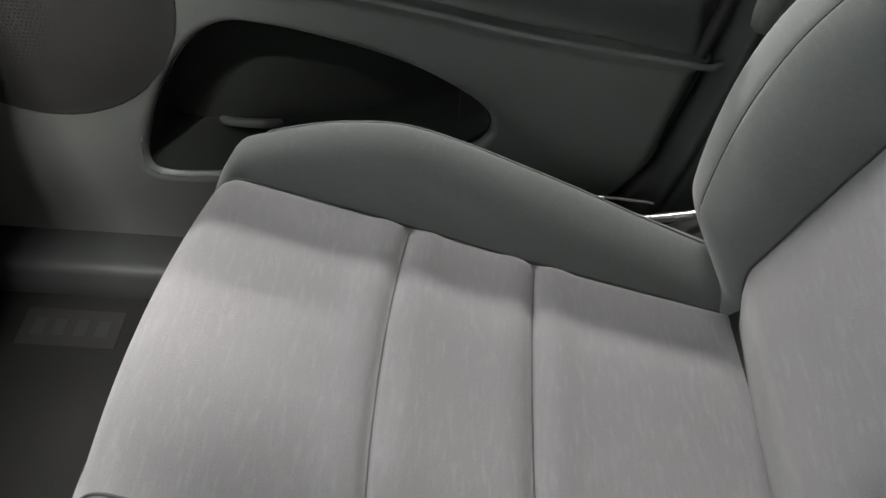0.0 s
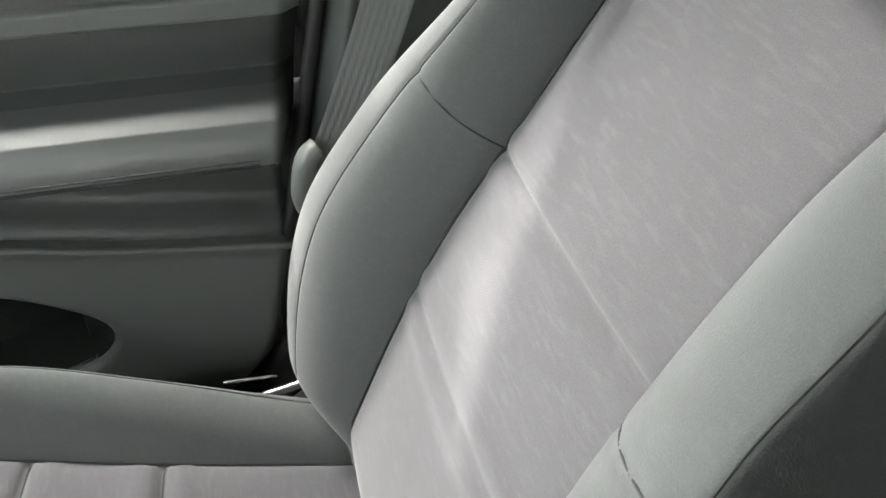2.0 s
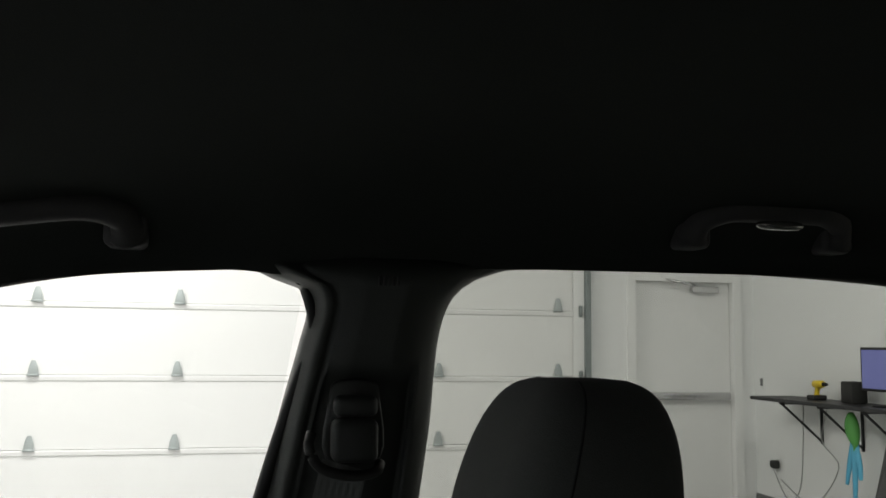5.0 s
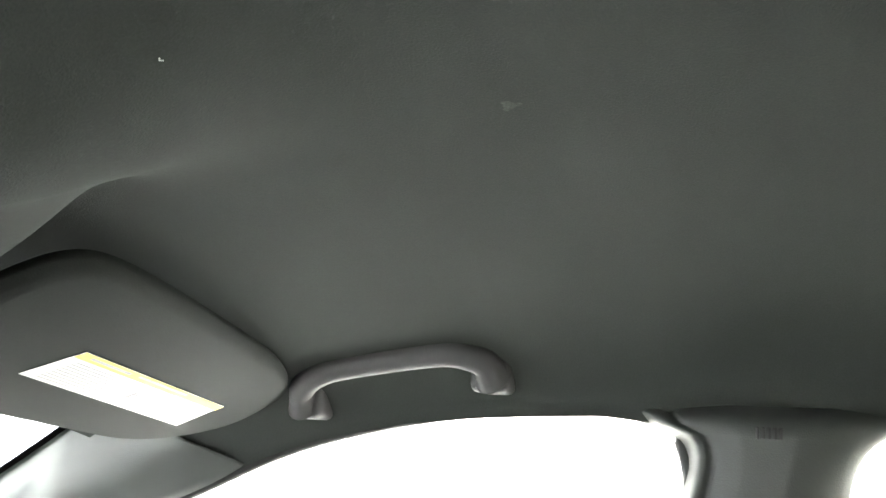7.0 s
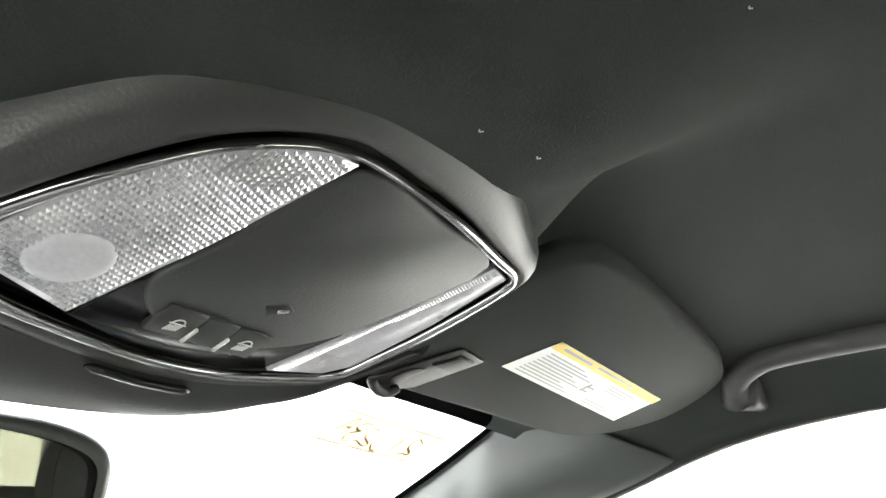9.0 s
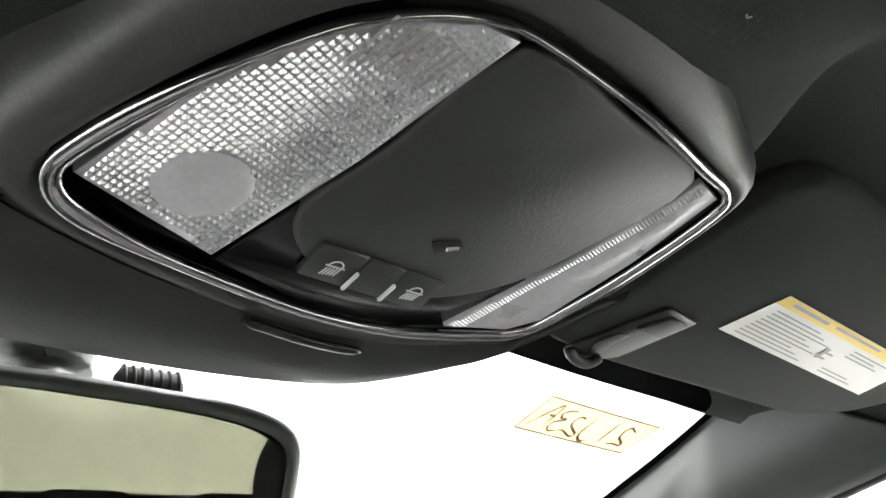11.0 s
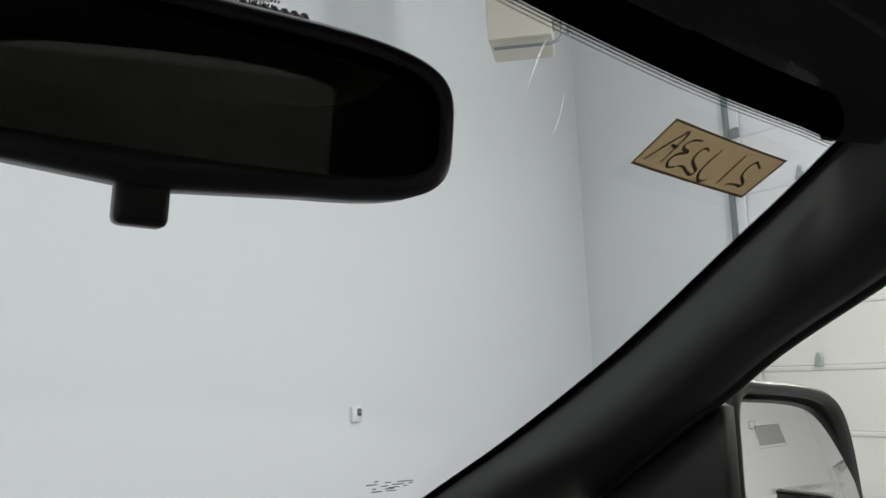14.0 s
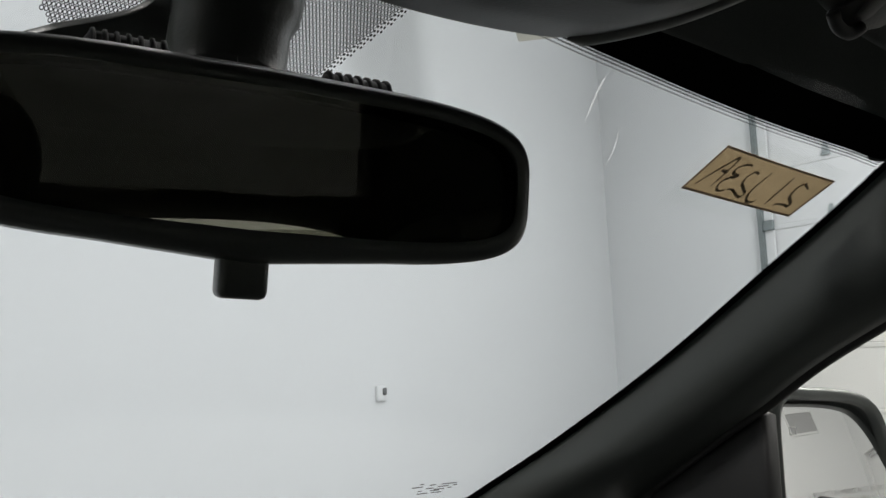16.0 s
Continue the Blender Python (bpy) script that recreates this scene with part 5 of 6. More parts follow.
def sun_visor(side):
    v = thing("sun_visor", "dark grey fabric sun visor folded up, with a warning label", "sun visor", group="sun visors", at=(side * 0.44, 0.41, 1.52))
    P = lambda name, bm, mat, parent=v, label="", smooth=True: local(part(name, bm, mat, parent, label, smooth), v)
    bm = bmesh.new()
    out = smooth_path([(side * x, y, visor_z(x, y)) for x, y in VISOR_OUT], 4, True)
    slab(bm, out, VN, 0.024, 0.45)
    P("visor_board", bm, VISOR)
    n = Vector((side * VN.x, VN.y, VN.z))
    def on(x, y, d=0.0008):
        return Vector((side * x, y, visor_z(x, y))) - n * d
    # label corners; s along the long side, t from rear to front
    A, B, C, D = (0.350, 0.381), (0.592, 0.415), (0.585, 0.466), (0.331, 0.428)
    def lp(s, t, d):
        x = (A[0] * (1 - s) + B[0] * s) * (1 - t) + (D[0] * (1 - s) + C[0] * s) * t
        y = (A[1] * (1 - s) + B[1] * s) * (1 - t) + (D[1] * (1 - s) + C[1] * s) * t
        return on(x, y, d)
    def patch(bm, s0, s1, t0, t1, d):
        bm.faces.new([bm.verts.new(lp(s, t, d)) for s, t in ((s0, t0), (s1, t0), (s1, t1), (s0, t1))])
    bm = bmesh.new()
    patch(bm, 0, 1, 0, 1, 0.0010)
    lab = P("warning_label", bm, PAPER, v, "white warning label with a yellow band", False)
    bm = bmesh.new()
    patch(bm, 0.0, 1, 0, 0.2, 0.0016)
    P("label_band", bm, YELLOW, lab, "", False)
    bm = bmesh.new()
    for k in range(9):
        patch(bm, 0.05, 0.34 + 0.06 * ((k * 7) % 3), 0.28 + 0.075 * k, 0.305 + 0.075 * k, 0.0018)
        if k not in (3, 4, 5, 6):
            patch(bm, 0.6, 0.9 - 0.05 * ((k * 5) % 3), 0.28 + 0.075 * k, 0.305 + 0.075 * k, 0.0018)
    for a, b_, c, d in ((0.48, 0.5, 0.45, 0.7), (0.5, 0.55, 0.52, 0.56), (0.5, 0.54, 0.64, 0.68), (0.06, 0.3, 0.06, 0.12), (0.35, 0.7, 0.05, 0.1)):
        patch(bm, a, b_, c, d, 0.0019)
    P("label_print", bm, INK, lab, "", False)
    # clip plate near the inner end: raised rim round a square button, a scoop and a hooked end
    bm = bmesh.new()
    o = [on(x, y, 0.0) for x, y in ((0.228, 0.479), (0.236, 0.466), (0.2493, 0.4436), (0.2654, 0.4209), (0.271, 0.4195), (0.3038, 0.4263), (0.302, 0.431), (0.2885, 0.4575), (0.278, 0.477), (0.262, 0.4855), (0.24, 0.4855))]
    slab(bm, o, -n, 0.003, 0.25)
    P("clip_plate", bm, CLIPPLASTIC)
    corners = [on(x, y, 0.0036) for x, y in ((0.2599, 0.4422), (0.2748, 0.4258), (0.2947, 0.4296), (0.2885, 0.4465))]
    bm = bmesh.new()
    slab(bm, corners, -n, 0.0016, 0.2)
    P("clip_button", bm, BLACK)
    bm = bmesh.new()
    for k in range(4):
        tube(bm, [corners[k], corners[(k + 1) % 4]], 0.001, 6)
    P("button_rim", bm, CLIPPLASTIC)
    bm = bmesh.new()
    slab(bm, smooth_path([on(x, y, 0.0034) for x, y in ((0.2425, 0.4665), (0.251, 0.4525), (0.2615, 0.4520), (0.258, 0.462), (0.259, 0.4735), (0.25, 0.477))], 3, True), -n, 0.0008, 0.2)
    P("finger_scoop", bm, BLACK)
    bm = bmesh.new()
    tube(bm, smooth_path([on(0.229, 0.4775, 0.002), on(0.238, 0.4825, 0.0065), on(0.2515, 0.4835, 0.008), on(0.2595, 0.478, 0.005)], 5), [0.002] + [0.0042] * 14 + [0.003], 10)
    P("hook", bm, CLIPPLASTIC)
    return v


sun_visor(1)
sun_visor(-1)

CK, CY0, CZ0 = 0.479, 0.3315, 1.5074
CN = Vector((0, CK, 1)).normalized()


def con(x, y, d=0.0):
    """A place on the console face; d below it."""
    return Vector((x, y, CZ0 - CK * (y - CY0))) - CN * d


RING = [(-0.148, 0.338), (-0.142, 0.318), (-0.118, 0.283), (-0.092, 0.254), (-0.068, 0.239), (-0.045, 0.232), (-0.02, 0.232), (0.04, 0.243), (0.095, 0.258), (0.122, 0.266), (0.129, 0.28), (0.122, 0.325), (0.108, 0.371), (0.096, 0.383), (0.076, 0.388), (0.03, 0.394), (-0.02, 0.39), (-0.08, 0.374), (-0.132, 0.355)]
RING_S = [(p.x, p.y) for p in smooth_path([(x, y, 0) for x, y in RING], 5, True)]
RC = (-0.01, 0.315)


def scaled_ring(k, d, grow=0.0):
    out = []
    for x, y in RING_S:
        v = Vector((x - RC[0], y - RC[1]))
        l = v.length
        v = v * ((l * k + grow) / l)
        out.append(con(RC[0] + v.x, RC[1] + v.y, d))
    return out


console = thing("overhead_console", "black plastic overhead console with map lights and chrome ring", "overhead console", at=(0, 0.32, 1.5))
PC = lambda name, bm, mat, parent=console, label="", smooth=True: local(part(name, bm, mat, parent, label, smooth), console)
# bezel: from the lining down to the ring
bm = bmesh.new()
def wide_ring(d, grow):
    """Bezel outline, broader towards the rear."""
    out = []
    for (x, y), p in zip(RING_S, scaled_ring(1, d, grow)):
        k = step((0.30 - y) / 0.06) * grow * 0.15
        r = 0.35 * grow * step((x - 0.04) / 0.08)
        out.append(p + Vector((-r, -k * (1 - 0.6 * step((x - 0.06) / 0.06)), k * CK)))
    return out


rows = [wide_ring(-0.07, 0.029), wide_ring(-0.03, 0.029), wide_ring(-0.018, 0.0275), wide_ring(-0.009, 0.0245), wide_ring(-0.003, 0.0195), wide_ring(0.001, 0.013), wide_ring(0.0025, 0.008), scaled_ring(1, 0.002, 0.004), scaled_ring(1, -0.004, 0.0)]
sheet(bm, rows, True)
PC("bezel", bm, BEZEL)
bm = bmesh.new()
pts = scaled_ring(1, 0.002, -0.002)
n = len(pts)
rings = []
for i in range(n):
    d = (pts[(i + 1) % n] - pts[i - 1]).normalized()
    a = d.cross(CN).normalized()
    lip_ = 0.0015 + 0.0013 * step((pts[i].x - 0.01) / 0.06) + 0.0013 * step((pts[i].y - 0.33) / 0.03) + 0.0026 * step((-0.095 - pts[i].x) / 0.04)
    rings.append([pts[i] + a * lip_ * math.cos(t) + CN * 0.003 * math.sin(t) for t in [2 * math.pi * k / 10 for k in range(10)]])
sheet(bm, rings + [rings[0]], True)
bmesh.ops.remove_doubles(bm, verts=bm.verts, dist=0.0001)
PC("chrome_ring", bm, DARKCHROME, console, "chrome trim ring")
bm = bmesh.new()
bm.faces.new([bm.verts.new(p) for p in scaled_ring(0.99, -0.008)])
PC("face_plate", bm, GLOSSBLACK, smooth=False)

# map light lenses: ribbed clear plastic with many small raised pyramids
LEFT_LENS = [(-0.140, 0.334), (-0.116, 0.287), (-0.09, 0.257), (-0.066, 0.243), (-0.045, 0.2365), (-0.028, 0.2375), (-0.05, 0.30), (-0.079, 0.362)]
RIGHT_LENS = [(0.103, 0.266), (0.12, 0.271), (0.116, 0.318), (0.102, 0.369), (0.088, 0.380), (0.052, 0.384), (0.082, 0.325)]


def lens(outline, name, nx, cell, round_spot=None):
    bm = bmesh.new()
    o = [con(x, y, -0.002) for x, y in outline]
    slab(bm, o, -CN, 0.004, 0.2)
    l = PC(name, bm, LENSBASE if round_spot else LENSEYE, console, "clear prismatic map light lens")
    bm = bmesh.new()
    xs = [p[0] for p in outline]
    ys = [p[1] for p in outline]
    ax = Vector((-0.38, 0.925))
    bx = Vector((0.925, 0.38))
    c = Vector((sum(xs) / len(xs), sum(ys) / len(ys)))
    for i in range(-nx, nx + 1):
        for j in range(-nx, nx + 1):
            q = c + ax * (i * cell) + bx * (j * cell)
            if not inside(q.x, q.y, outline) or edge_distance(q.x, q.y, outline) < cell * 0.6:
                continue
            if not round_spot and q.x > 0.112 - 0.432 * (q.y - 0.266):
                continue
            if round_spot and (q - Vector(round_spot[:2])).length < round_spot[2]:
                continue
            h = cell * 0.4
            base = [con(*(q + ax * a * h + bx * b * h), 0.0022) for a, b in ((-1, -1), (1, -1), (1, 1), (-1, 1))]
            top = [con(*(q + ax * a * h * 0.35 + bx * b * h * 0.35), 0.0022 + cell * 0.3) for a, b in ((-1, -1), (1, -1), (1, 1), (-1, 1))]
            bv, tv = [bm.verts.new(p) for p in base], [bm.verts.new(p) for p in top]
            bm.faces.new(tv)
            for k in range(4):
                bm.faces.new((bv[k], bv[(k + 1) % 4], tv[(k + 1) % 4], tv[k]))
    pr = PC("prism_field", bm, LENSPLASTIC, l, "", False)
    tagged(pr, kind="stuff")
    if round_spot:
        bm = bmesh.new()
        cx, cy, r = round_spot
        rr = [[con(cx + r * 1.12 * k * math.cos(a), cy + r * 0.95 * k * math.sin(a), 0.0022 + 0.003 * math.sqrt(max(0, 1 - k * k))) for a in [2 * math.pi * i / 40 for i in range(40)]] for k in (1.0, 0.95, 0.8, 0.6, 0.3, 0.05)]
        sheet(bm, rr, True)
        bm.faces.new([bm.verts.new(p) for p in rr[-1]])
        PC("lens_eye", bm, LENSEYE, l, "smooth round lens spot")
    return l


LENSBASE = material("lens_backing", (0.62, 0.62, 0.65), 0.3, metal=0.6, bump=0, vary=0.2, patch=25, spec=0.6)
LENSPLASTIC = material("clear_ribbed_plastic", (0.93, 0.93, 0.96), 0.14, metal=0.5, bump=0.0, vary=0.25, patch=25, spec=0.8)
LENSEYE = material("frosted_lens_eye", (0.6, 0.6, 0.64), 0.3, bump=0.0, vary=0.16, patch=30, spec=0.6)
LL = lens(LEFT_LENS, "map_light_lens", 46, 0.0029, (-0.098, 0.327, 0.0165))
lens(RIGHT_LENS, "map_light_lens", 80, 0.0016)
bm = bmesh.new()
for k in range(9):
    cx, cy = -0.075 + 0.0035 * k, 0.25
    bm.faces.new([bm.verts.new(con(x, y, 0.0048)) for x, y in ((cx, cy - 0.008 + 0.0006 * k), (cx + 0.0016, cy - 0.008 + 0.0006 * k), (cx - 0.004, cy + 0.012), (cx - 0.0056, cy + 0.012))])
PC("lens_ribs", bm, INK, LL, "", False)

# bin door between the lenses, button block, latch
bm = bmesh.new()
BIN = [(-0.024, 0.239), (0.04, 0.2495), (0.098, 0.2655), (0.078, 0.325), (0.058, 0.352), (0.03, 0.366), (0.0, 0.368), (-0.03, 0.362), (-0.052, 0.345), (-0.058, 0.325), (-0.045, 0.295)]
slab(bm, smooth_path([con(x, y, -0.006) for x, y in BIN], 4, True), -CN, 0.009, 0.35)
PC("bin_door", bm, PLASTIC, console, "matt black sunglass bin door")
bm = bmesh.new()
slab(bm, [con(x, y, -0.004) for x, y in ((-0.076, 0.366), (-0.055, 0.322), (0.0, 0.34), (0.072, 0.345), (0.051, 0.386), (0.03, 0.391), (-0.02, 0.387))], -CN, 0.004, 0.3)
PC("button_plate", bm, GLOSSBLACK)
for i, (x0, x1) in enumerate(((-0.041, -0.0165), (-0.016, 0.0045), (0.005, 0.0285))):
    bm = bmesh.new()
    def yy(x):
        return 0.359 + 0.16 * x
    slab(bm, [con(x, y, 0.0) for x, y in ((x0, yy(x0) - 0.011), (x1, yy(x1) - 0.011), (x1 - 0.001, yy(x1) + 0.009), (x0 - 0.001, yy(x0) + 0.009))], -CN, 0.0045, 0.25)
    bt = PC("button", bm, PLASTIC)
    if i != 1:
        cx = (x0 + x1) / 2
        bm = bmesh.new()
        def stroke(pts, r=0.00045):
            tube(bm, [con(x, y, 0.0047) for x, y in pts], r, 5)
        c_y = yy(cx) - 0.001
        stroke([(cx + 0.0035 * math.cos(a), c_y + 0.0034 * math.sin(a)) for a in [math.pi + math.pi * k / 8 for k in range(9)]])
        stroke([(cx - 0.0048, c_y - 0.0006), (cx + 0.0048, c_y + 0.0006)])
        for k in range(5):
            stroke([(cx - 0.0032 + 0.0016 * k, c_y + 0.001), (cx - 0.0046 + 0.0016 * k, c_y + 0.0052)], 0.0004)
        PC("lamp_symbol", bm, WHITEPRINT, bt, "white printed lamp symbol", False)
for x in (-0.0172, 0.0038):
    bm = bmesh.new()
    slab(bm, [con(a, b, 0.0042) for a, b in ((x - 0.0006, 0.359 + 0.16 * x - 0.002), (x + 0.0006, 0.359 + 0.16 * x - 0.002), (x - 0.0006, 0.359 + 0.16 * x + 0.009), (x - 0.0018, 0.359 + 0.16 * x + 0.009))], -CN, 0.002, 0.3)
    PC("button_marker", bm, WHITEPRINT)
bm = bmesh.new()
slab(bm, [con(x, y, 0.002) for x, y in ((0.004, 0.330), (0.016, 0.326), (0.022, 0.330), (0.010, 0.337))], -CN, 0.0015, 0.3)
PC("latch_hole", bm, BLACK, console, "dark latch opening")
bm = bmesh.new()
slab(bm, [con(x, y, 0.003) for x, y in ((0.012, 0.3305), (0.0175, 0.3285), (0.0185, 0.3305), (0.013, 0.333))], -CN, 0.0015, 0.3)
PC("latch_tab", bm, STEEL, console, "small bright latch tab")

# front fairing from the ring down to the windshield, with an oval slot trim
bm = bmesh.new()
LIP = [(-0.20, 0.418), (-0.16, 0.428), (-0.10, 0.438), (-0.03, 0.445), (0.03, 0.444), (0.06, 0.43), (0.088, 0.402), (0.125, 0.345)]
RIM = [(-0.185, 0.33), (-0.160, 0.352), (-0.10, 0.378), (-0.03, 0.396), (0.03, 0.401), (0.07, 0.396), (0.102, 0.385), (0.133, 0.335)]
lip, rimp = smooth_path([con(x, y, 0.0) for x, y in LIP], 5), smooth_path([con(x, y, 0.002) for x, y in RIM], 5)
rows = [rimp]
for t in (0.25, 0.5, 0.75):
    rows.append([a.lerp(b, t) - CN * 0.006 * math.sin(math.pi * t) for a, b in zip(rimp, lip)])
fw = lambda p, k, dy, dz: Vector((p.x * (1 + (0.5 * k if p.x > 0 else 0.05 * k)), p.y + dy, p.z + dz))
rows += [lip, [fw(p, 0.1, 0.004, 0.0005) for p in lip], [fw(p, 0.5, 0.04, 0.006) for p in lip], [fw(p, 1, 0.080, 0.013) for p in lip], [fw(p, 1, 0.084, 0.018) for p in lip], [fw(p, 1, 0.09, 0.04) for p in lip], [Vector((p.x * 1.5 if p.x > 0 else p.x * 1.05, max(p.y + 0.1, 0.55), 1.60)) for p in lip]]
sheet(bm, rows)
PC("front_fairing", bm, FAIRING)
bm = bmesh.new()
cap = [fw(p, 1, 0.080, 0.0125) for p in lip if p.x > 0.035]
tube(bm, cap, [0.001] + [0.0065] * (len(cap) - 2) + [0.003], 10, 0.6)
PC("side_cap", bm, PALEPLASTIC)
bm = bmesh.new()
slot = [con(-0.05 + 0.068 * t, 0.394 + 0.012 * math.sin(math.pi * t * 0.5), 0.006) for t in grid_of(14)]
tube(bm, slot, [0.0015] + [0.0042] * 13 + [0.0015], 8, 0.6)
PC("slot_trim", bm, GLOSSBLACK)
bm = bmesh.new()
tube(bm, [con(-0.158 - 0.02 * t, 0.352 + 0.05 * t, 0.006 * math.sin(math.pi * t)) for t in grid_of(10)], 0.0016, 6)
PC("panel_gap", bm, BLACK)


def grab_handle(side, y0, y1, label, reach=1.0):
    g = thing("grab_handle", label, "grab handle", group="grab handles", at=(side * 0.66, (y0 + y1) / 2, 1.53))
    def base(y, d=0.0):
        """d from 0 at the roof rail to 1 at the grip."""
        z = smoothtable(y, Z_EDGE)
        return Vector((side * (0.692 - 0.046 * d * reach), y, z + 0.026 + (0.03 + 0.03 * (1 - reach)) * d))
    bm = bmesh.new()
    pts = [base(y0, 0.5), base(y0 - 0.001, 0.7), base(y0 - 0.006, 0.95), base(y0 - 0.03, 1.2), base(y0 * 0.7 + y1 * 0.3, 1.25), base(y0 * 0.3 + y1 * 0.7, 1.25), base(y1 + 0.03, 1.2), base(y1 + 0.006, 0.95), base(y1 + 0.001, 0.7), base(y1, 0.5)]
    path = smooth_path(pts, 7)
    n = len(path)
    tube(bm, path, [0.0125 + 0.0075 * abs(2 * i / (n - 1) - 1) ** 4 for i in range(n)], 16, 1.25)
    local(part("grip", bm, HANDLE, g), g)
    for y in (y0 - 0.002, y1 + 0.002):
        bm = bmesh.new()
        c = base(y, 0.5)
        box(bm, (-0.010, -0.021, -0.018), (0.032, 0.021, 0.024), 0.009, 3, Matrix.Translation(c))
        local(part("mount", bm, HANDLE, g), g)
    return g


for side in (1, -1):
    grab_handle(side, 0.362, 0.148, "dark grey plastic grab handle above the front window")
    grab_handle(side, -0.47, -0.66, "dark grey plastic grab handle folded up above the rear window", 0.8)
hk = thing("coat_hook", "small pale coat hook on the rear roof rail", "coat hook", at=(0.645, -0.56, 1.59))
bm = bmesh.new()
slab(bm, smooth_path([(0.64, -0.56 + a, 1.588 + b) for a, b in ((-0.03, 0), (-0.02, 0.005), (0.02, 0.005), (0.03, 0), (0.02, -0.005), (-0.02, -0.005))], 3, True), (-1, 0, 0), 0.01, 0.3)
local(part("hook_plate", bm, STEEL, hk), hk)

for x, y, r in ((0.084, 0.117, 0.00035), (0.0, 0.197, 0.0003), (0.04, 0.196, 0.0003)):
    z = headliner_point(x / 0.70, y).z - 0.0012
    bm = bmesh.new()
    tube(bm, smooth_path([(x - 0.0012, y, z), (x, y + 0.0008, z - 0.0004), (x + 0.0014, y - 0.0003, z)], 3), r, 5)
    tagged(part("lint", bm, BEIGEGREY), "tiny pale speck of lint on the headliner", "lint", group="lint specks")
# pale rubbed mark on the lining
mark = thing("scuff_mark", "faint pale rubbed mark on the headliner", "scuff mark", at=(0.255, 0.01, headliner_point(0.364, 0.01).z))
for dx, dy, w, l in ((0.0, 0.0, 0.0035, 0.006), (0.004, 0.004, 0.002, 0.003), (-0.004, 0.003, 0.002, 0.003)):
    bm = bmesh.new()
    bm.faces.new([bm.verts.new(headliner_point((0.255 + dx + w * math.cos(a) * (1 + 0.3 * math.sin(3 * a))) / 0.70, 0.01 + dy + l * math.sin(a)) - Vector((0, 0, 0.0009))) for a in [2 * math.pi * k / 18 for k in range(18)]])
    local(part("smear", bm, SCUFF, mark), mark)

# ---- rear-view mirror ----
mir = thing("rear_view_mirror", "black framed rear-view mirror on a windshield stalk", "mirror", at=(-0.07, 0.63, 1.41))
MM = Matrix.Translation((-0.072, 0.632, 1.4135)) @ Euler((radians(4), radians(4.5), radians(-7))).to_matrix().to_4x4()
PM = lambda name, bm, mat, parent=mir, label="", smooth=True: local(part(name, bm, mat, parent, label, smooth), mir)


def mirror_outline(k, d, hw=0.169, hz=0.0445):
    pts = []
    for i in range(64):
        a = 2 * math.pi * i / 64
        ca, sa = math.cos(a), math.sin(a)
        x = (hw + k) * math.copysign(abs(ca) ** 0.32, ca)
        z = (hz + k) * math.copysign(abs(sa) ** 0.5, sa)
        z += -0.006 * (1 - (x / hw) ** 2) if sa < 0 else 0.006 * (1 - (x / hw) ** 2)
        if sa < 0 and k > -0.005:
            z -= 0.005 * step((0.06 - abs(x)) / 0.03)
        pts.append(MM @ Vector((x, d, z)))
    return pts


bm = bmesh.new()
rows = [mirror_outline(-0.012, -0.012), mirror_outline(-0.010, -0.0135), mirror_outline(-0.004, -0.012), mirror_outline(0, -0.006), mirror_outline(0, 0.012), mirror_outline(-0.012, 0.034), mirror_outline(-0.03, 0.042)]
sheet(bm, rows, True)
bm.faces.new([bm.verts.new(p) for p in rows[-1]])
PM("mirror_housing", bm, SOFT)
bm = bmesh.new()
tilt = MM @ Euler((radians(-2.1), 0, 0)).to_matrix().to_4x4() @ MM.inverted()
bm.faces.new([bm.verts.new(tilt @ p) for p in mirror_outline(-0.0085, -0.004)])
PM("mirror_glass", bm, DARKMIRROR, mir, "dark dimming mirror glass", False)
bm = bmesh.new()
tilt = MM @ Euler((radians(4.3), 0, 0)).to_matrix().to_4x4() @ MM.inverted()
bm.faces.new([bm.verts.new(tilt @ p) for p in mirror_outline(-0.0085, -0.0098)])
PM("prism_face", bm, PRISM, mir, "clear front face of the mirror prism", False)
bm = bmesh.new()
box(bm, (-0.0165, -0.004, -0.0745), (0.0105, 0.014, -0.044), 0.004, 2, MM)
PM("dimming_tab", bm, SOFT)
for x in (-0.068, 0.062):
    bm = bmesh.new()
    tube(bm, [MM @ Vector((x - 0.023, 0.024, 0.048)), MM @ Vector((x - 0.019, 0.024, 0.048)), MM @ Vector((x + 0.019, 0.024, 0.048)), MM @ Vector((x + 0.023, 0.024, 0.048))], [0.007, 0.0135, 0.0135, 0.007], 18)
    kn = PM("knurled_knob", bm, BLACK)
    for k in range(7):
        bm = tube(bmesh.new(), [MM @ Vector((x - 0.0195 + 0.006 * k + dx, 0.024, 0.048)) for dx in (0, 0.0008, 0.0022, 0.003)], [0.0135, 0.0150, 0.0150, 0.0135], 18)
        PM("ridge", bm, BLACK, kn)
bm = bmesh.new()
tube(bm, smooth_path([MM @ Vector((-0.005, 0.035, 0.01)), MM @ Vector((-0.005, 0.07, 0.05)), Vector((-0.058, 0.70, 1.515)), Vector((-0.046, 0.70, 1.56))], 6), [0.03] * 6 + [0.037] * 7 + [0.041] * 6, 18)
PM("stalk", bm, SOFT)

# ---- windshield details ----
def on_glass(x, z, d=0.0):
    y = glass_y(x, z)
    n = Vector((0.25 * x, 0.526, 0.84)).normalized()
    return Vector((x, y, z + 0.003)) - n * d


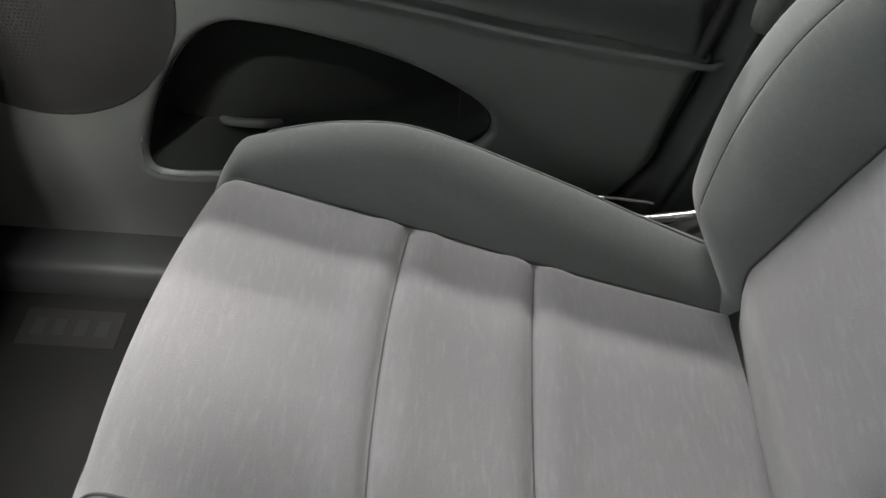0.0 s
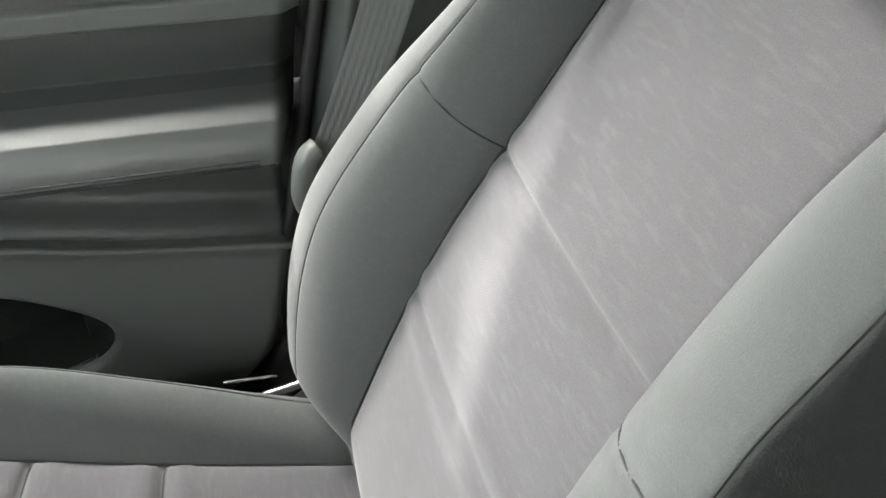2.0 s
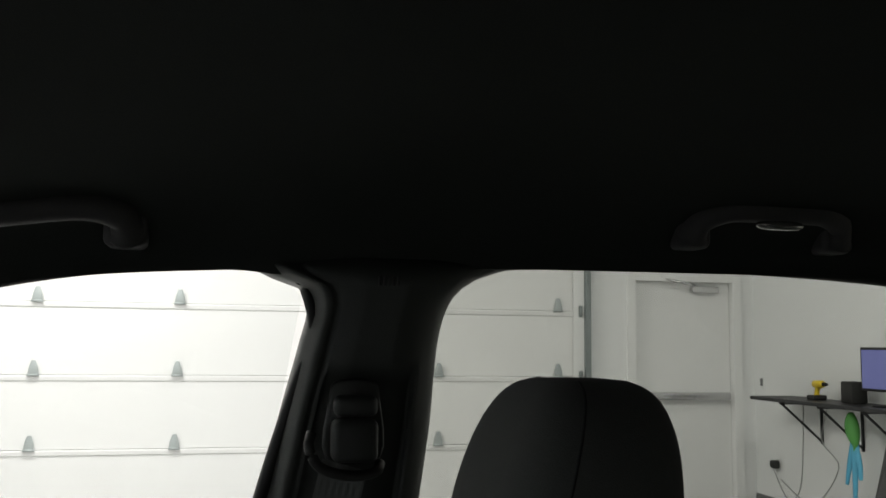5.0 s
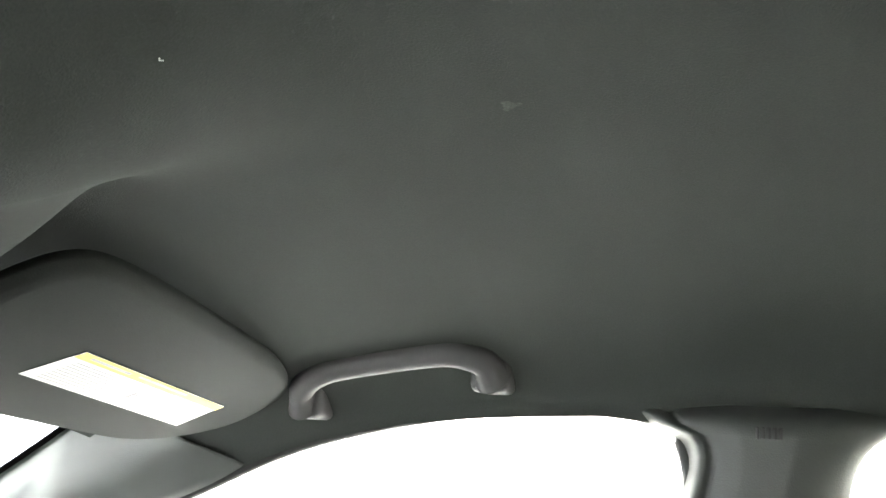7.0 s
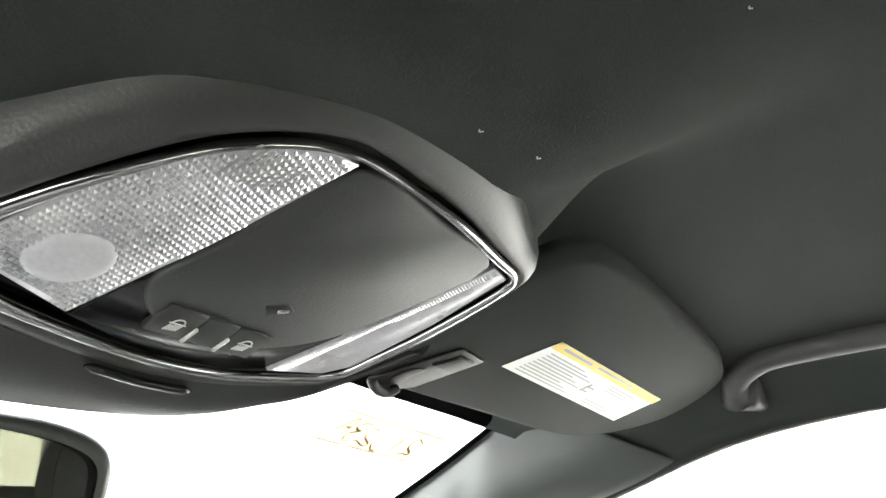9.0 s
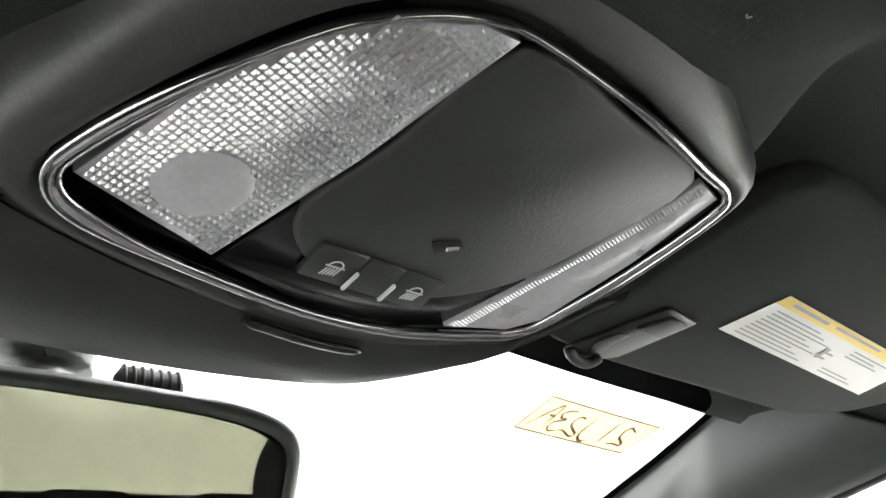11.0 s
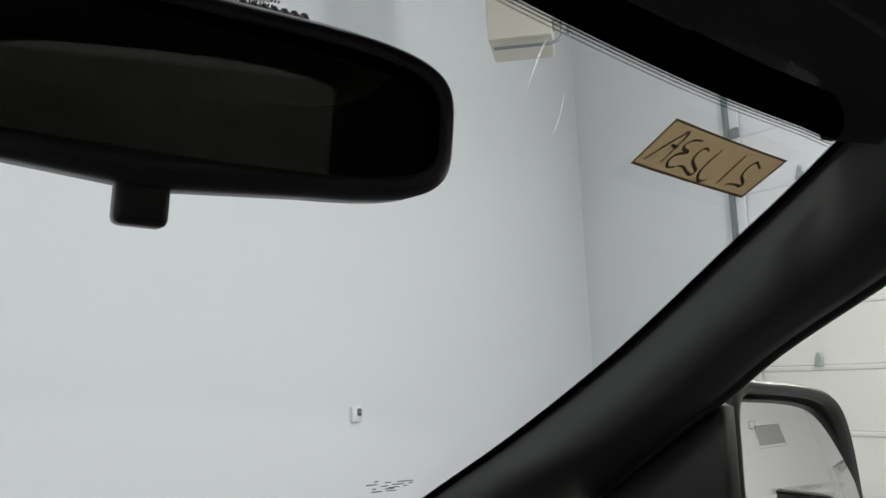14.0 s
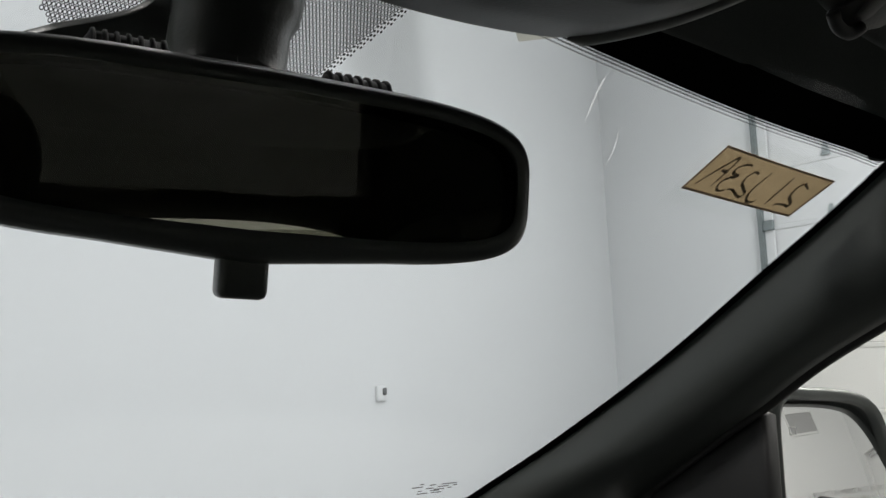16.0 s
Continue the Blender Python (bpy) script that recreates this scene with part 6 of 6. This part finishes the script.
tagpaper = thing("windshield_tag", "tan paper tag taped inside the windshield, handwritten in brown ink", "paper tag", at=(0.53, 0.757, 1.46))
TC = [(0.455, 1.489), (0.624, 1.464), (0.613, 1.433), (0.446, 1.456)]


def tagp(s, t, d):
    a, b, c, e = TC
    x = (a[0] * (1 - s) + b[0] * s) * (1 - t) + (e[0] * (1 - s) + c[0] * s) * t
    z = (a[1] * (1 - s) + b[1] * s) * (1 - t) + (e[1] * (1 - s) + c[1] * s) * t
    return on_glass(x, z, d)


bm = bmesh.new()
sheet(bm, [[tagp(i / 6, j / 3, 0.002) for j in range(4)] for i in range(7)])
local(part("paper", bm, TAN, tagpaper), tagpaper)
bm = bmesh.new()
for s0, s1, t0, t1 in ((0, 1, 0, 0.04), (0, 1, 0.95, 1), (0, 0.012, 0, 1), (0.985, 1, 0, 1)):
    sheet(bm, [[tagp(s0 + (s1 - s0) * i / 6, t, 0.0024) for t in (t0, t1)] for i in range(7)])
local(part("paper_border", bm, TANEDGE, tagpaper), tagpaper)
# the handwriting reads 21J23A from outside, so it stands mirrored from within
PEN = [
    [(0.01, 0.88), (0.12, 0.08), (0.14, 0.83)], [(0.09, 0.43), (0.15, 0.45)],
    [(0.27, 0.15), (0.21, 0.19), (0.18, 0.33), (0.20, 0.43), (0.25, 0.46), (0.19, 0.58), (0.18, 0.75), (0.22, 0.88), (0.27, 0.83)],
    [(0.38, 0.29), (0.34, 0.26), (0.32, 0.40), (0.34, 0.58), (0.40, 0.70), (0.44, 0.78), (0.43, 0.89), (0.38, 0.85), (0.32, 0.77), (0.28, 0.80)],
    [(0.46, 0.17), (0.46, 0.56), (0.48, 0.81), (0.53, 0.95), (0.57, 0.92), (0.58, 0.84)],
    [(0.66, 0.12), (0.67, 0.51), (0.68, 0.90)],
    [(0.86, 0.29), (0.81, 0.21), (0.79, 0.18), (0.77, 0.32), (0.79, 0.55), (0.84, 0.66), (0.87, 0.74), (0.87, 0.81), (0.83, 0.79), (0.77, 0.82), (0.75, 0.87)],
]
wr = bmesh.new()
for stroke_ in PEN:
    line = smooth_path([(0.045 + 0.97 * a_, 0.06 + 0.89 * b_, 0) for a_, b_ in stroke_], 7)
    m = len(line)
    left, right = [], []
    for i in range(m):
        d = line[min(i + 1, m - 1)] - line[max(i - 1, 0)]
        d = Vector((d.x * 0.17, d.y * 0.034, 0)).normalized()
        w = 0.00075 + 0.00045 * math.sin(math.pi * i / (m - 1)) + 0.0003 * math.sin(2.3 * i)
        left.append(tagp(line[i].x - d.y * w / 0.17, line[i].y + d.x * w / 0.034, 0.0028))
        right.append(tagp(line[i].x + d.y * w / 0.17, line[i].y - d.x * w / 0.034, 0.0028))
    sheet(wr, [left, right])
local(part("handwriting", wr, PENINK, tagpaper, "mirrored brown handwriting", False), tagpaper)

# frit: black edge band with rows of dots, and the dotted shade patch by the mirror
TOPZ = [(0.0, 1.556), (0.08, 1.555), (0.265, 1.533), (0.482, 1.503), (0.60, 1.487), (0.655, 1.478)]


def dots(bm, x, z, r):
    bm.faces.new([bm.verts.new(on_glass(x + r * math.cos(a), z + r * 0.8 * math.sin(a), 0.001)) for a in [2 * math.pi * k / 6 for k in range(6)]])


bm = bmesh.new()
for i in range(-145, 146):
    x = i * 0.0045
    zt = smoothtable(abs(x), TOPZ)
    for k in (0, 0.0015, 0.003):
        for j in range(3):
            dots(bm, x + k + (0.00075 if j % 2 else 0), zt + 0.0010 - 0.0018 * j, 0.0008 - 0.00012 * j)
PITCH = 0.0026
for j in range(34):
    z = 1.503 + j * PITCH * 0.82
    xr = 0.022 + (z - 1.503) * 1.06
    xl = -0.15 - (z - 1.503) * 1.0
    n = int((xr - xl) / PITCH)
    for i in range(n + 3):
        x = xr + 2 * PITCH - i * PITCH + (PITCH / 2 if j % 2 else 0)
        if x > xr:
            dots(bm, x - 0.0004, z, 0.0009)
            continue
        # a black cell with a round clear hole
        cell, hole = [], []
        for k in range(8):
            a = math.pi / 4 * k + math.pi / 8
            ca, sa = math.cos(a), math.sin(a)
            g = 0.5 / max(abs(ca), abs(sa))
            cell.append(bm.verts.new(on_glass(x + PITCH * g * ca, z + PITCH * 0.82 * g * sa, 0.001)))
            hole.append(bm.verts.new(on_glass(x + 0.00085 * ca, z + 0.0007 * sa, 0.001)))
        for k in range(8):
            bm.faces.new((cell[k], cell[(k + 1) % 8], hole[(k + 1) % 8], hole[k]))
path = smooth_path(WS_EDGE, 60)
for sgn in (1, -1):
    for p in path:
        for j in range(2):
            dots(bm, sgn * (p.x - 0.002 - 0.0016 * j), p.z, 0.0006)
tagged(part("frit_band", bm, FRIT, smooth=False), "black ceramic dot band round the windshield edge", "frit", kind="structure")
bm = bmesh.new()
sheet(bm, [[on_glass(s * x, smoothtable(abs(x), TOPZ) + dz, 0.0006) for dz in (0.002 + 0.02 * step((0.085 - x) / 0.02), 0.026)] for s, x in [(math.copysign(1, i), abs(i) * 0.0335) for i in range(-20, 21)]])
for sgn in (1, -1):
    sheet(bm, [[on_glass(sgn * (p.x - 0.0015), p.z, 0.0006), on_glass(sgn * (p.x + 0.05), p.z, 0.0006)] for p in path])
tagged(part("frit_edge", bm, FRIT), "solid black band round the windshield edge", "frit", kind="structure")

bm = bmesh.new()
slab(bm, smooth_path([on_glass(x, z, 0.002) for x, z in ((-0.17, 1.506), (-0.17, 1.494), (-0.09, 1.494), (-0.06, 1.53), (-0.09, 1.548), (-0.098, 1.534), (-0.115, 1.522))], 3, True), (0, -0.526, -0.84), 0.006, 0.3)
PM("mount_cover", bm, SOFT)
# maker's print at the foot of the windshield, as plain bars
wprint = thing("glass_print", "small dark print at the foot of the windshield", "glass print", group="glass prints", at=(0.5, 1.35, 1.09))
for x0, x1, z in ((0.462, 0.479, 1.0985), (0.470, 0.4765, 1.1035), (0.4775, 0.4835, 1.0905), (0.487, 0.499, 1.0945), (0.4885, 0.4975, 1.1005), (0.4975, 0.512, 1.0895), (0.5035, 0.5215, 1.0962), (0.502, 0.5185, 1.0915), (0.507, 0.5315, 1.1005), (0.523, 0.529, 1.0925), (0.528, 0.535, 1.0965), (0.480, 0.4965, 1.0855), (0.503, 0.519, 1.0855)):
    bm = bmesh.new()
    bm.faces.new([bm.verts.new(on_glass(x_, z_, 0.0015)) for x_, z_ in ((x0, z), (x1, z), (x1, z + 0.0017), (x0, z + 0.0017))])
    local(part("print_bar", bm, INKDARK, wprint, "", False), wprint)

# clear tape over the tag, and wiper streaks on the glass
TAPE = glass("clear_tape", (0.97, 0.975, 0.97), 0.01, 0.2)
bm = bmesh.new()
sheet(bm, [[tagp(-0.06 + 1.08 * i / 6, -0.28 + 1.6 * j / 3, 0.0032) for j in range(4)] for i in range(7)])
tp = local(part("tape", bm, TAPE, tagpaper, "clear adhesive tape"), tagpaper)
tp.visible_shadow = False


def haze(name, amount):
    m = glass(name, (1, 1, 1), amount)
    nt = m.node_tree
    di = nt.nodes.new("ShaderNodeBsdfTranslucent")
    di.inputs[0].default_value = (0.9, 0.9, 0.9, 1)
    mix = [q for q in nt.nodes if q.type == "MIX_SHADER"][0]
    nt.links.new(di.outputs[0], mix.inputs[2])
    return m


STREAK = haze("dried_streak", 0.2)
smear = thing("glass_streaks", "faint dried wiper streaks on the windshield", "streak", at=(0.29, 0.74, 1.515))
for pts, w in ((((0.269, 1.526), (0.271, 1.520), (0.274, 1.513), (0.284, 1.495)), 0.0012), (((0.321, 1.497), (0.334, 1.482), (0.342, 1.466)), 0.0007), (((0.20, 1.30), (0.203, 1.302), (0.206, 1.301)), 0.0015)):
    bm = bmesh.new()
    line = smooth_path([(a, b, 0) for a, b in pts], 6)
    sheet(bm, [[on_glass(p.x - w * math.sin(math.pi * k / (len(line) - 1)), p.y, 0.0012), on_glass(p.x + w * math.sin(math.pi * k / (len(line) - 1)) + 0.0001, p.y, 0.0012)] for k, p in enumerate(line)])
    sk = local(part("streak", bm, STREAK, smear), smear)
    sk.visible_shadow = False

# ---- passenger side mirror outside ----
sm = thing("side_mirror", "black outside mirror with a convex mirror glass", "side mirror", at=(0.9, 0.95, 1.12))
PS = lambda name, bm, mat, parent=sm, label="", smooth=True: local(part(name, bm, mat, parent, label, smooth), sm)
SMM = Matrix.Scale(1.0, 4) @ Matrix.Translation((0.944, 0.966, 1.101)) @ Euler((0, radians(3), radians(-6))).to_matrix().to_4x4()


def sm_outline(k, d):
    base = [(-0.118, 0.098), (-0.05, 0.103), (0.05, 0.096), (0.092, 0.078), (0.115, 0.03), (0.132, -0.06), (0.125, -0.095), (0.06, -0.105), (-0.08, -0.1), (-0.115, -0.07), (-0.124, 0.02)]
    return [SMM @ Vector((p.x * 1.0 * (1 + k / 0.12), d, p.y * 1.15 * (1 + k / 0.10))) for p in smooth_path([(a, b, 0) for a, b in base], 5, True)]


bm = bmesh.new()
rows = [sm_outline(-0.012, 0.004), sm_outline(-0.012, -0.006), sm_outline(-0.003, -0.012), sm_outline(0.004, 0.0), sm_outline(0.002, 0.05), sm_outline(-0.02, 0.10), sm_outline(-0.06, 0.13)]
sheet(bm, rows, True)
bm.faces.new([bm.verts.new(p) for p in rows[-1]])
PS("housing", bm, SOFT)
bm = bmesh.new()
o = sm_outline(-0.011, -0.002)
c = sum(o, Vector()) / len(o)
nrm = SMM.to_3x3() @ Vector((0, -1, 0))
aim = Matrix.Translation(c) @ Euler((radians(-11), 0, 0)).to_matrix().to_4x4() @ Matrix.Translation(-c)
rr = [[aim @ c.lerp(p, k) + nrm * (0.003 - (k * (p - c).length) ** 2 / 4.4) for p in o] for k in (0.02, 0.12, 0.25, 0.38, 0.5, 0.62, 0.75, 0.88, 1.0)]
sheet(bm, rr, True)
bm.faces.new([bm.verts.new(p) for p in rr[0]])
PS("mirror_glass", bm, MIRROR, sm, "convex outside mirror glass")
for zz, xx in ((0.068, -0.092), (0.058, -0.092), (0.063, -0.098), (0.063, -0.086)):
    hw, hh = (0.007, 0.0006) if xx == -0.092 else (0.0006, 0.005)
    PS("heating_mark", box(bmesh.new(), (xx - hw, -0.0075, zz - hh), (xx + hw, -0.007, zz + hh), 0, 2, SMM), ETCH)
# warning words along the foot of the glass
for words, zz in (("OBJECTS IN MIRROR ARE CLOSER", -0.030), ("THAN THEY APPEAR", -0.042)):
    curve = bpy.data.curves.new("wording", "FONT")
    curve.body, curve.size, curve.align_x = words, 0.0105, "CENTER"
    tmp = new("wording_tmp", curve)
    mesh = bpy.data.meshes.new_from_object(tmp.evaluated_get(bpy.context.evaluated_depsgraph_get()))
    bpy.data.objects.remove(tmp)
    face = Matrix.Translation(c) @ aim.to_3x3().to_4x4() @ SMM.to_3x3().to_4x4()
    for v in mesh.vertices:
        v.co = face @ Vector((v.co.x + 0.008, -0.0048, v.co.y + zz))
    mesh.materials.append(ETCH)
    wd = new("wording", mesh)
    wd.parent = sm
    local(wd, sm)
bm = bmesh.new()
tube(bm, [(0.755, 1.03, 1.05), (0.82, 1.03, 1.05), (0.9, 1.035, 1.06)], [0.045, 0.04, 0.036], 14)
PS("arm", bm, SOFT)
bm = bmesh.new()
slab(bm, [(0.75, y, z) for y, z in ((0.935, 1.10), (0.935, 1.2), (0.95, 1.205), (1.2, 1.06), (1.2, 0.96), (0.935, 0.96))], (1, 0, 0), 0.03, 0.3)
PS("sail_panel", bm, BLACK)

# ---- rear bench, floor mat, dashboard ----
def rear_bench():
    b = thing("rear_bench", "dark grey cloth rear bench seat with three headrests", "car seat", at=(0, -0.9, 0.34))
    P = lambda name, bm, mat, label="": local(part(name, bm, mat, b, label), b)
    P("cushion", box(bmesh.new(), (-0.64, -1.0, 0.341), (0.64, -0.52, 0.62), 0.06, 4), BOLSTER)
    P("backrest", box(bmesh.new(), (-0.64, -0.08, 0.0), (0.64, 0.08, 0.52), 0.06, 4, pose(0, -1.05, 0.55, 20, 0, 0)), BOLSTER)
    for x in (-0.38, 0.0, 0.38):
        P("headrest", box(bmesh.new(), (x - 0.12, -0.05, 0.555), (x + 0.12, 0.05, 0.69), 0.045, 4, pose(0, -1.05, 0.55, 20, 0, 0)), HEADCLOTH)
        for dx in (-0.06, 0.06):
            P("post", tube(bmesh.new(), [pose(0, -1.05, 0.55, 20, 0, 0) @ Vector((x + dx, 0, z)) for z in (0.48, 0.6)], 0.006, 10), CHROME)
    return b


rear_bench()
mat_ = thing("floor_mat", "black carpet floor mat with a woven badge", "floor mat", at=(0.45, 0.85, 0.34))
bm = bmesh.new()
slab(bm, smooth_path([(x, y, 0.342) for x, y in ((0.12, 0.62), (0.68, 0.62), (0.71, 0.7), (0.72, 1.1), (0.66, 1.2), (0.2, 1.2), (0.1, 1.1), (0.09, 0.7))], 5, True), (0, 0, 1), 0.01, 0.4)
local(part("carpet", bm, CARPET, mat_), mat_)
bm = bmesh.new()
box(bm, (0.615, 0.785, 0.352), (0.675, 0.915, 0.3535))
bd = local(part("badge", bm, MATTEXT, mat_, "dark woven badge", False), mat_)
for k in range(4):
    y = 0.80 + 0.028 * k
    bm = box(bmesh.new(), (0.632, y, 0.3536), (0.658, y + 0.016, 0.3542))
    local(part("badge_mark", bm, BADGEMARK, bd, "", False), mat_)
strip_ = thing("trim_strip", "curved bright metal trim strip beside the seat base", "trim strip", at=(0.64, 0.13, 0.63))
bm = bmesh.new()
tube(bm, [Vector((0.64, 0.168 - 0.12 * t, 0.620 + 0.012 * t + 0.022 * t * t)) for t in grid_of(20)], [0.001 + 0.005 * math.sin(math.pi * min(1, 0.1 + t)) ** 0.6 for t in grid_of(20)], 10)
local(part("strip", bm, STEEL, strip_), strip_)
bm = bmesh.new()
tube(bm, [Vector((0.645, 0.205 - 0.06 * t, 0.646 - 0.004 * t)) for t in grid_of(8)], 0.002, 8)
local(part("edge", bm, STEEL, strip_), strip_)
sill = thing("door_sill", "black plastic door sill plate", "sill plate", at=(0.76, 0.5, 0.34))
local(part("plate", box(bmesh.new(), (0.70, -0.1, 0.34), (0.80, 1.2, 0.41), 0.015), PLASTIC, sill), sill)
dash = thing("dashboard", "plain black plastic car dashboard", "dashboard", at=(0, 1.1, 0.7))
bm = bmesh.new()
prof = [(1.25, 1.0), (1.1, 1.01), (0.95, 1.0), (0.875, 0.97), (0.85, 0.92), (0.86, 0.78), (0.93, 0.6), (1.25, 0.5)]
sheet(bm, [[(x, y, z) for y, z in prof] for x in (-0.74, 0.74)])
for x in (-0.74, 0.74):
    bm.faces.new([bm.verts.new((x, y, z)) for y, z in prof])
local(part("dash_top", bm, SOFT, dash, smooth=False), dash)
